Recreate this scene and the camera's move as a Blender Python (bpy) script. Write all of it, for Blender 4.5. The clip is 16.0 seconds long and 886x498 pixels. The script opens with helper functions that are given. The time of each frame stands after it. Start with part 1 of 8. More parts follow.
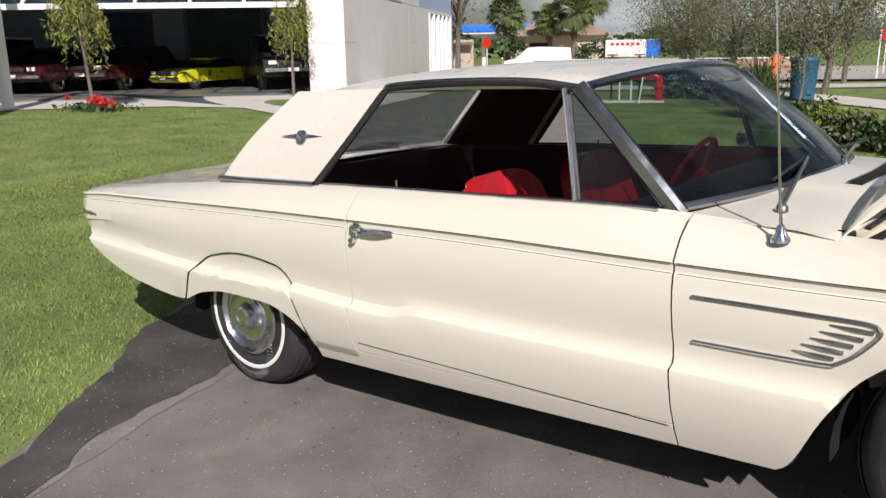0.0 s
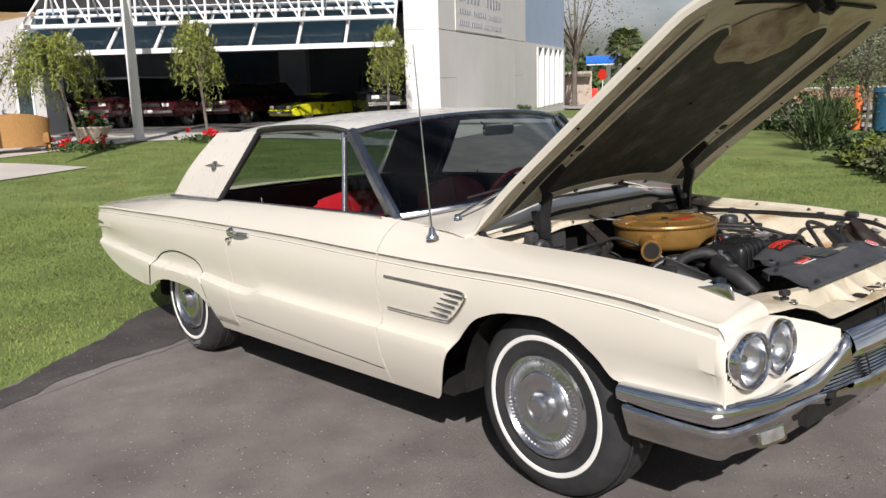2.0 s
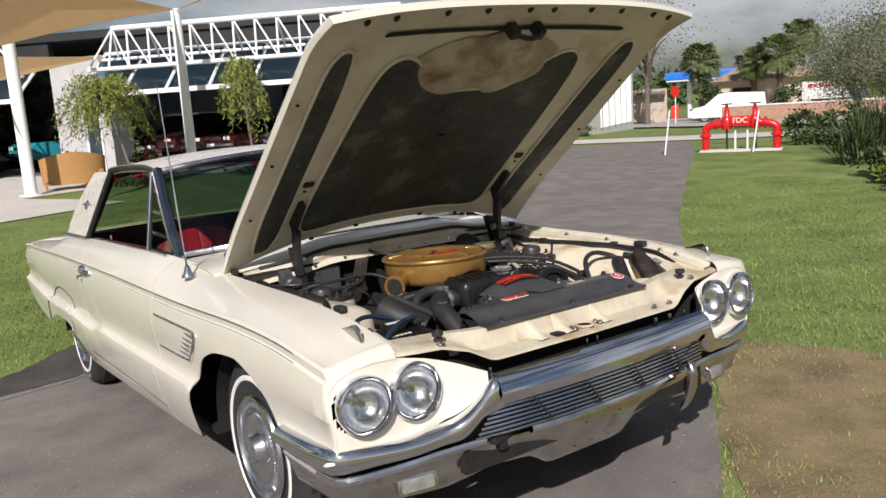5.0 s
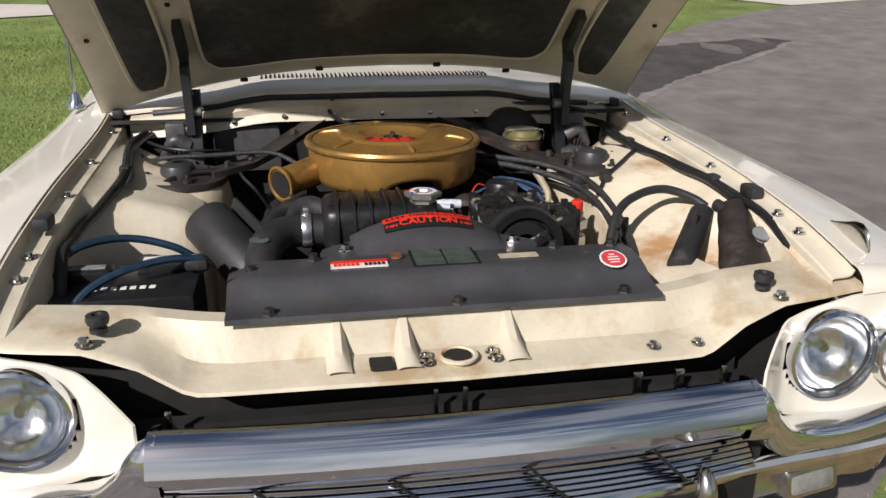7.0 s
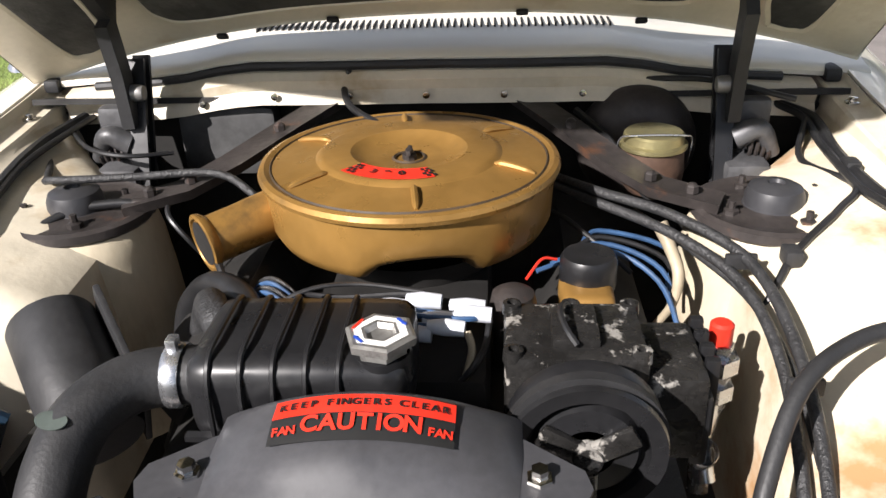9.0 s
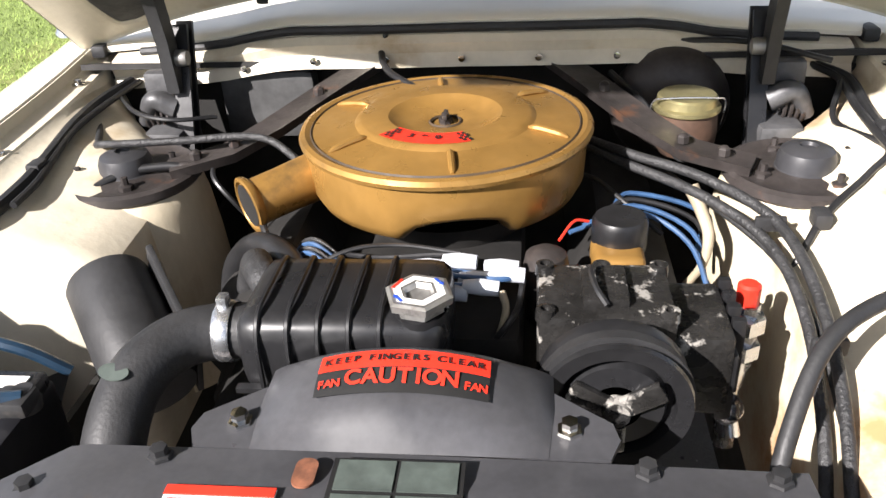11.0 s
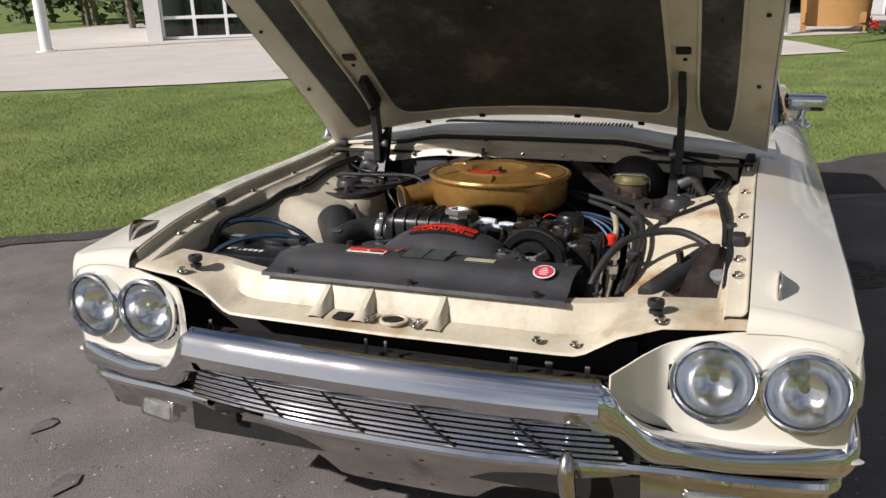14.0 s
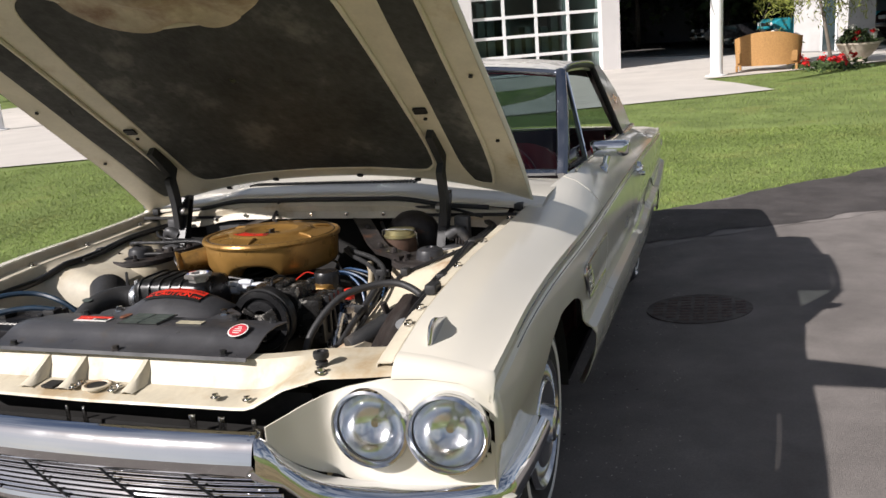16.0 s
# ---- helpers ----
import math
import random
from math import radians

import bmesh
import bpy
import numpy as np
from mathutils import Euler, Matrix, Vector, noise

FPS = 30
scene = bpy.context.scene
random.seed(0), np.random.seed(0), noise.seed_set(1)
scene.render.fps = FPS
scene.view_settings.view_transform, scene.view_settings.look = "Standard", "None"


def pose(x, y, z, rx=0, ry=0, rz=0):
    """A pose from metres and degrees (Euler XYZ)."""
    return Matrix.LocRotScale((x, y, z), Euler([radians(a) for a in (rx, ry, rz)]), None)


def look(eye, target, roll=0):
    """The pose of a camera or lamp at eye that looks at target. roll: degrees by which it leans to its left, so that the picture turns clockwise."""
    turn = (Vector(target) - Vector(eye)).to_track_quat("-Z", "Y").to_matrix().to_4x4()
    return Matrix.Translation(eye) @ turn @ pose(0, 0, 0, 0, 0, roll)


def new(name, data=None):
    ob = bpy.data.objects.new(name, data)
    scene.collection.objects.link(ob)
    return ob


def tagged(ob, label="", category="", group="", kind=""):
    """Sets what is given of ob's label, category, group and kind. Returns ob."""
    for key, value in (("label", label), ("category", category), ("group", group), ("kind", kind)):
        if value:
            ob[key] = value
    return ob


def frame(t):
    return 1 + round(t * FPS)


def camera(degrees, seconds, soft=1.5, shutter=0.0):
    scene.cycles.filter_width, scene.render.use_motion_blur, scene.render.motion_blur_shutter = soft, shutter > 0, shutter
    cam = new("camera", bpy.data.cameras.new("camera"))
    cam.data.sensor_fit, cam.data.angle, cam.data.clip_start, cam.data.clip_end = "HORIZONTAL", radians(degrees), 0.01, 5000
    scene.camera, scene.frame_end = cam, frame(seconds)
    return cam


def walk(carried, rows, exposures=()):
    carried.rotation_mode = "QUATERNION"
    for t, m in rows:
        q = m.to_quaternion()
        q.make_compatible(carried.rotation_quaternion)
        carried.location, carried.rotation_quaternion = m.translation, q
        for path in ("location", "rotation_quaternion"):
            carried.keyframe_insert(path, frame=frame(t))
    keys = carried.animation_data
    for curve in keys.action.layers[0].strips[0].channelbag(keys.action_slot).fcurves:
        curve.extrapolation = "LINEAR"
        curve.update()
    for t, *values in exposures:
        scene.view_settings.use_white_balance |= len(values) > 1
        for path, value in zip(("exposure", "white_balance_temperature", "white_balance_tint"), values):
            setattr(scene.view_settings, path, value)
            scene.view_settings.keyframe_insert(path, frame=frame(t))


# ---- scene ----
cam = camera(56.9, 16.0)
PATH = [
    (0, (0.046, -3.006, 1.378), (-1.183, -1.505, 0.89), -0.9),
    (0.5, (0.489, -2.956, 1.391), (-0.839, -1.533, 0.928), -0.7),
    (1, (0.931, -2.931, 1.412), (-0.477, -1.587, 0.953), -0.5),
    (1.5, (1.37, -2.855, 1.433), (-0.091, -1.561, 0.999), -1.0),
    (2, (1.767, -2.839, 1.467), (0.295, -1.55, 1.056), -1.6),
    (2.5, (2.077, -2.752, 1.466), (0.571, -1.485, 1.108), -1.1),
    (3, (2.335, -2.743, 1.48), (0.799, -1.504, 1.154), -1.7),
    (3.5, (2.505, -2.73, 1.489), (0.966, -1.504, 1.13), -2.9),
    (4, (2.626, -2.54, 1.49), (1.071, -1.34, 1.115), -3.7),
    (4.5, (2.641, -2.219, 1.472), (1.053, -1.047, 1.145), -4.2),
    (4.7, (2.608, -2.054, 1.463), (1.015, -0.89, 1.138), -4.2),
    (6.8, (1.924, -0.336, 1.37), (0.104, 0.066, 0.646), 0.7),
    (7, (1.809, -0.23, 1.362), (-0.014, 0.108, 0.613), 0.9),
    (7.5, (1.567, 0.002, 1.358), (-0.261, 0.197, 0.572), 1.6),
    (8, (1.359, 0.112, 1.355), (-0.469, 0.112, 0.544), 0.0),
    (8.2, (1.264, 0.112, 1.342), (-0.554, 0.078, 0.51), -0.6),
    (10.3, (0.748, 0.136, 1.326), (-0.836, -0.075, 0.124), -3.9),
    (10.5, (0.792, 0.132, 1.337), (-0.815, -0.077, 0.164), -3.6),
    (11, (0.98, 0.12, 1.354), (-0.689, -0.096, 0.274), -3.7),
    (11.5, (1.188, 0.19, 1.39), (-0.549, -0.075, 0.435), -2.3),
    (12, (1.393, 0.301, 1.419), (-0.372, -0.088, 0.562), -1.4),
    (12.5, (1.632, 0.345, 1.42), (-0.16, -0.126, 0.667), -2.6),
    (13, (1.817, 0.437, 1.416), (-0.013, -0.068, 0.784), -1.2),
    (13.5, (2.003, 0.58, 1.412), (0.204, -0.049, 0.803), -0.2),
    (14, (2.183, 0.662, 1.417), (0.403, -0.004, 0.793), -1.9),
    (14.5, (2.304, 0.738, 1.439), (0.481, 0.184, 0.829), -3.1),
    (15, (2.342, 0.919, 1.447), (0.487, 0.404, 0.904), -3.8),
    (15.5, (2.284, 1.138, 1.456), (0.429, 0.572, 0.966), -4.2),
    (16, (2.058, 1.293, 1.417), (0.228, 0.66, 0.915), -4.8),
]
EXPOSURES = [(0, 0.20), (4.7, 0.20), (6.8, 0.22), (7.5, 0.27), (8, 0.52), (10.3, 1.68), (11, 1.68), (11.5, 1.38), (12, 1.22), (12.5, 0.80), (13, 0.48), (14, 0.15), (15, 0.24), (16, 0.48)]

walk(cam, [(t, look(eye, target, roll)) for t, eye, target, roll in PATH],
     exposures=EXPOSURES)

# ---- sky and sun ----
SUN_TO = Vector((1.02, -0.925, 1.0)).normalized()
sun_el = math.asin(SUN_TO.z)
world = bpy.data.worlds.new("sky")
scene.world = world
world.use_nodes = True
wn, wl = world.node_tree.nodes, world.node_tree.links
wn.clear()
sky = wn.new("ShaderNodeTexSky")
sky.sky_type = "NISHITA"
sky.sun_disc = False
sky.sun_elevation = sun_el
sky.sun_rotation = math.atan2(SUN_TO.x, SUN_TO.y)
sky.dust_density = 1.6
wtc = wn.new("ShaderNodeTexCoord")
wmap = wn.new("ShaderNodeMapping")
wmap.inputs["Scale"].default_value = (1.0, 1.0, 2.6)
wno = wn.new("ShaderNodeTexNoise")
wno.inputs["Scale"].default_value = 3.4
wno.inputs["Detail"].default_value = 7
wno.inputs["Roughness"].default_value = 0.55
wramp = wn.new("ShaderNodeValToRGB")
wramp.color_ramp.elements[0].position = 0.42
wramp.color_ramp.elements[1].position = 0.60
wmix = wn.new("ShaderNodeMix")
wmix.data_type = "RGBA"
wbg = wn.new("ShaderNodeBackground")
wbg.inputs["Strength"].default_value = 0.027
wout = wn.new("ShaderNodeOutputWorld")
wl.new(wtc.outputs["Generated"], wmap.inputs["Vector"])
wl.new(wmap.outputs["Vector"], wno.inputs["Vector"])
wl.new(wno.outputs["Fac"], wramp.inputs["Fac"])
wsep = wn.new("ShaderNodeSeparateXYZ")
wl.new(wtc.outputs["Generated"], wsep.inputs[0])
whigh = wn.new("ShaderNodeMapRange")
for slot, value in ((1, .10), (2, .65), (3, .92), (4, .38)):
    whigh.inputs[slot].default_value = value
wl.new(wsep.outputs["Z"], whigh.inputs[0])
wcloud = wn.new("ShaderNodeMath")
wcloud.operation = "MULTIPLY"
wl.new(wramp.outputs["Color"], wcloud.inputs[0])
wl.new(whigh.outputs[0], wcloud.inputs[1])
wblue = wn.new("ShaderNodeMix")
wblue.data_type, wblue.blend_type = "RGBA", "MULTIPLY"
wblue.inputs[0].default_value = 1.0
wblue.inputs[7].default_value = (1.5, 1.5, 1.56, 1)
wl.new(sky.outputs["Color"], wblue.inputs[6])
wl.new(wcloud.outputs[0], wmix.inputs[0])
wl.new(wblue.outputs[2], wmix.inputs[6])
wmix.inputs[7].default_value = (18.0, 18.4, 19.4, 1)
wl.new(wmix.outputs[2], wbg.inputs["Color"])
wl.new(wbg.outputs["Background"], wout.inputs["Surface"])
sun_data = bpy.data.lights.new("sun", "SUN")
sun_data.energy = 5.0
sun_data.angle = radians(0.6)
sun_data.color = (1.0, 0.945, 0.925)
sun_ob = new("sun", sun_data)
sun_ob.matrix_world = look((12, -11, 12), (12 - SUN_TO.x, -11 - SUN_TO.y, 12 - SUN_TO.z))

# ---- materials ----
def mat(name, color, rough=0.5, metal=0.0, var=0.12, scale=6.0, fine=60.0, bump=0.0, bump_scale=80.0, coat=0.0,
        second=None, second_at=0.55, second_soft=0.12, second_scale=2.0, rough_var=0.08, spec=0.5, trans=0.0, island=0.0, ior=1.45, sheen=0.0, stretch=(1, 1, 1), obj=0.0):
    m = bpy.data.materials.new(name)
    m.use_nodes = True
    n, l = m.node_tree.nodes, m.node_tree.links
    b = n["Principled BSDF"]
    tc = n.new("ShaderNodeTexCoord")
    mp = n.new("ShaderNodeMapping")
    mp.inputs["Scale"].default_value = stretch
    l.new(tc.outputs["Object"], mp.inputs["Vector"])
    vec = mp.outputs["Vector"]

    def noise_node(s, d=4, r=0.55):
        t = n.new("ShaderNodeTexNoise")
        t.inputs["Scale"].default_value, t.inputs["Detail"].default_value, t.inputs["Roughness"].default_value = s, d, r
        l.new(vec, t.inputs["Vector"])
        return t.outputs["Fac"]

    def mixc(fac, a, c):
        x = n.new("ShaderNodeMix")
        x.data_type = "RGBA"
        if isinstance(fac, float):
            x.inputs[0].default_value = fac
        else:
            l.new(fac, x.inputs[0])
        for slot, v in ((6, a), (7, c)):
            if isinstance(v, tuple):
                x.inputs[slot].default_value = (*v, 1)
            else:
                l.new(v, x.inputs[slot])
        return x.outputs[2]

    def rng(src, lo, hi, a=0.3, c=0.7):
        x = n.new("ShaderNodeMapRange")
        x.inputs[1].default_value, x.inputs[2].default_value, x.inputs[3].default_value, x.inputs[4].default_value = a, c, lo, hi
        l.new(src, x.inputs[0])
        return x.outputs[0]

    col = tuple(color)
    dark, light = tuple(v * (1 - var) for v in col), tuple(min(1, v * (1 + var)) for v in col)
    out = mixc(rng(noise_node(scale), 0, 1), dark, light)
    if fine:
        f2 = tuple(v * (1 - var * 0.7) for v in (1, 1, 1))
        x = n.new("ShaderNodeMix")
        x.data_type, x.blend_type = "RGBA", "MULTIPLY"
        x.inputs[0].default_value = 1.0
        l.new(out, x.inputs[6])
        l.new(mixc(rng(noise_node(fine, 3), 0, 1), f2, (1.0, 1.0, 1.0)), x.inputs[7])
        out = x.outputs[2]
    if second:
        out = mixc(rng(noise_node(second_scale, 6, 0.62), 0, 1, second_at, second_at + second_soft), out, tuple(second))
    if island or obj:
        g = n.new("ShaderNodeNewGeometry") if island else n.new("ShaderNodeObjectInfo")
        x = n.new("ShaderNodeHueSaturation")
        amount = island or obj
        l.new(rng(g.outputs["Random Per Island" if island else "Random"], 1 - amount, 1 + amount, 0, 1), x.inputs["Value"])
        l.new(out, x.inputs["Color"])
        out = x.outputs["Color"]
    l.new(out, b.inputs["Base Color"])
    l.new(rng(noise_node(scale * 2.3), max(0.0, rough - rough_var), min(1, rough + rough_var)), b.inputs["Roughness"])
    b.inputs["Metallic"].default_value = metal
    b.inputs["Specular IOR Level"].default_value = spec
    b.inputs["IOR"].default_value = ior
    b.inputs["Coat Weight"].default_value = coat
    b.inputs["Coat Roughness"].default_value = 0.06
    b.inputs["Transmission Weight"].default_value = trans
    b.inputs["Sheen Weight"].default_value = sheen
    if bump:
        bn = n.new("ShaderNodeBump")
        bn.inputs["Strength"].default_value = bump
        bn.inputs["Distance"].default_value = 0.01
        l.new(noise_node(bump_scale, 5), bn.inputs["Height"])
        l.new(bn.outputs["Normal"], b.inputs["Normal"])
    return m


def glass(name, color, rough=0.02, gloss=0.05):
    """Thin pane: clear and tinted, with a mirror gloss on top."""
    m = bpy.data.materials.new(name)
    m.use_nodes = True
    n, l = m.node_tree.nodes, m.node_tree.links
    n.clear()
    tr, gl, fr, pw, ml, mx, out = (n.new("ShaderNode" + k) for k in ("BsdfTransparent", "BsdfGlossy", "LayerWeight", "Math", "Math", "MixShader", "OutputMaterial"))
    tr.inputs["Color"].default_value = (*color, 1)
    gl.inputs["Roughness"].default_value = rough
    fr.inputs["Blend"].default_value = 0.5
    pw.operation, pw.inputs[1].default_value = "POWER", 4.0
    ml.operation, ml.inputs[1].default_value, ml.inputs[2].default_value = "MULTIPLY_ADD", 0.9, gloss
    l.new(fr.outputs["Facing"], pw.inputs[0])
    l.new(pw.outputs[0], ml.inputs[0])
    l.new(ml.outputs[0], mx.inputs[0])
    l.new(tr.outputs[0], mx.inputs[1])
    l.new(gl.outputs[0], mx.inputs[2])
    l.new(mx.outputs[0], out.inputs["Surface"])
    return m


PAINT = mat("cream_paint", (0.665, 0.626, 0.540), 0.24, var=0.02, scale=3, fine=0, coat=0.6, rough_var=0.03, bump=0.015, bump_scale=3)
INNER = mat("cream_inner_paint", (0.57, 0.515, 0.405), 0.42, var=0.09, scale=9, fine=90, second=(0.40, 0.31, 0.19), second_at=0.555, second_soft=0.16, second_scale=6, bump=0.08, bump_scale=60)
INNER_RUST = mat("rust_stained_cream", (0.62, 0.55, 0.42), 0.5, var=0.12, scale=8, fine=70, second=(0.40, 0.23, 0.11), second_at=0.53, second_soft=0.14, second_scale=5, bump=0.1, bump_scale=50)
CHROME = mat("chrome", (0.73, 0.74, 0.77), 0.07, 1.0, var=0.03, fine=0, rough_var=0.04)
CHROME_WORN = mat("worn_chrome", (0.62, 0.60, 0.57), 0.17, 1.0, var=0.15, scale=9, fine=120, rough_var=0.1, second=(0.36, 0.33, 0.29), second_at=0.6, second_scale=6)
STEEL_TRIM = mat("stainless_trim", (0.34, 0.35, 0.38), 0.20, 1.0, var=0.05, fine=0)
RUBBER = mat("black_rubber", (0.022, 0.022, 0.023), 0.55, var=0.25, scale=20, fine=200, bump=0.1, bump_scale=200)
TYRE = mat("tyre_rubber", (0.028, 0.028, 0.029), 0.7, var=0.25, scale=14, fine=150, bump=0.15, bump_scale=160)
WHITE = mat("whitewall_rubber", (0.75, 0.74, 0.70), 0.55, var=0.06, scale=12)
BLACK = mat("black_semi_gloss_paint", (0.013, 0.013, 0.014), 0.33, var=0.3, scale=10, fine=120, rough_var=0.1)
BLACK_MATT = mat("black_dusty_paint", (0.020, 0.020, 0.021), 0.55, var=0.35, scale=8, fine=100, second=(0.06, 0.052, 0.045), second_at=0.62, second_scale=9, bump=0.06)
DARK = mat("dark_unlit_metal", (0.012, 0.011, 0.010), 0.75, var=0.4, scale=9)
PAD = mat("black_hood_insulation", (0.052, 0.052, 0.049), 0.65, var=0.4, scale=5, fine=40, second=(0.145, 0.138, 0.125), second_at=0.56, second_soft=0.2, second_scale=5, bump=0.5, bump_scale=26, spec=0.3)
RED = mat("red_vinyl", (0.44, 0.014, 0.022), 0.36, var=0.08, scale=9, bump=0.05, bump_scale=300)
# Red vinyl darkened in its colour to stand for shade inside the cabin.
RED_SHADED = mat("shaded_red_vinyl", (0.060, 0.007, 0.010), 0.42, var=0.15, scale=9, bump=0.05, bump_scale=300)
CARPET = mat("dark_red_carpet", (0.06, 0.008, 0.010), 0.95, var=0.3, scale=30)
GLASS = glass("tinted_glass", (0.36, 0.43, 0.43), gloss=0.05)
LAMP_GLASS = glass("lamp_glass", (0.96, 0.96, 0.96), 0.03)
VINYL = mat("off_white_roof_paint", (0.69, 0.65, 0.58), 0.30, var=0.02, scale=4, fine=0, coat=0.4)
CABLE = mat("black_cable", (0.016, 0.016, 0.017), 0.42, var=0.3, scale=20)


def sky_tint_glass(name, color, tint, cover):
    """A pane with the sky's blue put into its tint, which glows where the sun falls on it from the far side."""
    m = glass(name, color, .03, .06)
    n, l = m.node_tree.nodes, m.node_tree.links
    out = [q for q in n if q.type == "OUTPUT_MATERIAL"][0]
    first = out.inputs["Surface"].links[0].from_socket
    tl, mx = n.new("ShaderNodeBsdfTranslucent"), n.new("ShaderNodeMixShader")
    tl.inputs["Color"].default_value = (*tint, 1)
    mx.inputs[0].default_value = cover
    l.new(first, mx.inputs[1])
    l.new(tl.outputs[0], mx.inputs[2])
    l.new(mx.outputs[0], out.inputs["Surface"])
    return m

# ---- building helpers ----
def curve(table):
    """A smooth curve through (x, value) pairs."""
    xs, ys = np.array([p[0] for p in table], float), np.array([p[1] for p in table], float)
    d = np.diff(ys) / np.diff(xs)
    m = np.r_[d[0], np.where(d[:-1] * d[1:] <= 0, 0, 2 * d[:-1] * d[1:] / (d[:-1] + d[1:] + 1e-12)), d[-1]]

    def at(x):
        x = min(max(x, xs[0]), xs[-1])
        i = min(max(int(np.searchsorted(xs, x)) - 1, 0), len(xs) - 2)
        h = xs[i + 1] - xs[i]
        t = (x - xs[i]) / h
        return float((2 * t**3 - 3 * t**2 + 1) * ys[i] + (t**3 - 2 * t**2 + t) * h * m[i] + (3 * t**2 - 2 * t**3) * ys[i + 1] + (t**3 - t**2) * h * m[i + 1])
    return at


def steps(a, b, n):
    return [a + (b - a) * i / (n - 1) for i in range(n)]


def grid(rows, close_u=False, close_v=False):
    """A bmesh of quads through rows of points."""
    bm = bmesh.new()
    vs = [[bm.verts.new(p) for p in row] for row in rows]
    nr, nc = len(vs), len(vs[0])
    for i in range(nr if close_u else nr - 1):
        for j in range(nc if close_v else nc - 1):
            q = [vs[i][j], vs[(i + 1) % nr][j], vs[(i + 1) % nr][(j + 1) % nc], vs[i][(j + 1) % nc]]
            bm.faces.new(q)
    bmesh.ops.remove_doubles(bm, verts=bm.verts, dist=1e-5)
    bmesh.ops.dissolve_degenerate(bm, edges=bm.edges, dist=1e-5)
    return bm


def box(bm, x, y, z, sx, sy, sz, bevel=0.0, turn=None, seg=2):
    """Adds a block with its centre at x, y, z to a bmesh."""
    made = bmesh.ops.create_cube(bm, size=1.0)["verts"]
    m = Matrix.Translation((x, y, z)) @ (turn or Matrix()) @ Matrix.Diagonal((sx, sy, sz, 1))
    bmesh.ops.transform(bm, matrix=m, verts=made)
    if bevel:
        es = list({e for v in made for e in v.link_edges})
        bmesh.ops.bevel(bm, geom=es, offset=bevel, segments=seg, affect="EDGES", profile=0.6)
    return bm


def lathe(prof, seg=32, m=None, bm=None):
    """Turns (radius, height) pairs round z; m places it."""
    own = bm or bmesh.new()
    m = m or Matrix()
    rings = []
    for r, h in prof:
        if r < 1e-6:
            rings.append([own.verts.new(m @ Vector((0, 0, h)))])
        else:
            rings.append([own.verts.new(m @ Vector((r * math.cos(2 * math.pi * k / seg), r * math.sin(2 * math.pi * k / seg), h))) for k in range(seg)])
    for a, b in zip(rings, rings[1:]):
        for k in range(seg):
            q = [a[k % len(a)], a[(k + 1) % len(a)], b[(k + 1) % len(b)], b[k % len(b)]]
            q = list(dict.fromkeys(q))
            if len(q) > 2:
                try:
                    own.faces.new(q)
                except ValueError:
                    pass
    return own


def smooth_path(pts, n=6):
    """Catmull-Rom through points."""
    p = [Vector(v) for v in pts]
    p = [2 * p[0] - p[1]] + p + [2 * p[-1] - p[-2]]
    out = []
    for i in range(1, len(p) - 2):
        for k in range(n):
            t = k / n
            out.append(0.5 * (2 * p[i] + (p[i + 1] - p[i - 1]) * t + (2 * p[i - 1] - 5 * p[i] + 4 * p[i + 1] - p[i + 2]) * t * t + (3 * p[i] - p[i - 1] - 3 * p[i + 1] + p[i + 2]) * t**3))
    return out + [p[-2]]


def tube(pts, r, seg=10, n=6, bm=None, smooth=True, cap=True):
    own = bm or bmesh.new()
    path = smooth_path(pts, n) if smooth and len(pts) > 2 else [Vector(v) for v in pts]
    radii = r if isinstance(r, (list, tuple)) else None
    rings, side = [], None
    for i, c in enumerate(path):
        d = (path[min(i + 1, len(path) - 1)] - path[max(i - 1, 0)]).normalized()
        if side is None:
            side = d.cross(Vector((0, 0, 1)) if abs(d.z) < 0.9 else Vector((1, 0, 0))).normalized()
        side = (side - d * side.dot(d)).normalized()
        up = d.cross(side)
        rad = np.interp(i / max(1, len(path) - 1), np.linspace(0, 1, len(radii)), radii) if radii else r
        rings.append([own.verts.new(c + side * (rad * math.cos(2 * math.pi * k / seg)) + up * (rad * math.sin(2 * math.pi * k / seg))) for k in range(seg)])
    for a, b in zip(rings, rings[1:]):
        for k in range(seg):
            own.faces.new([a[k], a[(k + 1) % seg], b[(k + 1) % seg], b[k]])
    if cap:
        own.faces.new(rings[0][::-1])
        own.faces.new(rings[-1])
    return own


def sweep(path, prof, bm=None, up=(0, 0, 1), closed=True):
    """Sweeps an outline of (out, up) pairs along a path; prof may be a function of the fraction gone."""
    own = bm or bmesh.new()
    path = [Vector(p) for p in path]
    rings = []
    for i, c in enumerate(path):
        d = (path[min(i + 1, len(path) - 1)] - path[max(i - 1, 0)]).normalized()
        side = d.cross(Vector(up)).normalized()
        u = side.cross(d).normalized()
        out = prof(i / (len(path) - 1)) if callable(prof) else prof
        rings.append([own.verts.new(c + side * a + u * b) for a, b in out])
    k = len(rings[0])
    for a, b in zip(rings, rings[1:]):
        for j in range(k if closed else k - 1):
            own.faces.new([a[j], a[(j + 1) % k], b[(j + 1) % k], b[j]])
    if closed:
        own.faces.new(rings[0][::-1])
        own.faces.new(rings[-1])
    return own


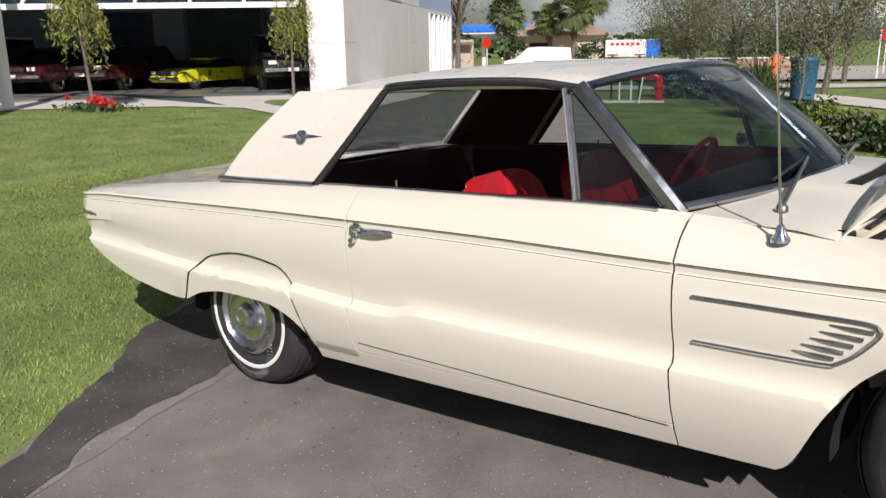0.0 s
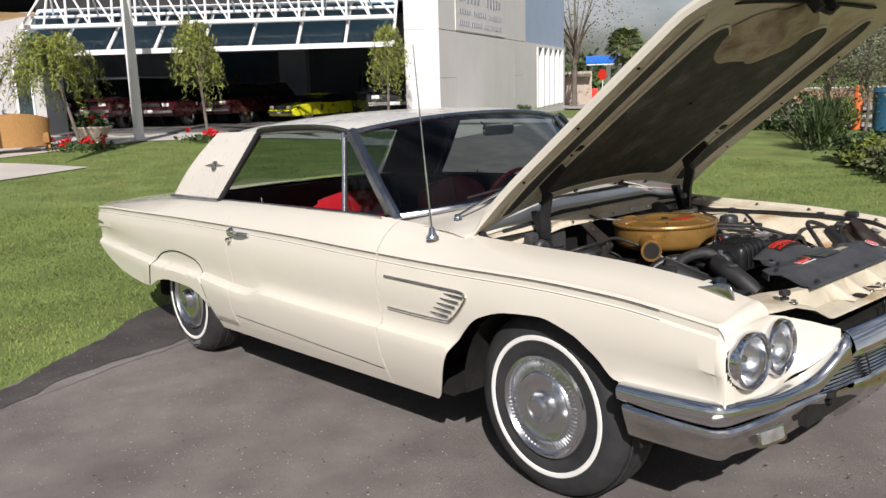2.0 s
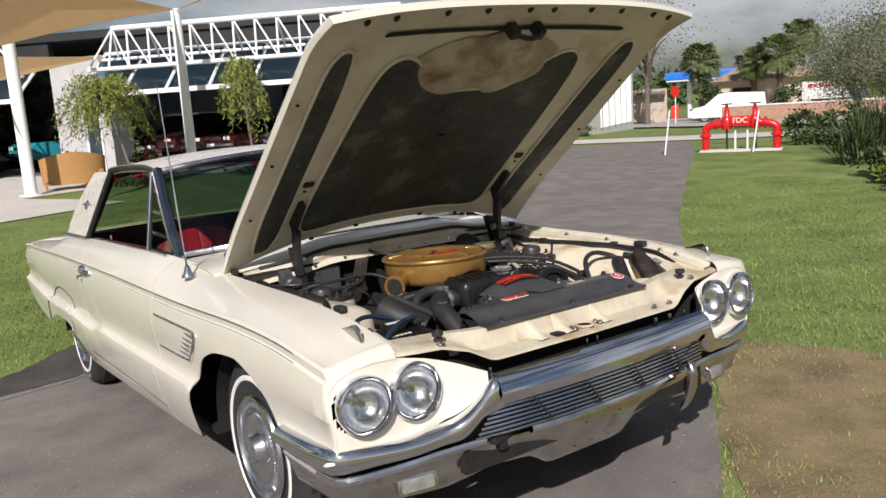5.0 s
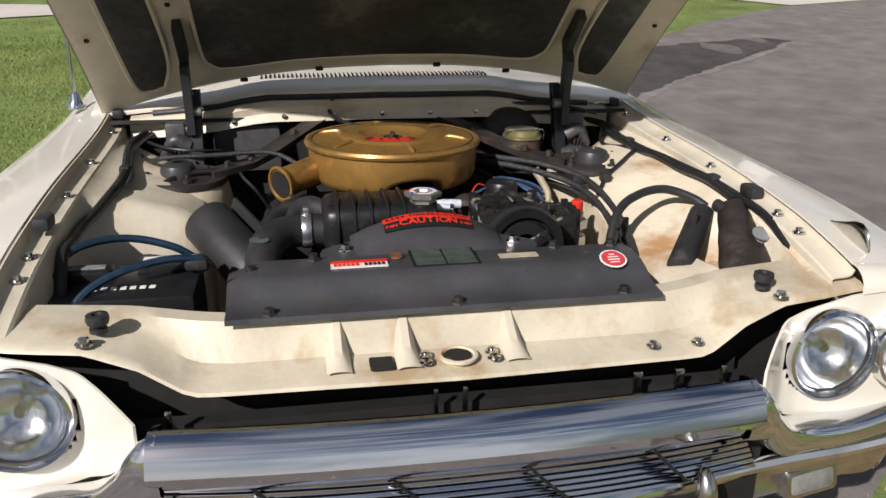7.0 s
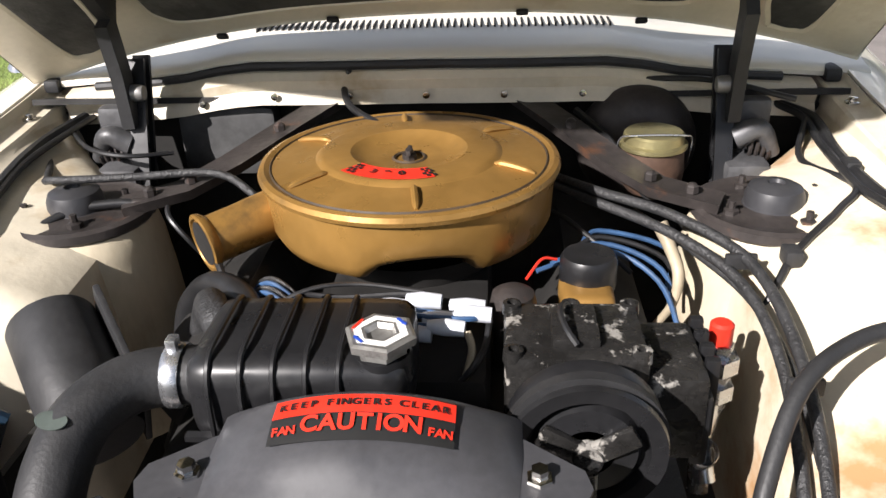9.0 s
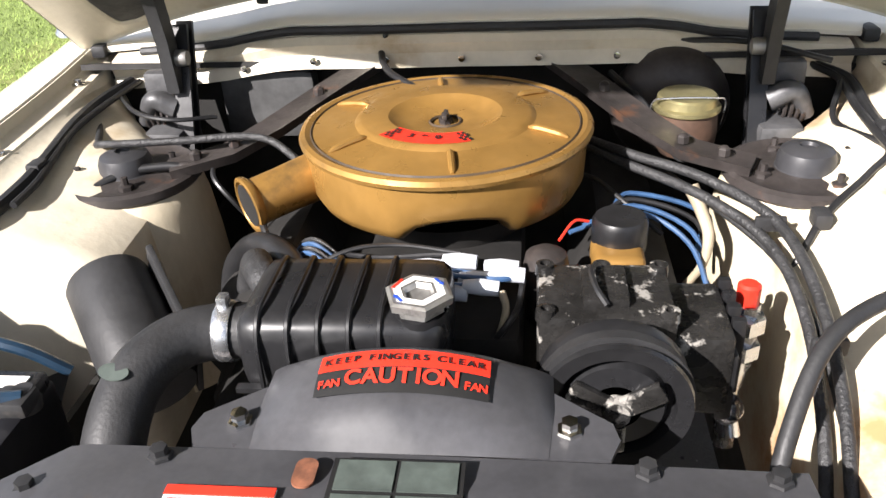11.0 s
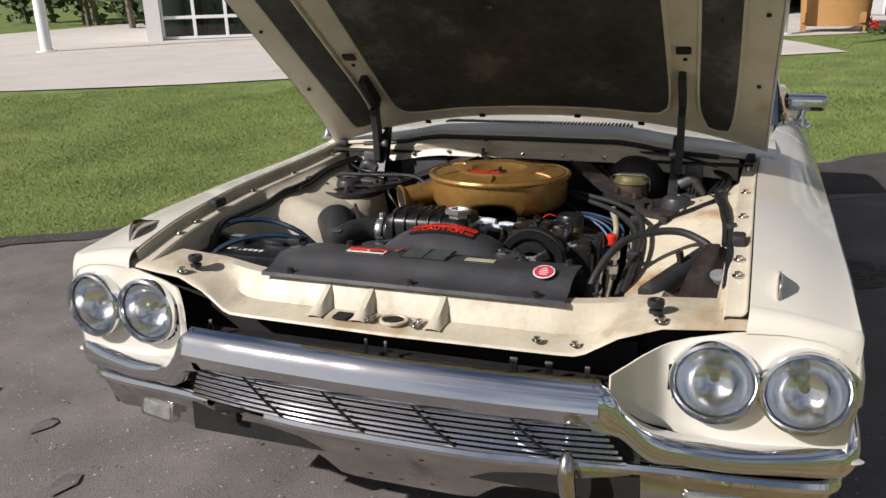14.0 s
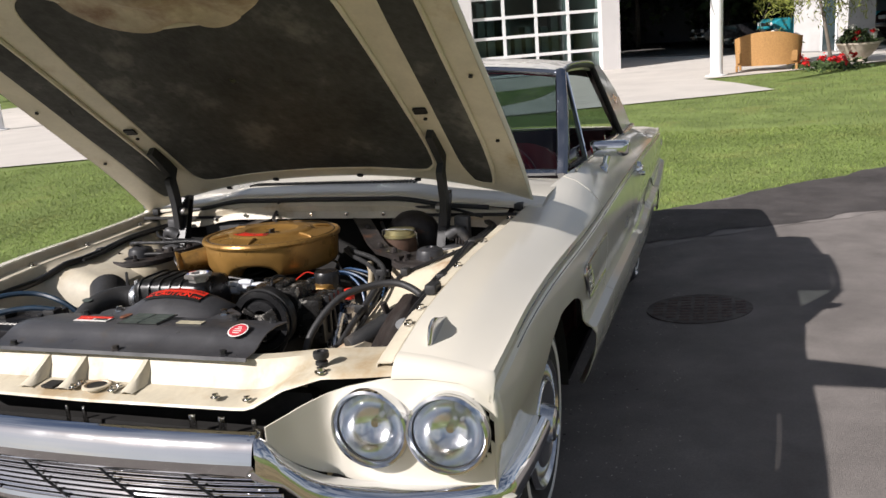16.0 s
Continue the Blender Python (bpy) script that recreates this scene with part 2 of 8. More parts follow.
def slab(outline, z0, z1, m=None, bevel=0.0, seg=2):
    """A plate with the outline (x, y) from z0 to z1."""
    bm = bmesh.new()
    lo = [bm.verts.new((x, y, z0)) for x, y in outline]
    hi = [bm.verts.new((x, y, z1)) for x, y in outline]
    k = len(outline)
    bm.faces.new(lo[::-1])
    top = bm.faces.new(hi)
    for j in range(k):
        bm.faces.new([lo[j], lo[(j + 1) % k], hi[(j + 1) % k], hi[j]])
    if bevel:
        bmesh.ops.bevel(bm, geom=list(top.edges), offset=bevel, segments=seg, affect="EDGES", profile=0.6)
    if m:
        bmesh.ops.transform(bm, matrix=m, verts=bm.verts)
    return bm


def rounded(w, h, r, n=5):
    """The outline of a rectangle with rounded corners, round 0, 0."""
    out = []
    for cx, cy, a0 in ((w / 2 - r, h / 2 - r, 0), (-w / 2 + r, h / 2 - r, 90), (-w / 2 + r, -h / 2 + r, 180), (w / 2 - r, -h / 2 + r, 270)):
        out += [(cx + r * math.cos(radians(a0 + 90 * k / n)), cy + r * math.sin(radians(a0 + 90 * k / n))) for k in range(n + 1)]
    return out


def shell(bm, t, out):
    """Gives an open sheet a thickness, away from the direction out (a vector, or None for as it is)."""
    bm.normal_update()
    if out is not None and sum((f.normal.dot(Vector(out)) * f.calc_area() for f in bm.faces), 0.0) < 0:
        bmesh.ops.reverse_faces(bm, faces=bm.faces)
        bm.normal_update()
    edges = [e for e in bm.edges if len(e.link_faces) == 1]
    rim = [(e.verts[0], e.verts[1]) if e.link_loops[0].vert == e.verts[0] else (e.verts[1], e.verts[0]) for e in edges]
    faces = list(bm.faces)
    twin = {v: bm.verts.new(v.co - v.normal * t) for v in list(bm.verts)}
    for f in faces:
        bm.faces.new([twin[v] for v in reversed(f.verts)])
    for a, b in rim:
        bm.faces.new([b, a, twin[a], twin[b]])


def part(name, bm, material, parent=None, label="", angle=38, solid=0.0, out=None, recalc=True):
    """Links a bmesh as one mesh object under a thing or a part."""
    if recalc:
        bmesh.ops.recalc_face_normals(bm, faces=bm.faces)
    if solid:
        shell(bm, solid, out)
    me = bpy.data.meshes.new(name)
    bm.to_mesh(me)
    bm.free()
    me.polygons.foreach_set("use_smooth", [True] * len(me.polygons))
    me.set_sharp_from_angle(angle=radians(angle))
    for m in material if isinstance(material, (list, tuple)) else [material]:
        me.materials.append(m)
    ob = new(name, me)
    if parent:
        ob.parent = parent
    if label:
        ob["label"] = label
    return ob


def join(*bms):
    """Several bmeshes as one."""
    own = bms[0]
    for b in bms[1:]:
        me = bpy.data.meshes.new("tmp")
        b.to_mesh(me)
        own.from_mesh(me)
        bpy.data.meshes.remove(me)
        b.free()
    return own


def empty(name, label, category, group="", m=None):
    ob = new(name)
    if m:
        ob.matrix_world = m
    return tagged(ob, label, category, group)


def mirrored(fn):
    """Runs fn for the two sides: -1 the right of the car, 1 its left."""
    for s in (-1, 1):
        fn(s)


def axis_y(x, y, z, s):
    """Turns a lathe's z axis to point outwards along the side s."""
    return Matrix.Translation((x, y, z)) @ Matrix.Rotation(radians(-90 * s), 4, "X")


def axis_x(x, y, z):
    return Matrix.Translation((x, y, z)) @ Matrix.Rotation(radians(90), 4, "Y")


def text_bm(words, size, m, bold=0.0):
    """Lettering in the built-in font as flat mesh."""
    cu = bpy.data.curves.new("letters", "FONT")
    cu.offset = bold
    cu.body, cu.size, cu.align_x, cu.align_y = words, size, "CENTER", "CENTER"
    tmp = bpy.data.objects.new("letters", cu)
    scene.collection.objects.link(tmp)
    me = bpy.data.meshes.new_from_object(tmp.evaluated_get(bpy.context.evaluated_depsgraph_get()))
    bm = bmesh.new()
    bm.from_mesh(me)
    bmesh.ops.transform(bm, matrix=m, verts=bm.verts)
    bpy.data.objects.remove(tmp)
    bpy.data.meshes.remove(me)
    bpy.data.curves.remove(cu)
    return bm


near_z = curve([(-60, .0), (-16, .0), (-12, -.03), (-7.5, -.13), (-5.2, -.175), (-3.9, -.172), (-2.87, -.146), (-1.5, -.076), (0, 0), (1.2, .055), (2.2, .082), (4, .09), (60, .09)])


def smooth_step(t):
    t = min(1.0, max(0.0, t))
    return t * t * (3 - 2 * t)


def ground_z(x, y=0.0):
    """The drive falls gently from the car's nose to its tail and swells beside the car; beyond, the lawn rises again a little."""
    far = min(1.0, max(0.0, (math.hypot(x + 1, y) - 9) / 7))
    far = far * far * (3 - 2 * far)
    rise = smooth_step((y - .75) / 1.0) * smooth_step((4.2 - y) / 1.8) * smooth_step((x + 4.8) / 1.8) * smooth_step((1.0 - x) / 1.2)
    return near_z(x) * (1 - far) + .048 * rise - .025 * min(90.0, max(0.0, -.53 * x + .85 * y - 22))

# ---- ground ----
LAWN = mat("lawn", (.170, .220, .070), .95, var=.30, scale=1.3, fine=45, second=(.20, .205, .07), second_at=.55, second_soft=.2, second_scale=.9, bump=.6, bump_scale=70, spec=.2)
ASPHALT = mat("grey_asphalt", (.205, .184, .170), .92, var=.22, scale=3.0, fine=110, second=(.135, .121, .113), second_at=.52, second_soft=.22, second_scale=.9, bump=.5, bump_scale=240, spec=.3)
SEALED = mat("dark_sealed_asphalt", (.076, .068, .065), .82, var=.30, scale=3, fine=80, second=(.095, .086, .082), second_at=.57, second_scale=2.5, bump=.4, bump_scale=220, spec=.3)
DUST = mat("pale_dust_edge", (.222, .200, .185), .95, var=.22, scale=5, fine=80, second=(.20, .18, .168), second_at=.5, second_scale=4)
CONCRETE = mat("pale_concrete", (.56, .52, .47), .85, var=.08, scale=.9, fine=60, second=(.42, .39, .35), second_at=.6, second_scale=.8, bump=.1)
BLADE = mat("grass_blades", (.185, .247, .064), .8, var=.3, scale=.9, fine=0, second=(.25, .25, .088), second_at=.53, second_soft=.25, second_scale=1.1, island=.5, spec=.3)
DRY = mat("dry_grass_blades", (.30, .235, .115), .85, var=.25, scale=1.2, fine=0, second=(.17, .20, .05), second_at=.60, second_soft=.2, second_scale=1.6, island=.3, spec=.2)
SOIL = mat("dry_thatch", (.22, .17, .09), .95, var=.3, scale=4, fine=60, second=(.10, .11, .035), second_at=.56, second_scale=1.5, bump=.5, bump_scale=60)

xs = [-900, -300, -120, -60, -35, -25] + steps(-20, 8, 57) + [12, 20, 40, 120, 300, 900]
ys = [-900, -300, -120, -60, -30] + steps(-22, 0, 23) + steps(.25, 4.5, 18) + steps(5, 24, 20) + [30, 60, 120, 300, 900]
ground = part("ground", grid([[(x, y, ground_z(x, y) - .012) for y in ys] for x in xs]), LAWN)
tagged(ground, "green mown lawn with yellowish patches", "lawn", kind="structure")


def flat(name, outline, lift, material, label, category, wobble=0.0, step=.35, seed=1):
    """A sheet on the ground with an outline of (x, y), its edge broken up a little."""
    r = random.Random(seed)
    pts = []
    for a, b in zip(outline, outline[1:] + outline[:1]):
        n = max(1, int(math.hypot(b[0] - a[0], b[1] - a[1]) / step))
        for k in range(n):
            t = k / n
            x, y = a[0] + (b[0] - a[0]) * t, a[1] + (b[1] - a[1]) * t
            q = noise.noise((x * 1.7, y * 1.7, seed)) * wobble + noise.noise((x * 7, y * 7, seed)) * wobble * .5
            pts.append((x + q, y + q * .6))
    bm = bmesh.new()
    vs = [bm.verts.new((x, y, 0)) for x, y in pts]
    bm.faces.new(vs)
    bmesh.ops.triangulate(bm, faces=bm.faces, ngon_method="EAR_CLIP")
    for axis, cuts in ((0, steps(-8, 3, 23)), (1, steps(.25, 4.5, 18))):
        lo, hi = min(p[axis] for p in pts), max(p[axis] for p in pts)
        for v in cuts:
            if lo < v < hi and hi - lo > 1.2:
                co = (v, 0, 0) if axis == 0 else (0, v, 0)
                bmesh.ops.bisect_plane(bm, geom=bm.verts[:] + bm.edges[:] + bm.faces[:], plane_co=co, plane_no=(1 - axis, axis, 0))
    for v in bm.verts:
        v.co.z = ground_z(v.co.x, v.co.y) + lift
    ob = part(name, bm, material)
    return tagged(ob, label, category, kind="structure")


EDGE_L = [(9, -14.5), (3, -8.2), (-1.7, -3.6), (-2.5, -2.6), (-3.02, -1.95), (-3.42, -1.38), (-3.75, -1.0), (-4.2, -.42), (-5.1, .99), (-5.75, 1.65), (-6.7, 2.9), (-8.1, 3.9), (-10.0, 5.8), (-12.2, 8.6), (-14.4, 13.8), (-15.2, 15.4)]
EDGE_R = [(10, -11.5), (4, -3.6), (1.23, .02), (.92, .42), (.47, 1.02), (.28, 1.22), (-1.0, 2.75), (-4.35, 6.75), (-7.0, 10.3), (-9.4, 13.6), (-11.6, 16.3), (-12.5, 17.5)]
flat("driveway", EDGE_L + EDGE_R[::-1], -.002, ASPHALT, "worn grey asphalt drive with oil spots", "driveway", .03, seed=3)
# darker sealed strip along the lawn and the pale line where it ends
inner = [(8.3, -15.2), (-1.7, -3.2), (-2.5, -2.25), (-2.74, -1.93), (-2.9, -1.62), (-3.08, -1.2), (-3.16, -.8), (-3.3, -.3), (-3.6, .35), (-4.1, 1.2), (-4.75, 2.2), (-5.1, 2.75), (-5.6, 3.15), (-6.0, 3.5), (-6.75, 4.4), (-7.45, 5.3), (-8.5, 6.4), (-8.75, 6.15)]
flat("asphalt_edge_dust", [(x - .05, y - .04) for x, y in inner[1:17]] + [(x + .065, y + .05) for x, y in inner[1:17]][::-1], .002, DUST, "pale dusty line beside the sealed strip", "driveway", .09, .08, seed=7)
flat("sealed_strip", EDGE_L[1:12] + inner[1:][::-1], .006, SEALED, "dark sealed strip of asphalt along the lawn", "driveway", .10, .08, seed=5)
# oil spots
OIL = mat("oil_stained_asphalt", (.150, .135, .125), .8, var=.35, scale=9, fine=120, second=(.17, .153, .142), second_at=.54, second_soft=.2, second_scale=14, bump=.4, bump_scale=220)
for i, (x, y, r) in enumerate(((.62, -1.15, .055), (.85, -.95, .04), (.35, -1.5, .05), (1.0, -1.6, .05), (1.25, -1.35, .04), (.2, -1.9, .03), (1.5, -2.0, .04), (-.4, -1.9, .04), (.75, -1.75, .03), (-7.95, 5.15, .36), (-8.55, 5.95, .20))):
    flat("oil_spot", [(x + r * (1 + .4 * math.sin(5 * a + i)) * math.cos(a), y + .6 * r * (1 + .3 * math.cos(3 * a)) * math.sin(a)) for a in steps(0, 5.8, 14)], .004 if i < 9 else .009, OIL, "dark oil spot on the drive", "stain", .01, .05, i)
flat("dry_lawn", [(1.22, .06), (.93, .44), (.50, 1.02), (.30, 1.24), (-.3, 2.0), (.3, 2.3), (1.3, 2.4), (2.4, 1.6), (3.4, .2), (4.6, -2.5), (4.0, -3.55)], -.006, SOIL, "strip of dry brown grass beside the drive", "lawn", .12, .2, 9)
# pale grit and dark crumbs lying on the asphalt
def grit(name, count, size, material, label, seed, box_):
    r = np.random.default_rng(seed)
    inside = poly_in(EDGE_L[1:9] + EDGE_R[1:6][::-1])
    v, f = [], []
    while len(f) < count:
        x, y = r.uniform(box_[0], box_[1]), r.uniform(box_[2], box_[3])
        if not inside(x, y):
            continue
        k, a, n = size * r.uniform(.4, 1.3) ** 2, r.uniform(0, 6.28), len(v)
        z = ground_z(x, y) + .0075
        for q in range(5):
            t = a + q * 1.257
            v.append((x + k * r.uniform(.5, 1) * math.cos(t), y + k * r.uniform(.5, 1) * math.sin(t), z))
        f.append(tuple(range(n, n + 5)))
    me = bpy.data.meshes.new(name)
    me.from_pydata(v, [], f)
    me.materials.append(material)
    return tagged(new(name, me), label, "grit", kind="stuff")


def poly_in(poly):
    def inside(x, y):
        c = False
        for (x0, y0), (x1, y1) in zip(poly, poly[1:] + poly[:1]):
            if (y0 > y) != (y1 > y) and x < (x1 - x0) * (y - y0) / (y1 - y0) + x0:
                c = not c
        return c
    return inside


grit("pale_grit", 16000, .0034, mat("pale_grit_stone", (.42, .39, .35), .9, island=.3), "pale grit scattered on the drive", 3, (-5, 5, -6, 4))
grit("dark_crumbs", 2500, .0050, mat("dark_crumb", (.07, .06, .055), .9, island=.3), "dark crumbs scattered on the drive", 4, (-5, 5, -6, 4))
# drain cover
dm = Matrix.Translation((-2.27, 1.21, ground_z(-2.27, 1.21) - .002)) @ Matrix.Rotation(radians(3.2), 4, "X") @ Matrix.Rotation(radians(-2.9), 4, "Y")
drain = part("drain_cover", slab([(.27 * math.cos(a), .27 * math.sin(a)) for a in steps(0, 6.15, 44)], 0, .008, dm), mat("rusty_cast_iron", (.098, .082, .074), .9, 0, var=.35, scale=10, fine=90, second=(.13, .115, .105), second_at=.5, second_scale=7, bump=.3))
tagged(drain, "rusty round cast-iron drain cover in the asphalt", "drain cover")
STUD = mat("rusty_stud", (.105, .072, .060), .8, .1, var=.35, scale=30)
for i in range(-4, 5):
    w = math.sqrt(max(.001, .24**2 - (i * .052) ** 2))
    for j in range(-int(w / .07), int(w / .07) + 1):
        bm = bmesh.new()
        box(bm, 0, 0, 0, .026, .052, .004, .0015, turn=dm @ Matrix.Translation((i * .052, j * .07, .008)), seg=1)
        part("stud", bm, STUD, drain)

APRON = [(-12.2, 8.7), (-13.4, 8.1), (-15.6, 8.9), (-17.6, 8.3), (-19.2, 7.0), (-20.2, 5.75), (-19.4, 3.9), (-18.3, 2.3), (-17.7, 1.0), (-15.9, 1.75), (-14.1, 2.3), (-13.6, 1.4), (-12.8, -.3), (-11.2, -4.0), (-9.1, -7.9), (-7.9, -10.5), (-5.5, -16),
         (-8, -26), (-45, -26), (-45, 10), (-30, 10), (-17.5, 14.3), (-15.2, 15.4), (-14.4, 13.8)]
flat("concrete_apron", APRON, .008, CONCRETE, "pale concrete apron in front of the showroom", "pavement", 0, 2.0, 2)
flat("grass_island", [(-14.4, 9.4), (-16.4, 10.1), (-17.2, 11.0), (-15.8, 11.9), (-14.2, 11.5)], .016, LAWN, "small island of grass in the concrete", "lawn", .1, .3, 4)
flat("cross_road", [(-28, 13.5), (-16.4, 16.0), (-12.3, 17.9), (4, 29), (30, 46), (29, 49.5), (2.5, 32.5), (-14.6, 21.2), (-22, 17.6)], .012, CONCRETE, "pale concrete lane behind the lawn", "road", 0, 2.0, 6)
flat("sidewalk", [(-9.0, 19.2), (-5.4, 16.8), (-3.4, 15.1), (0.2, 12.2), (8, 6.5), (8.7, 7.6), (.9, 13.4), (-2.6, 16.2), (-4.8, 18.2), (-8.2, 20.6)], .014, CONCRETE, "pale curved sidewalk", "pavement", 0, 1.0, 8)
flat("parking_lot", [(-16, 32), (-12, 27.5), (2, 36), (40, 60), (40, 90), (-60, 110), (-60, 70), (-34, 36)], .07, mat("pale_worn_paving", (.40, .37, .34), .9, var=.1, scale=.5), "wide pale paved lot", "road", 0, 4.0, 10)


def blades(name, inside, count, box_, material, label, seed, h=(.014, .030)):
    """Many single blades of grass as one mesh."""
    r = np.random.default_rng(seed)
    x, y = r.uniform(box_[0], box_[1], count), r.uniform(box_[2], box_[3], count)
    ok = np.array([inside(a, b) for a, b in zip(x, y)])
    x, y = x[ok], y[ok]
    n = len(x)
    z = np.array([ground_z(a, b) for a, b in zip(x, y)]) - .014
    a, lean, hh, w = r.uniform(0, 6.283, n), r.uniform(.5, 2.0, n), r.uniform(h[0], h[1], n), r.uniform(.0018, .0040, n)
    base = np.stack([x, y, z], 1)
    side = np.stack([-np.sin(a), np.cos(a), 0 * a], 1) * w[:, None]
    tip = base + np.stack([np.cos(a) * lean * hh, np.sin(a) * lean * hh, hh], 1)
    v = np.concatenate([base - side, base + side, tip], 0)
    f = np.stack([np.arange(n), np.arange(n) + n, np.arange(n) + 2 * n], 1)
    me = bpy.data.meshes.new(name)
    me.from_pydata(v.tolist(), [], f.tolist())
    me.materials.append(material)
    return tagged(new(name, me), label, "grass", kind="stuff")


wob = lambda x, y: .05 * noise.noise((x * 6, y * 6, 2.0))
in_l = poly_in([(x - .02, y - .02) for x, y in EDGE_L[1:13]] + [(-13.3, 7.9), (-17.6, 8.2), (-20.1, 5.7), (-17.8, 1.05), (-14.1, 2.4), (-12.8, -.3), (-9.1, -7.9), (-4, -15)])
in_r = poly_in(EDGE_R[1:9] + [(-3, 14), (6, 8), (6, -4)])
in_dry = poly_in([(1.25, .03), (.93, .42), (.48, 1.02), (.30, 1.22), (-.3, 2.0), (.3, 2.3), (1.3, 2.4), (2.4, 1.6), (3.4, .2), (4.6, -2.5), (4.0, -3.6)])
blades("lawn_grass", lambda x, y: in_l(x + wob(x, y), y), 300000, (-9.5, -.5, -6, 4.5), BLADE, "green lawn grass behind the car", 11)
blades("far_lawn_grass", lambda x, y: in_l(x, y), 90000, (-20, -8.5, -9, 8), BLADE, "green lawn grass towards the showroom", 12, (.02, .045))
blades("roadside_grass", lambda x, y: in_r(x + wob(x, y), y) and not (in_dry(x, y) and noise.noise((x * 3, y * 3, 1)) > -.25), 170000, (-6, 4, .2, 11), BLADE, "green grass beside the drive", 13)
blades("dry_grass", lambda x, y: in_dry(x + wob(x, y), y), 90000, (-.4, 4.6, -3.6, 2.5), DRY, "dry brown grass beside the drive", 14, (.010, .022))
blades("side_lawn_grass", lambda x, y: in_l(x + wob(x, y), y), 90000, (-8.5, 1.5, -12, -6), BLADE, "green lawn grass beside the drive's curve", 15, (.018, .038))

# ---- the car: body ----
CAR_TILT = Matrix.Rotation(radians(-2.9), 4, "Y")
car = empty("car", "cream nineteen-sixties two-door coupe with its hood open on a drive", "car", m=CAR_TILT)

z_trim = curve([(-4.14, .842), (-3.8, .856), (-2.8, .857), (-2.0, .850), (-1.5, .842), (-.95, .824), (-.4, .810), (0, .806), (.37, .790), (.65, .757), (.76, .742)])
z_crease = curve([(-4.14, .625), (-3.95, .607), (-3.5, .578), (-3.14, .552), (-2.43, .537), (-2.07, .513), (-1.9, .508), (-1.76, .533), (-1.35, .523), (-.95, .517), (-.4, .505), (.76, .500)])
y_in = curve([(-4.14, .74), (-3.2, .775), (-2.75, .795), (-2.1, .80), (-1.05, .80), (-.8, .768), (-.5, .728), (-.2, .712), (.76, .70)])
z_in = curve([(-4.14, .868), (-3.7, .895), (-3.2, .925), (-2.8, .953), (-2.1, .957), (-1.4, .952), (-.95, .948), (-.75, .930), (-.54, .905), (-.17, .879), (.2, .862), (.5, .832), (.68, .795), (.76, .770)])
width = curve([(-4.14, .955), (-4.05, .982), (-3.2, 1.0), (-2.0, 1.0), (-.8, .988), (-.3, .982), (.3, .972), (.65, .974), (.76, .974)])


def profile(x):
    """The side of the body at x, from the top's inner edge down: (y, z) pairs."""
    w, zt, zc, yi, zi = width(x), z_trim(x), z_crease(x), y_in(x), z_in(x)
    yt = .914 * w
    return [(yi, zi), (yi + (yt - yi) * .35, zi - (zi - zt) * .16), (yi + (yt - yi) * .70, zi - (zi - zt) * .46), (yi + (yt - yi) * .92, zi - (zi - zt) * .76),
            (yt + .002, zt + .010), (yt + .007, zt), (yt + .001, zt - .007), (yt + .001, zt - .026), (yt + .009, zt - .034), (.932 * w, zt - .08), (.934 * w, zt - .13), (.928 * w, zc + .115), (.918 * w, zc + .065), (.917 * w, zc + .030),
            (.924 * w, zc + .013), (.950 * w, zc + .002), (.953 * w, zc - .008), (.949 * w, zc - .05), (.938 * w, .40), (.908 * w, .315), (.878 * w, .255), (.84 * w, .245)]


def side_y(x, z):
    p = profile(x)
    return float(np.interp(-z, [-b for _, b in p], [a for a, _ in p]))


def panel(x0, x1, s, bottom, top=None, step=.03, out=0.0, extra=()):
    """A piece of the body's side between two stations, cut off below by bottom(x) and above by top(x)."""
    xs = sorted(set(steps(x0, x1, max(2, int(abs(x1 - x0) / step))) + [x for x in extra if x0 < x < x1]))
    rows = []
    for x in xs:
        zb, zt = bottom(x), top(x) if top else 9
        row = []
        for y, z in profile(x):
            z2 = min(max(z, zb), zt)
            y2 = y if z2 == z else side_y(x, z2)
            row.append((x, s * (y2 + out), z2))
        rows.append(row)
    return grid(rows)


arch_front = curve([(-.535, .25), (-.50, .275), (-.39, .47), (-.32, .565), (-.22, .64), (-.08, .678), (.06, .686), (.19, .652), (.28, .592), (.345, .53), (.38, .525), (.8, .525)])
arch_rear = curve([(-4.14, .76), (-4.09, .68), (-4.01, .592), (-3.83, .504), (-3.58, .438), (-3.205, .398), (-3.195, .405), (-3.11, .556), (-2.96, .632), (-2.755, .659), (-2.53, .633), (-2.437, .562), (-2.385, .437), (-2.337, .30), (-2.09, .30)])
skirt_top = curve([(-3.187, .400), (-3.103, .549), (-2.957, .626), (-2.755, .653), (-2.533, .627), (-2.443, .557), (-2.392, .433), (-2.347, .325)])
skirt_low = curve([(-3.187, .398), (-3.17, .405), (-3.04, .452), (-2.87, .474), (-2.6, .465), (-2.457, .424), (-2.378, .364), (-2.347, .324)])


def bezel_top(y):
    """The upper edge of the lamp surround."""
    return float(np.interp(y, [.47, .50, .52, .60, .68, .74, .80, .86, .893], [.675, .688, .698, .726, .746, .752, .748, .738, .700]))


def bezel_x(y, z):
    """How far forward the lamp surround stands."""
    return float(np.interp(y, [.468, .50, .53, .552, .566, .60, .70, .80, .86, .895], [.850, .812, .780, .757, .748, .744, .742, .736, .730, .720])) - .03 * max(0, .60 - z)


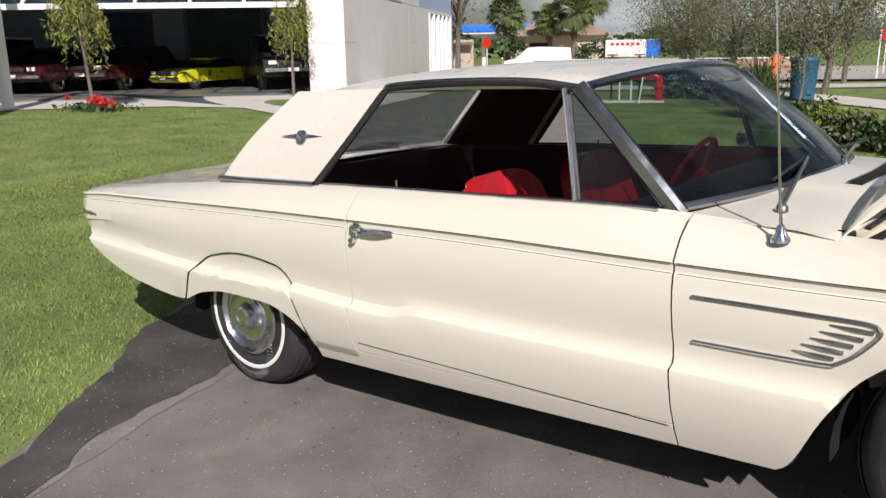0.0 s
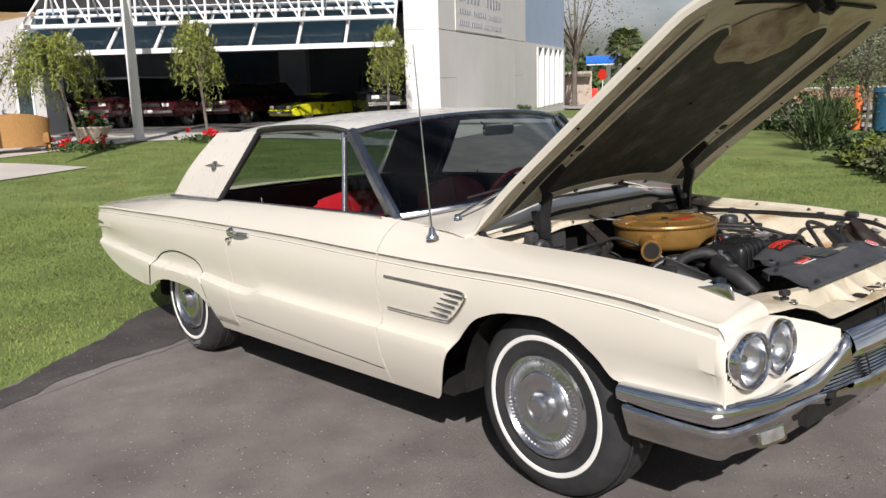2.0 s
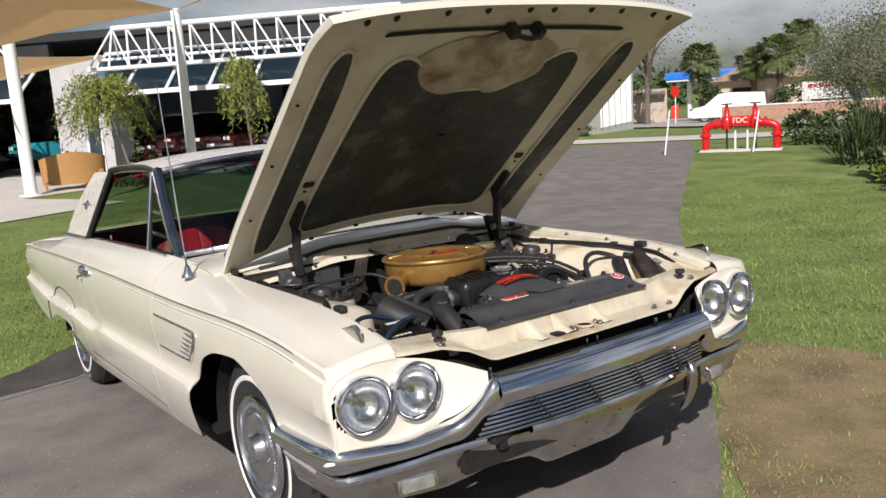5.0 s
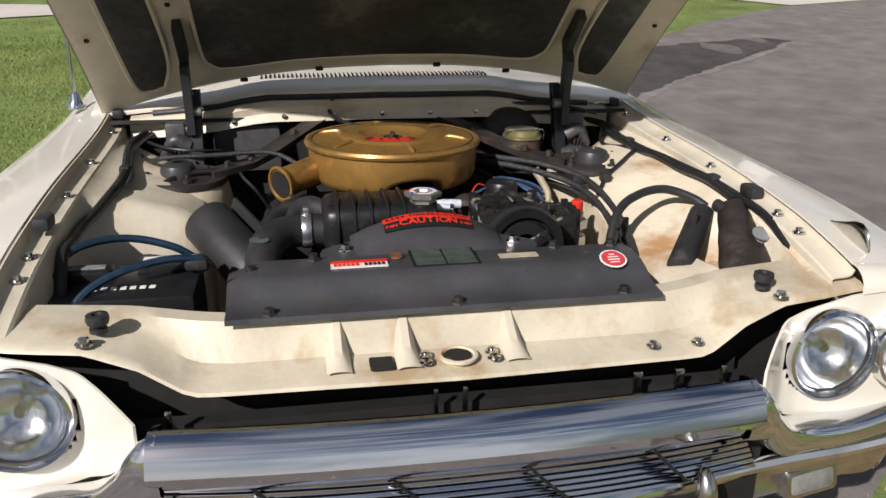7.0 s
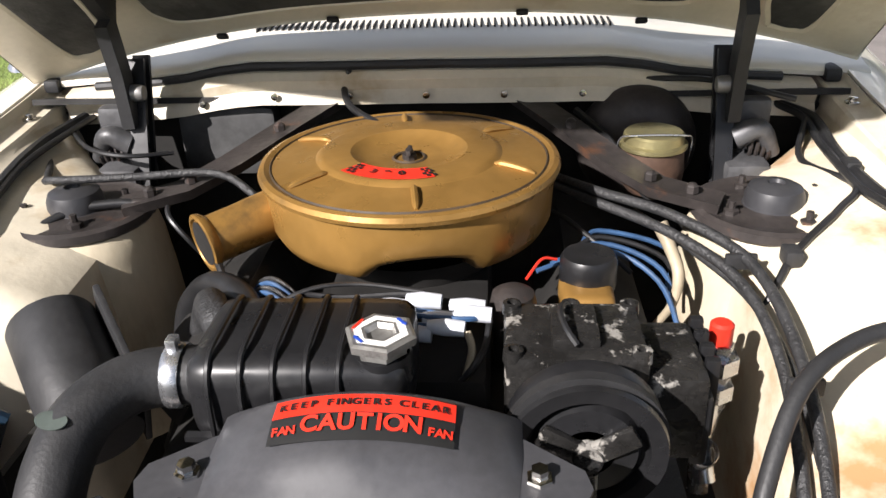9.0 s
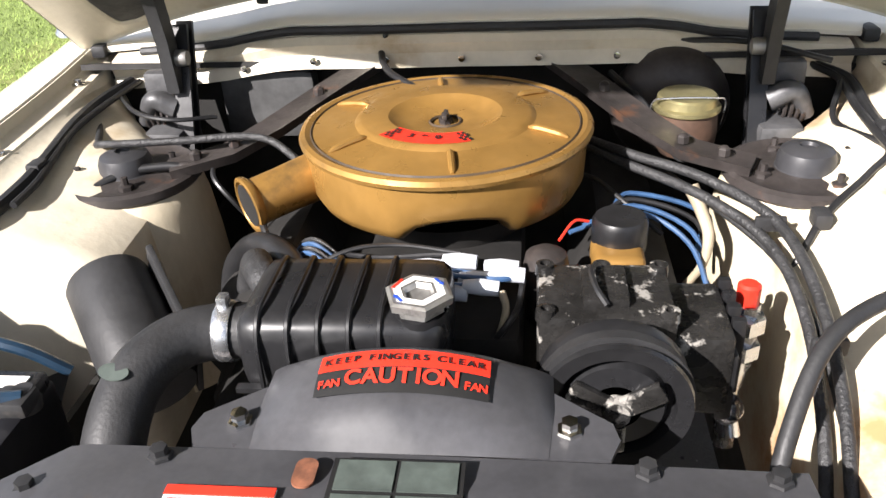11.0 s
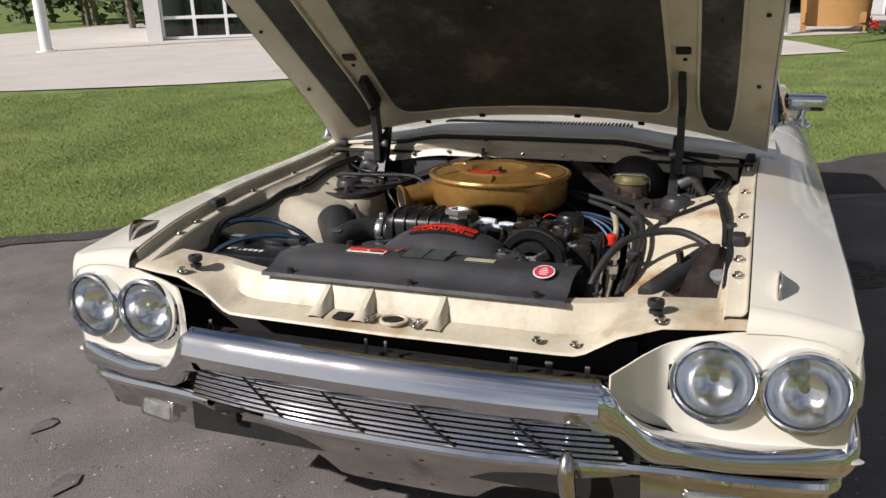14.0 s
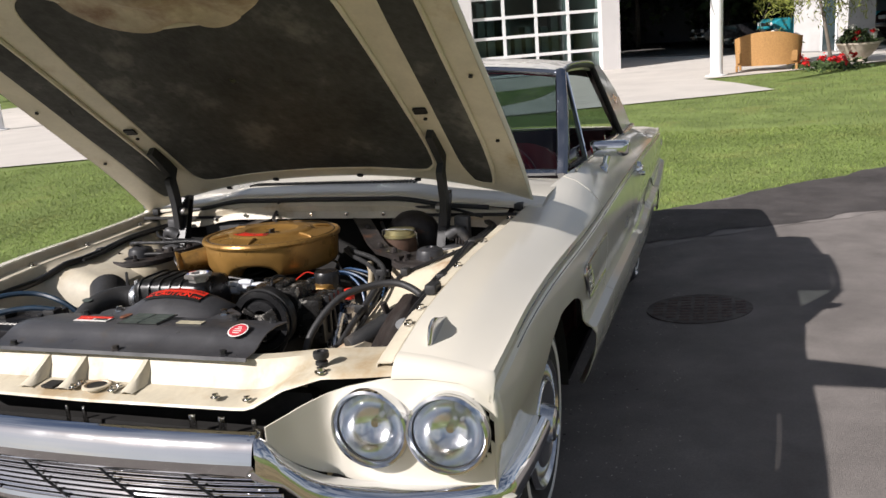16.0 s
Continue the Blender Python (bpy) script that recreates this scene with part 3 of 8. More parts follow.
def build_side(s):
    fender = part("front_fender", panel(-.803, .700, s, lambda x: .25 if x < -.535 else arch_front(x), step=.018), PAINT, car, angle=30, solid=.004, out=(0, s, 0))
    rows = []
    for t in steps(0, 1, 9):
        row = []
        for y, z in profile(.700):
            if z < .50:
                break
            yb = min(y - .004, .893)
            zb = min(z - .001, bezel_top(yb))
            xb = bezel_x(yb, zb) + .003
            c, q = math.cos(t * math.pi / 2), math.sin(t * math.pi / 2)
            row.append((.700 + (xb - .700) * q, s * (yb + (y - yb) * c), zb + (z - zb) * c))
        rows.append(row)
    part("fender_nose", grid(rows), PAINT, fender, solid=.003, out=(1, 0, 0), angle=60)
    # chrome spears and louvres low on the fender
    def on(x, z, d=.004):
        return (x, s * (side_y(x, z) + d), z)
    bm = bmesh.new()
    tube([on(x, z_top) for x, z_top in ((-.745, .735), (-.6, .732), (-.45, .728), (-.32, .724), (-.285, .718))], .0055, 6, bm=bm)
    tube([on(x, z) for x, z in ((-.745, .604), (-.6, .601), (-.45, .599), (-.385, .600))], .0055, 6, bm=bm)
    tube([on(x, z) for x, z in ((-.285, .718), (-.278, .70), (-.30, .67), (-.34, .63), (-.385, .600))], .006, 6, bm=bm)
    part("fender_spear", bm, CHROME_WORN, fender, "thin chrome spear outline")
    for i in range(5):
        bm = bmesh.new()
        x, z = -.292 - .022 * i, .702 - .0205 * i
        tube([on(x, z, .003), on(x - .045, z + .004, .006), on(x - .10, z + .006, .002)], [.0055, .005, .002], 6, bm=bm)
        part("louvre", bm, CHROME_WORN, fender)
    bm = bmesh.new()
    tube([on(x, z_trim(x) - .001, .001) for x in steps(-.795, .52, 24)], .0019, 6, n=2, bm=bm)
    tube([on(x, z_trim(x) - .031, .000) for x in steps(-.795, .52, 24)], .0014, 6, n=2, bm=bm)
    part("side_trim", bm, STEEL_TRIM, fender, "thin stainless trim line")
    bm = panel(-2.088, -.809, s, lambda x: .337, step=.05)
    door = part("door", bm, PAINT, car, angle=24, solid=.004, out=(0, s, 0))
    part("door_seam", tube([(-2.065, s * .930, .3745), (-1.9, s * .9275, .368), (-1.713, s * .9245, .363), (-1.377, s * .9165, .349), (-1.084, s * .909, .338), (-.823, s * .903, .328)], .0014, 6), DARK, door, "dark gap under the door")
    bm = bmesh.new()
    tube([on(x, z_trim(x) - .001, .001) for x in steps(-2.085, -.812, 20)], .0019, 6, n=2, bm=bm)
    tube([on(x, z_trim(x) - .031, .000) for x in steps(-2.085, -.812, 20)], .0014, 6, n=2, bm=bm)
    part("side_trim", bm, STEEL_TRIM, door, "thin stainless trim line")
    bm = bmesh.new()
    hz = .818
    tube([on(-2.04, hz, .012), on(-1.98, hz + .004, .032), on(-1.90, hz + .004, .034), on(-1.845, hz, .012)], [.010, .012, .011, .009], 8, bm=bm)
    lathe([(0, .022), (.020, .020), (.024, .012), (.026, 0)], 14, axis_y(*on(-2.035, hz, 0), s), bm=bm)
    lathe([(0, .030), (.010, .029), (.012, .02), (.012, 0)], 12, axis_y(*on(-2.035, hz - .035, 0), s), bm=bm)
    part("door_handle", bm, CHROME, door, "chrome push-button handle")
    rock = part("rocker", panel(-2.335, -.809, s, lambda x: .25, lambda x: .333, step=.1), PAINT, car, angle=24, solid=.004, out=(0, s, 0))
    quarter = part("rear_quarter", panel(-4.135, -2.093, s, arch_rear, step=.02, extra=(-3.205, -3.195)), PAINT, car, angle=24, solid=.004, out=(0, s, 0))
    bm = bmesh.new()
    tube([on(x, z_trim(x) - .001, .001) for x in steps(-4.08, -2.097, 24)], .0019, 6, n=2, bm=bm)
    tube([on(x, z_trim(x) - .031, .000) for x in steps(-4.08, -2.097, 24)], .0014, 6, n=2, bm=bm)
    part("side_trim", bm, STEEL_TRIM, quarter, "thin stainless trim line")
    # script on the tail, drawn as plain bars
    bm = bmesh.new()
    for i in range(9):
        p = Vector(on(-4.085 + .017 * i, .762 - .002 * i, .004))
        box(bm, p.x, p.y, p.z, .008, .004, .026 if i in (0, 5) else .014, .001)
    box(bm, -4.02, s * (side_y(-4.02, .748) + .004), .747, .14, .003, .003)
    part("script_badge", bm, CHROME_WORN, quarter, "small chrome script drawn as bars")
    # fender skirt over the rear wheel
    xs = steps(-3.187, -2.347, 44)
    rows = []
    for x in xs:
        hi, lo = skirt_top(x), min(skirt_low(x), skirt_top(x) - .001)
        zs = steps(hi, lo, 12)
        rows.append([(x, s * (side_y(x, z) - .002), z) for z in zs])
    part("fender_skirt", grid(rows), PAINT, car, solid=.006, out=(0, s, 0))
    bm = bmesh.new()
    tube([(x, s * (side_y(x, arch_rear(x)) - .0015), arch_rear(x) - .003) for x in steps(-3.188, -2.345, 40)], .0042, 5, n=1, bm=bm)
    part("skirt_seal", bm, RUBBER, car, "black gap seal round the skirt")
    # dark inner wheel houses
    for cx, x0, x1 in ((0, -.56, .42), (-2.87, -3.25, -2.33)):
        bm = bmesh.new()
        rows = []
        for a in steps(-5, 185, 22):
            r = .40 if cx == 0 else .385
            rows.append([(cx + r * math.cos(radians(a)), s * yy, .33 + r * .93 * math.sin(radians(a))) for yy in ((.835, .70, .50) if cx == 0 else (.85, .70, .50))])
        part("wheel_house", grid(rows), DARK, car)
        bm = bmesh.new()
        box(bm, cx, s * .46, .42, .95, .01, .42)
        part("inner_wheel_panel", bm, DARK, car)


mirrored(build_side)

# floor of the body, tail and firewall so that no light leaks through
bm = bmesh.new()
box(bm, -1.85, 0, .27, 2.7, 1.62, .03)
part("floor_pan", bm, DARK, car)
tail_rows = [[(x, y, z) for y in steps(-yy, yy, 9)] for x, yy, z in ((-4.07, .70, .868), (-4.14, .80, .83), (-4.13, .86, .75), (-4.08, .84, .65), (-4.0, .80, .56), (-3.8, .78, .46), (-3.3, .75, .38))]
part("tail_panel", grid(tail_rows), PAINT, car, solid=.004, out=(-1, 0, 0))
rows = []
for x in steps(-4.135, -2.95, 16):
    yi, zi = y_in(x), z_in(x)
    rows.append([(x, y, zi + .018 * (1 - (y / yi) ** 2)) for y in steps(-yi, yi, 15)])
part("deck_lid", grid(rows), PAINT, car, solid=.004, out=(0, 0, 1))


# ---- roof, pillars and glass ----
def roof_pt(x, v):
    """v runs from -1 (right rail) to 1 (left rail)."""
    y = v * curve([(-2.62, .675), (-2.0, .70), (-1.2, .675)])(x)
    top = curve([(-2.62, 1.330), (-2.3, 1.375), (-1.8, 1.390), (-1.4, 1.382), (-1.2, 1.364), (-1.1, 1.350)])(x)
    return (x, y, top - .052 * abs(v) ** 2.4 - .012 * max(0, abs(v) - .93) / .07)


rows = []
for u in steps(0, 1, 26):
    row = []
    for v in steps(-1, 1, 23):
        x = -2.60 + u * (1.385 + .10 * (1 - v * v))
        row.append(roof_pt(x, v))
    rows.append(row)
part("roof", grid(rows), VINYL, car, "off-white roof panel", solid=.02, out=(0, 0, 1))


def build_pillars(s):
    # broad rear pillar
    corners = [(-2.995, .80, .955), (-2.375, .806, .957), (-2.035, .705, 1.320), (-2.57, .676, 1.322)]
    rows = []
    for v in steps(0, 1, 10):
        a = Vector(corners[0]).lerp(Vector(corners[3]), v)
        b = Vector(corners[1]).lerp(Vector(corners[2]), v)
        rows.append([])
        for u in steps(0, 1, 9):
            p = a.lerp(b, u)
            rows[-1].append((p.x - .03 * math.sin(v * 3.14) * (1 - u), s * (p.y + .014 * math.sin(v * 3.14)), p.z))
    pillar = part("rear_pillar", grid(rows), VINYL, car, "broad off-white rear pillar", solid=.015, out=(0, s, 0))
    # winged badge, as plain shapes
    bm = bmesh.new()
    m = Matrix.Translation((-2.475, s * .764, 1.140)) @ Matrix.Rotation(radians(90 - 17 * 1), 4, "X") if s < 0 else Matrix.Translation((-2.475, s * .764, 1.140)) @ Matrix.Rotation(radians(90 + 17), 4, "X")
    bm.free()
    bm = join(slab(rounded(.060, .056, .020), -.003, .005, m, .002), slab([(-.125, .004), (-.02, .014), (.02, .014), (.125, .004), (.02, -.004), (-.02, -.004)], -.002, .004, m))
    part("pillar_badge", bm, CHROME_WORN, pillar, "small winged chrome badge")
    bm = bmesh.new()
    tube([(-3.0, s * .808, .958), (-2.7, s * .813, .957), (-2.37, s * .813, .956)], .013, 8, bm=bm)
    part("landau_bar", bm, STEEL_TRIM, pillar, "polished trim at the pillar's foot")
    # window surround
    bm = bmesh.new()
    tube([(-2.36, s * .806, .962), (-2.2, s * .762, 1.13), (-2.045, s * .712, 1.305)], .015, 8, bm=bm)
    tube([(-2.045, s * .712, 1.305), (-2.0, s * .706, 1.322), (-1.7, s * .705, 1.329), (-1.4, s * .70, 1.320), (-1.21, s * .700, 1.292)], .012, 8, bm=bm)
    part("window_seal", bm, RUBBER, car, "black window seal")
    bm = bmesh.new()
    tube([(-2.035, s * .722, 1.318), (-1.99, s * .716, 1.336), (-1.7, s * .714, 1.342), (-1.4, s * .707, 1.332), (-1.21, s * .706, 1.306)], .006, 6, bm=bm)
    part("drip_rail", bm, STEEL_TRIM, car, "thin polished drip rail")
    # windscreen pillar
    bm = sweep([(-.850, s * .760, .925), (-.96, s * .750, 1.045), (-1.09, s * .728, 1.18), (-1.212, s * .703, 1.300)], [(-.026, -.018), (.024, -.018), (.028, .004), (.014, .018), (-.016, .018), (-.028, .004)], up=(0, s, 0))
    part("windscreen_pillar", bm, STEEL_TRIM, car, "polished windscreen pillar")
    # vent window
    bm = bmesh.new()
    tube([(-1.178, s * .798, .950), (-1.215, s * .757, 1.12), (-1.258, s * .713, 1.298)], .009, 8, bm=bm)
    part("vent_post", bm, CHROME, car, "chrome vent window post")
    bm = bmesh.new()
    tube([(-1.165, s * .796, .956), (-.905, s * .768, .948), (-1.20, s * .712, 1.275), (-1.24, s * .714, 1.280), (-1.165, s * .796, .956)], .007, 6, bm=bm, smooth=False)
    part("vent_frame", bm, RUBBER, car)
    bm = grid([[(-1.172, s * .794, .955), (-.91, s * .766, .950)], [(-1.248, s * .714, 1.285), (-1.20, s * .712, 1.280)]])
    part("vent_glass", bm, GLASS, car)
    # belt strip and inner door panel
    bm = bmesh.new()
    tube([(x, s * .803, z_in(x) + .002) for x in steps(-2.36, -.9, 12)], .006, 6, n=1, bm=bm)
    part("belt_trim", bm, CHROME_WORN, car, "bright strip along the window sill")
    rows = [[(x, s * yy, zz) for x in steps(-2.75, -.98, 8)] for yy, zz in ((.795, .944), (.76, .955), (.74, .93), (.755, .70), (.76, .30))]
    part("inner_door_panel", grid(rows), RED_SHADED, car, "red vinyl inner panel in a shaded tone", solid=.01)
    bm = bmesh.new()
    tube([(-1.955, s * .775, .945), (-1.955, s * .773, .985)], .005, 8, bm=bm, smooth=False)
    part("lock_knob", bm, CHROME, car, "small chrome lock knob")


mirrored(build_pillars)

# windscreen and rear window
rows, rim = [], []
for v in steps(0, 1, 12):
    row = []
    for u in steps(-1, 1, 21):
        k = 1 - abs(u) ** 2.2
        low = Vector((-.875 + .27 * k, u * .748, .940 + .040 * k))
        high = Vector((-1.215 + .105 * k, u * .692, 1.298 + .048 * k))
        p = low.lerp(high, v)
        bulge = .035 * math.sin(v * 3.14) * k
        row.append((p.x + bulge * .7, p.y, p.z + bulge * .7))
    rows.append(row)
ws = part("windscreen", grid(rows), GLASS, car, "tinted curved windscreen")
edge = [Vector(p) for p in rows[0]] + [Vector(r[-1]) for r in rows[1:]] + [Vector(p) for p in reversed(rows[-1])] + [Vector(r[0]) for r in reversed(rows[:-1])]
part("windscreen_trim", tube(edge, .014, 8, smooth=False, cap=False), STEEL_TRIM, car, "polished windscreen surround")
rows = []
for v in steps(0, 1, 8):
    rows.append([])
    for u in steps(-1, 1, 13):
        p = Vector((-3.02 + .05 * u * u, u * .745, .972)).lerp(Vector((-2.60 + .02 * u * u, u * .66, 1.318)), v)
        rows[-1].append((p.x - .03 * (1 - u * u) * math.sin(v * 3.14), p.y, p.z))
part("rear_window", grid(rows), GLASS, car, "tinted rear window").visible_shadow = False
rm = part("rear_view_mirror", slab(rounded(.20, .055, .02), -.008, .008, Matrix.Translation((-1.0, .02, 1.265)) @ Matrix.Rotation(radians(95), 4, "Y") @ Matrix.Rotation(radians(90), 4, "Z"), .004), CHROME_WORN, car, "small inside mirror")
part("mirror_stalk", tube([(-1.01, .02, 1.25), (-1.12, .02, 1.30)], .006, 6, smooth=False), CHROME_WORN, rm)

rows = []
for u in steps(0, 1, 14):
    rows.append([])
    for v in steps(-1, 1, 13):
        p = roof_pt(-2.58 + u * 1.33, v * .97)
        rows[-1].append((p[0], p[1], p[2] - .030))
part("headliner", grid(rows), mat("dark_headliner", (.030, .018, .018), .9, var=.2, scale=30), car, "dark cloth headliner")
for s in (-1, 1):
    rows = []
    for v in steps(0, 1, 5):
        a, b = Vector((-2.96, .765, .95)).lerp(Vector((-2.56, .645, 1.30)), v), Vector((-2.40, .775, .95)).lerp(Vector((-2.07, .675, 1.295)), v)
        rows.append([(a.lerp(b, u).x, s * a.lerp(b, u).y, a.lerp(b, u).z) for u in steps(0, 1, 4)])
    part("inner_pillar_trim", grid(rows), RED_SHADED, car)

# ---- cabin ----
def bucket_seat(y):
    bm = bmesh.new()
    box(bm, -1.46, y, .50, .54, .54, .20, .05, seg=3)
    seat = part("front_seat", bm, RED, car, "bright red vinyl bucket seat")
    rows = []
    for u in steps(-1, 1, 17):
        rows.append([])
        for a in steps(0, 1, 13):
            h = .52 + .46 * a - .05 * abs(u) ** 3 * a
            rib = .010 * abs(math.sin(u * 12)) if abs(u) < .75 else 0
            rows[-1].append((-1.64 - .12 * a + rib + .05 * (abs(u) ** 2), y + u * .255 * (1 - .20 * a * a), h - .02 * a * abs(u) ** 4))
    part("backrest", grid(rows), RED, seat, "pleated red backrest", solid=.10, out=(1, 0, 0))


bucket_seat(-.37)
bucket_seat(.37)
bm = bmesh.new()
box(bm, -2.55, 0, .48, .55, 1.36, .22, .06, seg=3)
rear = part("rear_seat", bm, RED_SHADED, car, "red vinyl rear bench in a shaded tone")
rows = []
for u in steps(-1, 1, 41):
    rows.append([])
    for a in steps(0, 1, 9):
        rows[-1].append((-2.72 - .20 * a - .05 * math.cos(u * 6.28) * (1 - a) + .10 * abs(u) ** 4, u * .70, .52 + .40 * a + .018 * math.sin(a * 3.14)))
part("backrest", grid(rows), RED_SHADED, rear, solid=.06)
bm = bmesh.new()
for y0 in (-.36, .36):
    tube([(-2.74, y0 - .28, .62), (-2.86, y0 - .24, .87), (-2.88, y0, .915), (-2.86, y0 + .24, .87), (-2.74, y0 + .28, .62)], .005, 6, bm=bm)
part("piping", bm, WHITE, rear, "pale piping")
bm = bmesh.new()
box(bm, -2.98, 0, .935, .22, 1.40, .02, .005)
part("parcel_shelf", bm, RED_SHADED, car)
rows = [[(x, y, z + .012 * (1 - (y / .72) ** 2)) for y in steps(-.74, .74, 11)] for x, z in ((-.86, .918), (-.98, .935), (-1.09, .920), (-1.12, .86), (-1.10, .74), (-1.0, .66))]
dash = part("dashboard", grid(rows), mat("dark_dash_vinyl", (.022, .007, .008), .5, var=.2, scale=20), car, "dark padded dashboard", solid=.01)
bm = bmesh.new()
sw = Matrix.Translation((-1.30, .38, .87)) @ Matrix.Rotation(radians(-62), 4, "Y")
ring = [sw @ Vector((.185 * math.cos(a), .185 * math.sin(a), 0)) for a in steps(0, 2 * math.pi, 37)]
tube(ring, .011, 8, smooth=False, bm=bm)
for a in (-.25, math.pi + .25):
    tube([sw @ Vector((.185 * math.sin(a + 1.57), .185 * math.cos(a + 1.57), 0)), sw @ Vector((0, 0, -.04))], .010, 8, smooth=False, bm=bm)
lathe([(0, .02), (.05, .012), (.06, -.02), (.04, -.06)], 18, sw @ Matrix.Translation((0, 0, -.03)), bm=bm)
part("steering_wheel", bm, mat("deep_red_plastic", (.20, .010, .015), .3, var=.1, scale=20), car, "thin-rimmed red steering wheel")
part("steering_column", tube([sw @ Vector((0, 0, -.04)), (-1.0, .38, .72)], .03, 10, smooth=False), RED_SHADED, car)
bm = bmesh.new()
box(bm, -1.75, 0, .295, 2.0, 1.5, .02)
part("cabin_carpet", bm, CARPET, car)
bm = bmesh.new()
box(bm, -1.55, 0, .42, 1.1, .20, .20, .04)
part("console", bm, RED_SHADED, car, "red centre console in a shaded tone")

# ---- wheels ----
HUB = mat("brushed_wheel_chrome", (.66, .67, .70), .20, 1.0, var=.06, scale=30, fine=0, rough_var=.05)


def wheel(x, s):
    base = axis_y(x, s * .818, .339, s)
    w = part("wheel", lathe([(.29, -.20), (.327, -.185), (.339, -.15), (.341, -.10), (.339, -.055), (.329, -.020), (.306, .004), (.280, .013)], 56, base), TYRE, car, "whitewall tyre on a chrome-capped wheel")
    bm = bmesh.new()
    for k in range(3):
        r = .3425
        lathe([(r - .004, -.16 + .045 * k), (r, -.155 + .045 * k), (r, -.128 + .045 * k), (r - .004, -.123 + .045 * k)], 56, base, bm=bm)
    part("tread", bm, TYRE, w)
    part("sidewall", lathe([(.280, .013), (.268, .0155), (.254, .0165)], 56, base), TYRE, w)
    part("whitewall", lathe([(.254, .0160), (.252, .0190), (.244, .0200), (.237, .0190), (.235, .0160)], 56, base), WHITE, w, "narrow white band")
    part("inner_sidewall", lathe([(.235, .0160), (.215, .012), (.18, .0)], 56, base), TYRE, w)
    cap = part("hubcap", lathe([(.180, .0), (.187, .012), (.182, .022), (.174, .024), (.169, .016), (.162, .008), (.126, .014), (.121, .022), (.116, .024), (.10, .018), (.075, .014), (.058, .016), (.052, .030), (.046, .048), (.034, .054), (.030, .050), (0, .052)], 72, base), HUB, w, "chrome wheel cover")
    for k in range(64):
        m = Matrix.Rotation(2 * math.pi * k / 64, 4, "Z") @ Matrix.Translation((.144, 0, .014)) @ Matrix.Rotation(radians(10), 4, "Y")
        if k == 0:
            bm = bmesh.new()
            box(bm, 0, 0, 0, .036, .0055, .007, .0015, seg=1)
            fin = part("fin", bm, CHROME, cap)
            fin.matrix_world = car.matrix_world @ base @ m
            fin_data = fin.data
        else:
            fin = new("fin", fin_data)
            fin.parent = cap
            fin.matrix_world = car.matrix_world @ base @ m
    bm = bmesh.new()
    for k in range(36):
        m = base @ Matrix.Rotation(2 * math.pi * k / 36, 4, "Z") @ Matrix.Translation((.048, 0, .038)) @ Matrix.Rotation(radians(-18), 4, "Y")
        box(bm, 0, 0, 0, .005, .004, .020, turn=m)
    tagged(part("hub_fluting", bm, HUB, cap), kind="stuff")


for s in (-1, 1):
    wheel(0, s)
    wheel(-2.872, s)

# ---- nose: lamps, bumpers, grille ----
def band(stations, prof, dy=1):
    """A bar along stations (x, y, upper z, lower z) with an outline of (out, height 0..1) pairs."""
    pts = [Vector((x, y, 0)) for x, y, a, b in stations]
    rows = []
    for i, (x, y, zu, zl) in enumerate(stations):
        d = (pts[min(i + 1, len(pts) - 1)] - pts[max(i - 1, 0)]).normalized()
        n = Vector((d.y, -d.x, 0)) * dy
        rows.append([(x + n.x * o, y + n.y * o, zl + (zu - zl) * k) for o, k in prof])
    bm = grid(rows, close_v=True)
    return bm


def spread(table, n):
    """Smooth stations between those of a table, evenly along its length."""
    p = [Vector(t) for t in table]
    q = smooth_path([(a[0], a[1], a[2]) for a in p], n)
    w = smooth_path([(a[3], 0, 0) for a in p], n)
    return [(a.x, a.y, a.z, b.x) for a, b in zip(q, w)]


# straight upper bar between the cheeks, with a crease along its front
bar = [(.884 + .022 * (1 - (y / .45) ** 2), y, .665, .570) for y in steps(-.455, .455, 25)]
bm = band(bar, [(-.052, .86), (-.046, .96), (-.036, 1.0), (-.022, .94), (-.010, .84), (-.002, .66), (.004, .45), (.001, .41), (-.012, .20), (-.026, .03), (-.034, 0), (-.052, .05)])
bump = part("front_bumper", bm, CHROME, car, "chrome upper front bumper bar", angle=28, recalc=True)
WING = [(.858, .440, .664, .562), (.856, .462, .656, .558), (.846, .482, .632, .550), (.838, .497, .606, .540), (.815, .543, .560, .494), (.792, .60, .537, .484), (.768, .69, .525, .472), (.745, .78, .528, .470), (.724, .850, .535, .465),
        (.706, .886, .538, .463), (.67, .902, .538, .463), (.55, .912, .536, .467), (.385, .912, .533, .476)]


def lower_table():
    return [(.832, 0, .470, .440), (.824, .20, .468, .438), (.808, .32, .468, .438), (.803, .40, .473, .442), (.795, .46, .477, .444), (.772, .58, .472, .440), (.748, .72, .464, .432), (.722, .83, .459, .426),
            (.700, .872, .457, .422), (.66, .888, .456, .421), (.54, .893, .460, .426), (.385, .893, .466, .434)]


def both_ways(table, n):
    half = spread(table, n)
    return [(x, -y, a, b) for x, y, a, b in reversed(half)][:-1] + half


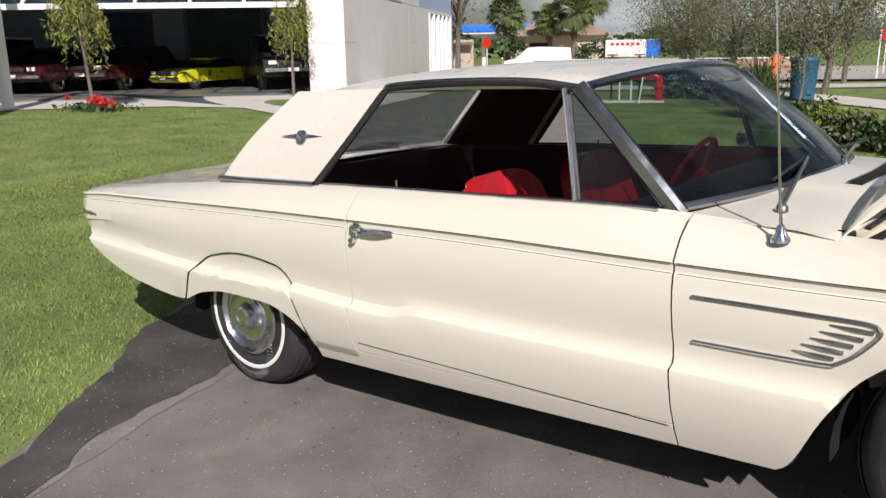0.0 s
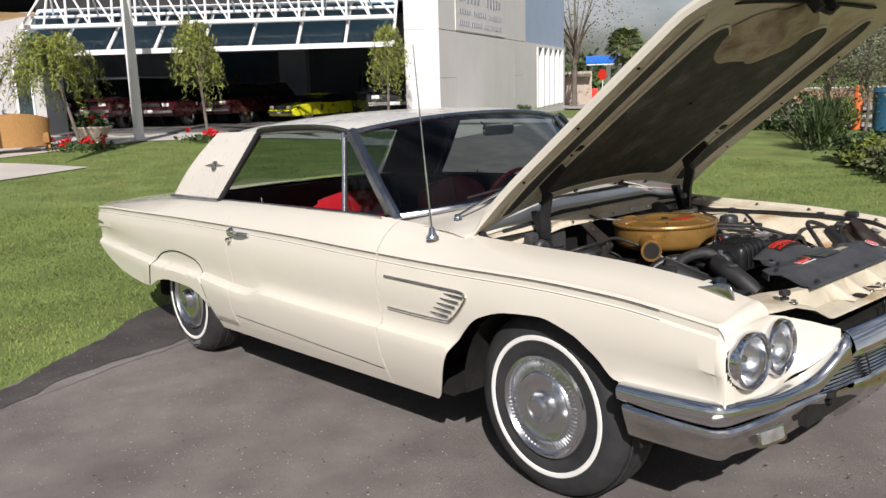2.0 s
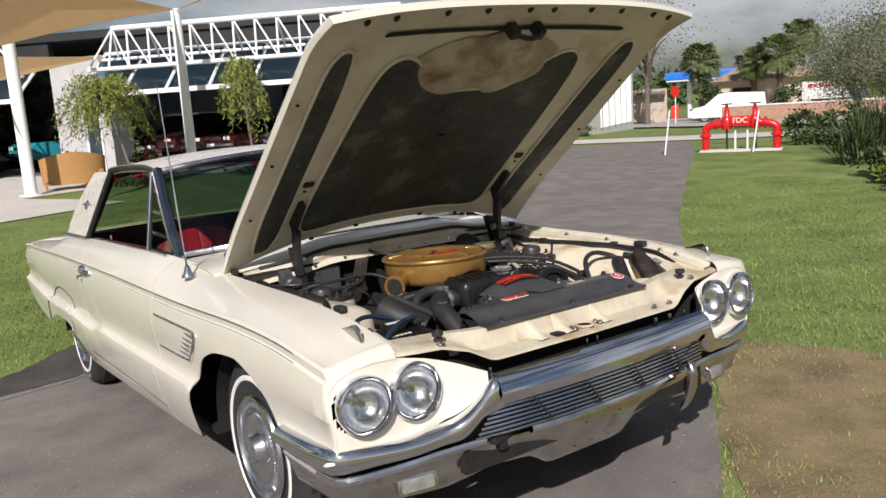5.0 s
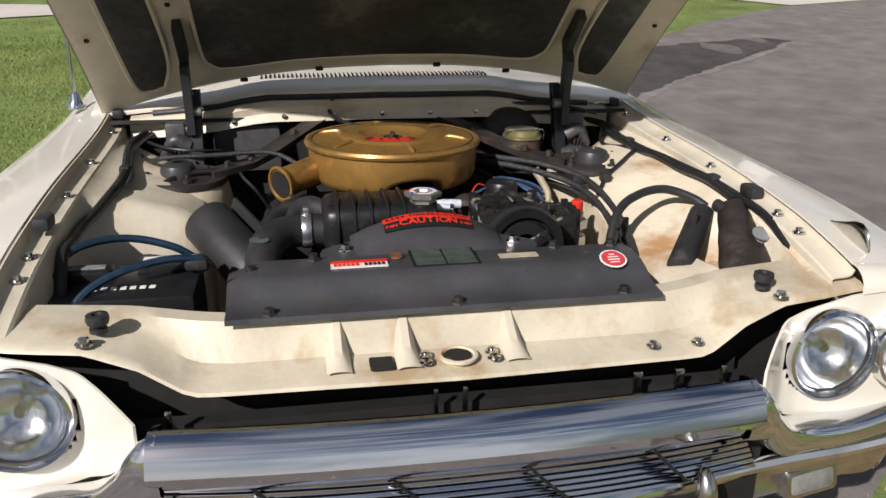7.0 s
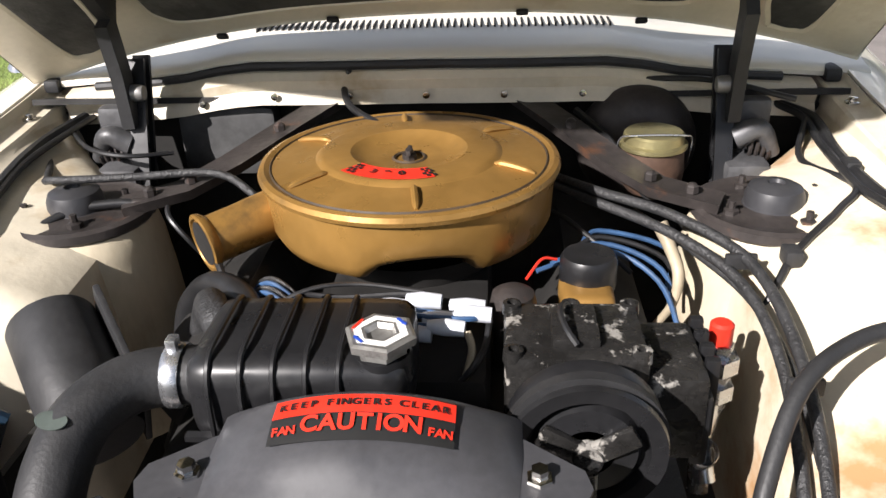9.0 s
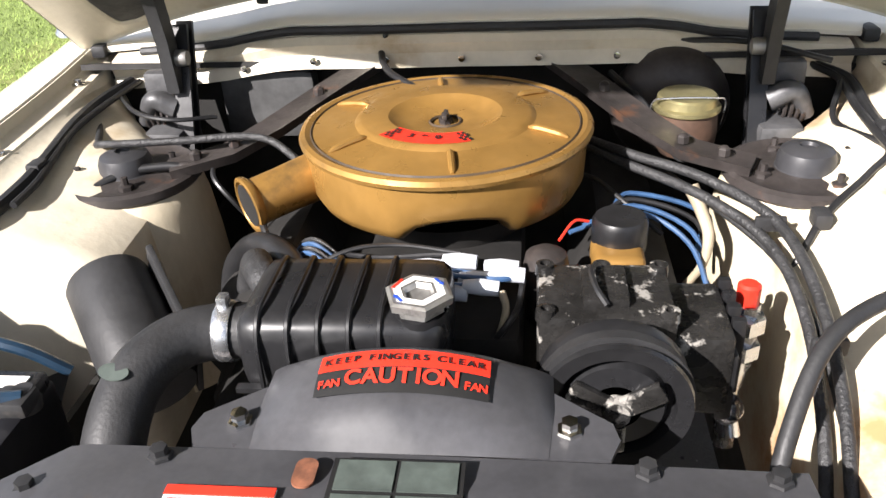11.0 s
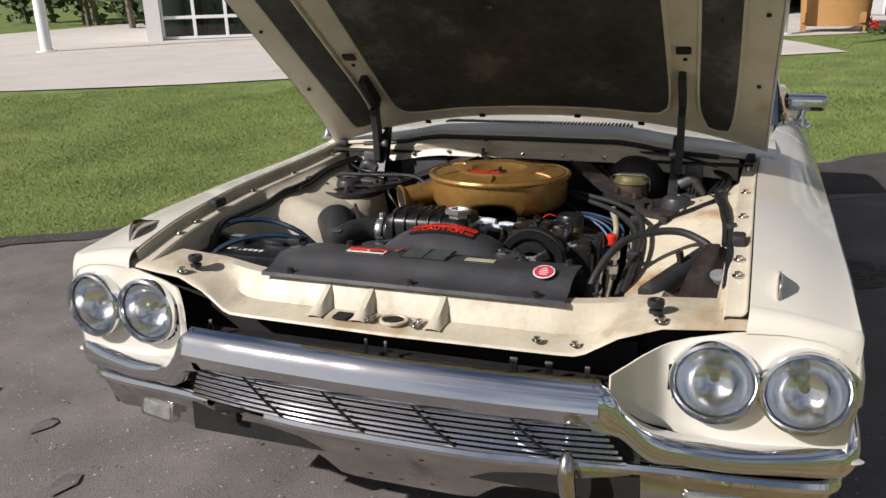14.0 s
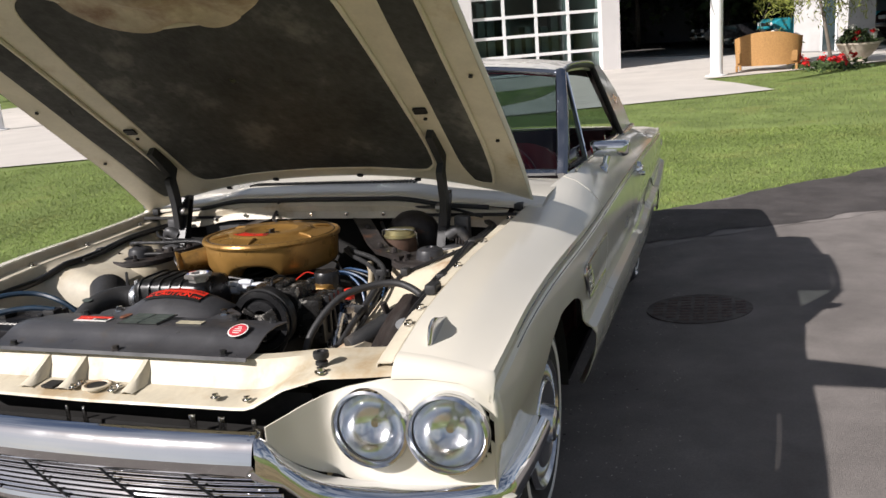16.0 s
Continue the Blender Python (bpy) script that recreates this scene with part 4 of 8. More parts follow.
LOW = [(-.045, .9), (-.004, 1.0), (.008, .84), (.012, .55), (.008, .2), (-.004, 0), (-.045, .05)]
low_all = both_ways(lower_table(), 5)
lower = part("lower_bumper", band([q for q in low_all if q[1] > -.318], LOW), CHROME, car, "chrome lower bumper blade", angle=40, recalc=True)
outer = [q for q in low_all if q[1] < -.452 or (q[0] < .7 and q[1] < 0)]
part("lower_bumper_end", band(outer, LOW), CHROME, lower, "separate chrome end of the lower blade", angle=40, recalc=True)
bm = bmesh.new()
box(bm, .778, -.385, .452, .05, .12, .022, .006, turn=Matrix.Rotation(radians(14), 4, "Z"))
box(bm, .790, -.40, .436, .03, .03, .04, .005)
part("overrider_bracket", bm, DARK, lower, "bare black bracket of a missing overrider")
# apron under the lower blade, with a drop in the middle
rows = []
for x, y, zu, zl in low_all:
    a = abs(y)
    side = x < .69 and a > .85
    bot = float(np.interp(a, [0, .155, .185, .215, .33, .40, .46, .56, .80, .89], [.272, .272, .285, .315, .322, .352, .330, .318, .335, .342])) if not side else .344
    back = float(np.interp(a, [0, .33, .40, .46, .8, .89], [.115, .105, .06, .075, .05, .012]))
    inw = float(np.interp(a, [0, .6, .89], [0, .01, .035]))
    sg = 1 if y > 0 else -1
    z0 = zl + .006
    r = []
    for k, b in ((0, .004), (.08, .0), (.45, .36), (.80, .72), (.93, .88), (1.0, 1.05)):
        r.append((x - .006 - back * b * (0.2 if side else 1), y - sg * inw * b, z0 + (bot - z0) * k))
    rows.append(r)
apron = part("bumper_apron", grid(rows), CHROME_WORN, lower, "worn chrome apron", solid=.004, out=(1, 0, 0), angle=50)
for i in range(3):
    for z in (.412, .318):
        bm = bmesh.new()
        k = (.446 - z) / .174
        box(bm, .829 - .115 * k, -.075 + .075 * i, z, .010, .012, .010, .002)
        part("plate_hole", bm, DARK, apron)


REFLECTOR = mat("lamp_reflector", (.90, .92, .95), .16, 1.0, var=.06, scale=30, fine=90)


def front_side(s):
    # lamp bezel, body coloured, reaching in towards the bumper bar
    wing_top = curve([(q[1], q[2]) for q in WING[2:9]])
    rows = []
    for y in steps(.470, .893, 50):
        top = bezel_top(y)
        lo = wing_top(y) - .012
        rows.append([(bezel_x(y, z), s * y, z) for z in steps(top, min(lo, top - .004), 34)])
    bm = grid(rows)
    holes = [f for f in bm.faces if any(math.hypot(abs(f.calc_center_median().y) - cy, f.calc_center_median().z - .643) < .080 for cy in (.645, .812))]
    bmesh.ops.delete(bm, geom=holes, context="FACES")
    bezel = part("lamp_bezel", bm, PAINT, car, "cream twin-lamp surround", solid=.004, out=(1, 0, 0))
    wing = spread(WING, 4)
    WP = [(-.035, .97), (-.004, 1.0), (.010, .93), (.019, .72), (.020, .45), (.012, .12), (-.002, 0), (-.035, .04)]
    rows = band([(x, s * y, a, b) for x, y, a, b in wing], WP, s)
    part("bumper_wing", rows, CHROME, bump, "chrome bumper end sweeping under the lamps", angle=45, recalc=True)
    for y, tilt in ((.649, 0), (.808, 4)):
        m = Matrix.Translation((.748, s * y, .647)) @ Matrix.Rotation(radians(s * tilt), 4, "Z") @ Matrix.Rotation(radians(90), 4, "Y") @ Matrix.Scale(.945, 4)
        lamp = part("headlight", lathe([(.074, -.025), (.086, -.02), (.088, .008), (.0855, .018), (.080, .021), (.0755, .014), (.074, .002)], 40, m), CHROME, car, "round sealed-beam headlight in a chrome ring")
        part("reflector", lathe([(.074, .006), (.072, -.006), (.064, -.024), (.050, -.040), (.032, -.052), (.014, -.058), (0, -.060)], 40, m), REFLECTOR, lamp)
        part("bulb", lathe([(0, -.012), (.008, -.013), (.011, -.020), (.010, -.058)], 16, m), CHROME_WORN, lamp)
        part("gasket", lathe([(.0775, .008), (.0735, .010), (.0735, .002)], 36, m), RUBBER, lamp)
        lens = part("lens", lathe([(.0735, .006), (.062, .018), (.042, .026), (.02, .030), (0, .031)], 36, m), LAMP_GLASS, lamp, "clear domed lens")
        lens.visible_shadow = False
        bm = bmesh.new()
        for k in range(-3, 4):
            w = math.sqrt(max(.0001, .062**2 - (k * .017) ** 2))
            tube([m @ Vector((x, k * .017, .005 + .018 * (1 - (x * x + (k * .017) ** 2) / .0055))) for x in steps(-w, w, 7)], .0007, 5, n=1, bm=bm)
        part("lens_flutes", bm, LAMP_GLASS, lamp).visible_shadow = False
    # parking lamp in the apron
    pl = Matrix.Translation((.738, s * .665, .380)) @ Matrix.Rotation(radians(s * 12), 4, "Z") @ Matrix.Rotation(radians(80), 4, "Y") @ Matrix.Rotation(radians(90), 4, "Z")
    lamp = part("parking_lamp", slab(rounded(.118, .052, .008), -.02, .004, pl, .003), CHROME_WORN, lower, "small clear parking lamp")
    part("lens", slab(rounded(.098, .036, .006), .002, .0055, pl, .002), mat("parking_lens", (.20, .20, .19), .2, var=.2, scale=30), lamp)
    # ornament on the fender's top
    rows = []
    for x, h, w in ((.555, .000, .001), (.575, .008, .002), (.60, .020, .004), (.625, .034, .0055), (.645, .040, .006), (.660, .036, .0055), (.668, .020, .004), (.671, .004, .002)):
        z0 = z_in(x) - .010
        rows.append([(x, s * .752 + w * math.cos(t), z0 + (h + .006) * max(0, math.sin(t)) ** .8) for t in steps(0, math.pi, 9)])
    bm = grid(rows)
    part("fender_ornament", bm, CHROME_WORN, car, "chrome blade on the fender top")


mirrored(front_side)
bm = bmesh.new()
tube([(.822, .392, .488), (.838, .392, .492), (.850, .393, .462), (.838, .396, .40), (.812, .400, .35), (.782, .404, .312)], [.004, .012, .018, .016, .013, .005], 12, bm=bm)
part("overrider", bm, CHROME_WORN, lower, "slim chrome overrider")
# grille slats between the bumper bars
for i in range(8):
    k = i / 7
    half = .500 - .055 * k
    bm = bmesh.new()
    path = [(.842 + .022 * k - .22 * abs(y) ** 2.4, y, .476 + .098 * k) for y in steps(-half, half, 25)]
    sweep(path, [(-.006, -.0035), (.005, -.0045), (.008, -.001), (.004, .0025), (-.006, .002)], bm=bm)
    part("grille_slat", bm, CHROME, bump)
for y in (-.325, -.125, .078, .281):
    bm = bmesh.new()
    tube([(.850 - .20 * abs(y + .1) ** 2.4, y + .085, .478), (.862 - .20 * abs(y + .05) ** 2.4, y + .050, .515), (.872 - .20 * abs(y) ** 2.4, y + .015, .555), (.874 - .20 * abs(y) ** 2.4, y, .574)], .0030, 6, bm=bm)
    part("grille_rib", bm, BLACK, bump)
bm = bmesh.new()
box(bm, .765, 0, .50, .03, 1.05, .26)
part("grille_backing", bm, DARK, car, "black backing behind the grille")

# ---- hood, standing open ----
ALU_DULL = mat("dull_pivot_metal", (.30, .29, .28), .45, .7, var=.2, scale=40)
GREY_CAST = mat("grey_cast_metal", (.085, .085, .088), .45, .3, var=.35, scale=14, fine=90, bump=.1)
RUSTY_BLACK = mat("rusty_black_steel", (.040, .034, .032), .5, .2, var=.35, scale=16, fine=120, second=(.12, .055, .03), second_at=.60, second_scale=14, bump=.1)
HA = radians(36)
H_O, H_D, H_N = Vector((-.41, 0, .92)), Vector((math.cos(HA), 0, math.sin(HA))), Vector((-math.sin(HA), 0, math.cos(HA)))


def hood_n(u, y):
    crown = .062 * (1 - min(1, abs(y) / .74) ** 2.6)
    nose = -.075 * max(0, (u - 1.12) / .24) ** 1.6
    heel = -.027 * max(0, (.30 - u) / .35) ** 1.6 + .010
    return crown * float(np.interp(u, [0, 1.1, 1.38], [1, .85, .55])) + nose + heel


def hood_at(u, y, n=0.0):
    return H_O + H_D * u + Vector((0, y, .018 * y + .003)) + H_N * (hood_n(u, y) + n)


def hood_rows(n, inset=0.0, nu=26, nv=31):
    rows = []
    for v in steps(-1, 1, nv):
        y = v * (.735 - inset)
        u0 = -.026 + .096 * (1 - v * v) + inset
        u1 = 1.305 + .060 * (1 - abs(v) ** 3) - inset
        rows.append([hood_at(u, y, n * (.06 + .94 * min(1, (u - u0) / .12))) for u in steps(u0, u1, nu)])
    return rows


hood = part("hood", grid(hood_rows(.028)), PAINT, car, "cream hood propped open on black hinges", solid=.003, out=tuple(H_N))
part("hood_inner_frame", grid(hood_rows(0, .004)), INNER, hood, "cream stamped inner frame", solid=.003, out=tuple(-H_N))
lo, hi = hood_rows(0, .002), hood_rows(.028)
rim_lo = [r[0] for r in lo] + lo[-1][1:] + [r[-1] for r in reversed(lo[:-1])] + list(reversed(lo[0]))[1:]
rim_hi = [r[0] for r in hi] + hi[-1][1:] + [r[-1] for r in reversed(hi[:-1])] + list(reversed(hi[0]))[1:]
mid = [(a + b) / 2 + (a + b - 2 * (H_O + H_D * .62)).normalized() * .006 for a, b in zip(rim_lo, rim_hi)]
part("hood_edge", grid([rim_lo, mid, rim_hi]), PAINT, hood)


def pad(outline, name="insulation_pad", n=-.007, material=PAD, label="dusty black insulation pad"):
    """A sheet under the hood with the given outline of (u, y), its edge rolled over."""
    pts = [Vector((a, b, 0)) for a, b in outline]
    edge = smooth_path(pts + [pts[0]], 6)[:-1]
    c = sum(edge, Vector()) / len(edge)
    rows = []
    for f, d in ((1.0, 0.0), (.992, n), (.93, n - .002), (.8, n - .003), (.6, n - .003), (.4, n - .003), (.2, n - .003), (.02, n - .003)):
        rows.append([hood_at(c.x + (p.x - c.x) * f, c.y + (p.y - c.y) * f, d) for p in edge])
    part(name, grid(rows, close_v=True), material, hood, label, out=None)
    return [hood_at(p.x, p.y, -.004) for p in edge]


half = [(.125, .0), (.118, .22), (.105, .38), (.125, .435), (.20, .455), (.5, .455), (.8, .448), (.99, .43), (1.055, .39), (1.06, .33), (1.0, .25), (.915, .19), (.885, .12), (.88, .0)]
full = half + [(u, -y) for u, y in reversed(half[1:-1])]
rims = [pad(full)]
for s in (-1, 1):
    rims.append(pad([(u, s * y) for u, y in ((.06, .56), (.05, .60), (.08, .632), (.3, .645), (.7, .648), (1.02, .648), (1.11, .628), (1.13, .595), (1.09, .565), (.9, .548), (.5, .540), (.18, .535))]))
for edge in rims:
    part("pad_bead", tube(edge + [edge[0]], .007, 6, smooth=False, cap=False), INNER, hood)
# scoop hollow and front reinforcement
rows = []
for a in steps(0, 1, 22):
    rows.append([])
    for v in steps(-1, 1, 31):
        w = .33 * max(.02, math.sin(math.pi * (.06 + .88 * a))) ** .55
        u = .868 + .295 * a + .022 * math.cos(v * 4)
        fold = .012 * math.sin(9 * v + 5 * a) * math.sin(a * 3.14) + .008 * math.sin(16 * a + 2 * v)
        rows[-1].append(hood_at(u, v * w, -.005 - (.040 * math.sin(a * 3.14) ** .8 * math.cos(v * 1.5) ** .8 + fold * math.cos(v * 1.5)) * math.cos(v * 1.55)))
part("scoop_hollow", grid(rows), mat("rust_browned_cream", (.46, .39, .28), .55, var=.2, scale=7, fine=60, second=(.17, .095, .05), second_at=.44, second_soft=.22, second_scale=6, bump=.2, bump_scale=40), hood, "brown-stained hollow of the scoop")
bm = bmesh.new()
sweep([hood_at(1.19, y, -.006) for y in steps(-.49, .49, 15)], [(-.014, -.003), (.014, -.003), (.014, .004), (-.014, .004)], bm=bm)
part("reinforcement_slot", bm, DARK, hood, "dark slot behind the hood's front edge")
for i, y in enumerate((-.62, -.53, -.36, -.215, -.05, .05, .215, .36, .53, .62)):
    u = 1.270 + .058 * (1 - (abs(y) / .735) ** 3)
    m = Matrix.Translation(hood_at(u, y, -.003)) @ Matrix.Rotation(-HA, 4, "Y")
    part("drain_hole", slab([(.013 * math.cos(a), .009 * math.sin(a)) for a in steps(0, 5.76, 12)], -.004, .002, m), DARK, hood)
for s in (-1, 1):
    for u, y, w in ((.437, .497, .04), (.395, .5, .012), (.072, .16, .020), (.045, .36, .020), (.30, .695, .012), (.62, .70, .012), (.92, .70, .012)):
        m = Matrix.Translation(hood_at(u, s * y, -.004)) @ Matrix.Rotation(-HA, 4, "Y")
        part("frame_hole", slab(rounded(w * .7, w, .004, 3), -.003, .002, m), DARK, hood)
bm = bmesh.new()
p = hood_at(1.21, .02, 0)
for dy in (-.055, .055):
    m = Matrix.Translation(p + Vector((0, dy, 0))) @ Matrix.Rotation(-HA, 4, "Y")
    box(bm, 0, 0, 0, .04, .03, .05, .006, turn=m @ Matrix.Translation((0, 0, -.028)))
tube([p + Vector((0, -.07, 0)) - H_N * .04, p - H_N * .065, p + Vector((0, .07, 0)) - H_N * .04], .008, 8, bm=bm)
part("hood_latch", bm, BLACK_MATT, hood, "black latch striker")


def hinge(s):
    bm = bmesh.new()
    a, b = Vector((-.232, s * .478, .74)), Vector((-.318, s * .482, .962))
    for k in (-1, 1):
        sweep([a + Vector((.014 * k, 0, 0)), b + Vector((.012 * k, 0, 0))], [(-.004, -.014), (.004, -.014), (.004, .014), (-.004, .014)], bm=bm, up=(0, 1, 0))
    sweep([a + Vector((0, s * .012, 0)), b + Vector((0, s * .012, -.01))], [(-.014, -.003), (.014, -.003), (.014, .003), (-.014, .003)], bm=bm, up=(0, 1, 0))
    h = part("hood_hinge", bm, BLACK, car, "black hood hinge arm")
    bm = bmesh.new()
    end = hood_at(.33, s * .492, -.008)
    sweep([Vector((-.262, s * .490, .86)), Vector((-.262, s * .492, .95)), Vector((-.245, s * .492, 1.03)), hood_at(.20, s * .492, -.022), end],
          lambda f: [(-.018 - .006 * f, -.010), (.018 + .006 * f, -.010), (.016 + .006 * f, .010), (-.016 - .006 * f, .010)], bm=bm, up=(0, 1, 0))
    part("hinge_strap", bm, BLACK_MATT, h)
    part("hinge_pivot", lathe([(0, .016), (.012, .016), (.014, .010), (.014, -.010), (0, -.012)], 14, axis_y(-.268, s * .478, .915, -s)), ALU_DULL, h)
    pts = [(-.285 + .030 * math.cos(k * .55), s * (.515 + .0009 * k), .815 + .034 * math.sin(k * .55)) for k in range(48)]
    part("hinge_spring", tube(pts, .0036, 6, smooth=False), RUSTY_BLACK, h, "coil spring")
    bm = bmesh.new()
    box(bm, -.262, s * .515, .775, .10, .07, .05, .012)
    box(bm, -.30, s * .535, .83, .035, .05, .11, .010)
    tube([(-.262, s * .50, .83), (-.255, s * .535, .845), (-.27, s * .565, .80)], [.020, .017, .012], 10, bm=bm)
    part("hinge_bracket", bm, GREY_CAST, h, "grey cast hinge bracket")


mirrored(hinge)

# ---- cowl, firewall and inner fenders ----
def cowl_z(y):
    a = abs(y)
    return float(np.interp(a, [0, .30, .36, .42, .48, .60, .76], [.974, .971, .963, .950, .942, .931, .912]))


rows = []
for y in steps(-.765, .765, 61):
    k = 1 - abs(y / .765) ** 2.2
    front = -.425 + .075 * (1 - (y / .765) ** 2) - .02 * max(0, abs(y) - .5)
    back = -.905 + .30 * k + .01
    z = cowl_z(y)
    rows.append([(back, y, z + .004 + .012 * k), (back * .5 + (front - .07) * .5, y, z + .006), (front - .10, y, z - .001), (front - .055, y, z - .009), (front - .03, y, z - .015), (front, y, z - .020), (front + .006, y, z - .026), (front + .004, y, z - .034)])
cowl = part("cowl", grid(rows), PAINT, car, "cream cowl panel below the windscreen", solid=.003, out=(0, 0, 1))
# Dark bars on the panel stand for the shade inside the vent slots.
for i in range(54):
    y = -.318 + .012 * i
    front = -.425 + .075 * (1 - (y / .765) ** 2)
    bm = bmesh.new()
    box(bm, front - .128, y, cowl_z(y) + .0018, .052, .0034, .007)
    part("cowl_slot", bm, DARK, cowl)
seal = [(-.415 + .075 * (1 - (y / .765) ** 2), y, cowl_z(y) - .037) for y in steps(-.60, .60, 41)]
part("cowl_seal", tube(seal, .008, 8, smooth=False), RUBBER, car, "black rubber hood seal")
rows = []
for y in steps(-.66, .66, 29):
    f = -.40 + .07 * (1 - (y / .765) ** 2)
    z = cowl_z(y) - .045
    rows.append([(f - .03, y, z + .006), (f, y, z), (f + .01, y, z - .012), (f + .004, y, z - .030), (f + .014, y, z - .045), (f + .016, y, z - .052)])
part("cowl_ledge", grid(rows), INNER, car, "cream ledge under the hood seal", solid=.003, out=(1, 0, 0))
for y in steps(-.52, .52, 9):
    f = -.385 + .07 * (1 - (y / .765) ** 2)
    part("ledge_bolt", lathe([(.006, 0), (.006, .006), (0, .007)], 8, axis_x(f, y, cowl_z(y) - .082)), CHROME_WORN, cowl)
rows = [[(x, y, z) for y in steps(-.70, .70, 15)] for x, z in ((-.34, .885), (-.40, .87), (-.42, .70), (-.36, .45))]
part("firewall", grid(rows), DARK, car, "black firewall", solid=.01)
bm = bmesh.new()
box(bm, -.37, -.36, .80, .05, .18, .13, .02)
part("heater_cover", bm, mat("dusty_grey_cover", (.05, .05, .05), .6, var=.4, scale=12, fine=80), car, "dusty grey heater cover")




TOWER = mat("sooty_cream", (.47, .41, .30), .5, var=.14, scale=7, fine=70, second=(.17, .125, .075), second_at=.56, second_soft=.2, second_scale=6, bump=.1, bump_scale=50, stretch=(1, 1, .45))
BLACK_CAP = mat("satin_black_cap", (.034, .034, .037), .42, var=.2, scale=16, fine=90)


def apron_at(x, s):
    """The sloping apron of the engine bay at x: its outer edge and the (inwards, down) pairs of its section."""
    yi, zi = min(y_in(x), .722) - .045, min(z_in(x) - .030, .846 if s > 0 else .852)
    pit = .085 * smooth_step((x - .37) / .05) * smooth_step((.66 - x) / .05) if s > 0 else 0.0
    k = smooth_step((x - .17) / .13) if s < 0 else 0.0
    dip = .050 * math.sin(min(1, max(0, (x - .10) / .52)) * 3.14) if s > 0 else 0.0
    lump = .006 * noise.noise((x * 6, s * 3, 1.0)) + .004 * noise.noise((x * 17, s * 5, 4.0))
    wide = min(1, max(.10, (x + .40) / .28))
    gentle = ((0, 0), (.010, .008), (.030, .014 + dip * .3 + pit), (.09, .026 + dip * .8 + lump + pit * .6), (.13, .036 + dip + lump), (.165, .046 + dip + lump), (.195, .056 + dip), (.222, .076 + dip * .8), (.235, .17), (.238, .40))
    steep = ((0, 0), (.006, .03), (.012, .08), (.016, .14), (.020, .20), (.024, .25), (.03, .30), (.035, .33), (.04, .37), (.06, .42))
    return yi, zi, [(a[0] * wide * (1 - k) + b[0] * k, a[1] * (1 - k) + b[1] * k) for a, b in zip(gentle, steep)]


def apron_z(x, y):
    yi, zi, sec = apron_at(x, 1 if y > 0 else -1)
    return zi - float(np.interp(yi - abs(y), [a for a, _ in sec], [b for _, b in sec]))


def bay_side(s):
    # flange beside the hood gap, then the sloping apron
    rows = []
    for x in steps(-.47, .715, 40):
        yi, zi = y_in(x) - .006, z_in(x)
        d = .011 if s < 0 else 0.0
        rows.append([(x, s * yi, zi - .003), (x, s * (yi - .003), zi - .010 - d), (x, s * (yi - .008), zi - .014 - d), (x, s * (yi - .036), zi - .016 - d), (x, s * (yi - .040), zi - .020 - d), (x, s * (yi - .042), zi - .048)])
    fl = part("fender_flange", grid(rows), INNER, car, "cream flange along the fender", solid=.003, out=(0, 0, 1))
    for x in (-.30, -.02, .22, .50, .575):
        part("flange_bolt", lathe([(.012, 0), (.012, .003), (.007, .004), (.007, .010), (0, .011)], 10, Matrix.Translation((x, s * (y_in(x) - .026), z_in(x) - (.015 if s > 0 else .026)))), CHROME_WORN, fl)
    for x, big in ((-.42, 1), (.405, 1)):
        bm = bmesh.new()
        box(bm, x, s * (y_in(x) - .03), z_in(x) - .004, .05, .028, .024, .007)
        part("rubber_bumper", bm, RUBBER, fl, "black rubber hood stop")
    rows = []
    for x in steps(-.42, .66, 60):
        yi, zi, sec = apron_at(x, s)
        rows.append([(x, s * (yi - a), zi - b) for a, b in sec])
    part("inner_fender", grid(rows), INNER_RUST if s > 0 else INNER, car, "rust-stained cream inner fender" if s > 0 else "cream inner fender", solid=.003, out=(0, -s, 0))
    # spring tower: cream cone, rusty black top plate and domed cap
    tw = Matrix.Translation((-.058, s * .500, .006))
    t = part("spring_tower", lathe([(.135, .45), (.128, .58), (.121, .68), (.114, .745), (.107, .776), (.098, .785), (0, .786)], 40, tw), TOWER, car, "stained cream spring tower")
    part("tower_plate", lathe([(.103, .778), (.108, .784), (.107, .795), (.100, .799), (.094, .794), (.070, .793), (.060, .796), (0, .796)], 36, tw), RUSTY_BLACK, t, "rust-flecked black top plate")
    m = Matrix.Translation((-.060, s * .505, .006))
    part("tower_cap", lathe([(.047, .792), (.041, .797), (.040, .812), (.036, .822), (.026, .827), (.012, .829), (.010, .824), (0, .823)], 30, m), BLACK_CAP, t, "domed black cap")
    for k in range(4):
        a = k * 1.571 + .4
        part("tower_stud", lathe([(.011, .792), (.011, .802), (.005, .804), (.005, .815), (0, .815)], 6, m @ Matrix.Translation((.070 * math.cos(a), .070 * math.sin(a), -.002))), RUSTY_BLACK, t)
    bm = sweep([(-.050, s * .43, .804), (-.085, s * .345, .816), (-.15, s * .293, .830), (-.265, s * .218, .855), (-.365, s * .15, .876)], [(-.022, -.006), (.022, -.006), (.026, .010), (.018, .008), (-.018, .008), (-.026, .010)])
    br = part("tower_brace", bm, RUSTY_BLACK, car, "black brace from tower to firewall")
    for p in ((-.065, .392, .818), (-.092, .338, .827), (-.24, .235, .857)):
        part("brace_bolt", lathe([(.009, 0), (.009, .010), (.005, .014), (0, .015)], 6, Matrix.Translation((p[0], s * p[1], p[2]))), RUSTY_BLACK, br)


mirrored(bay_side)

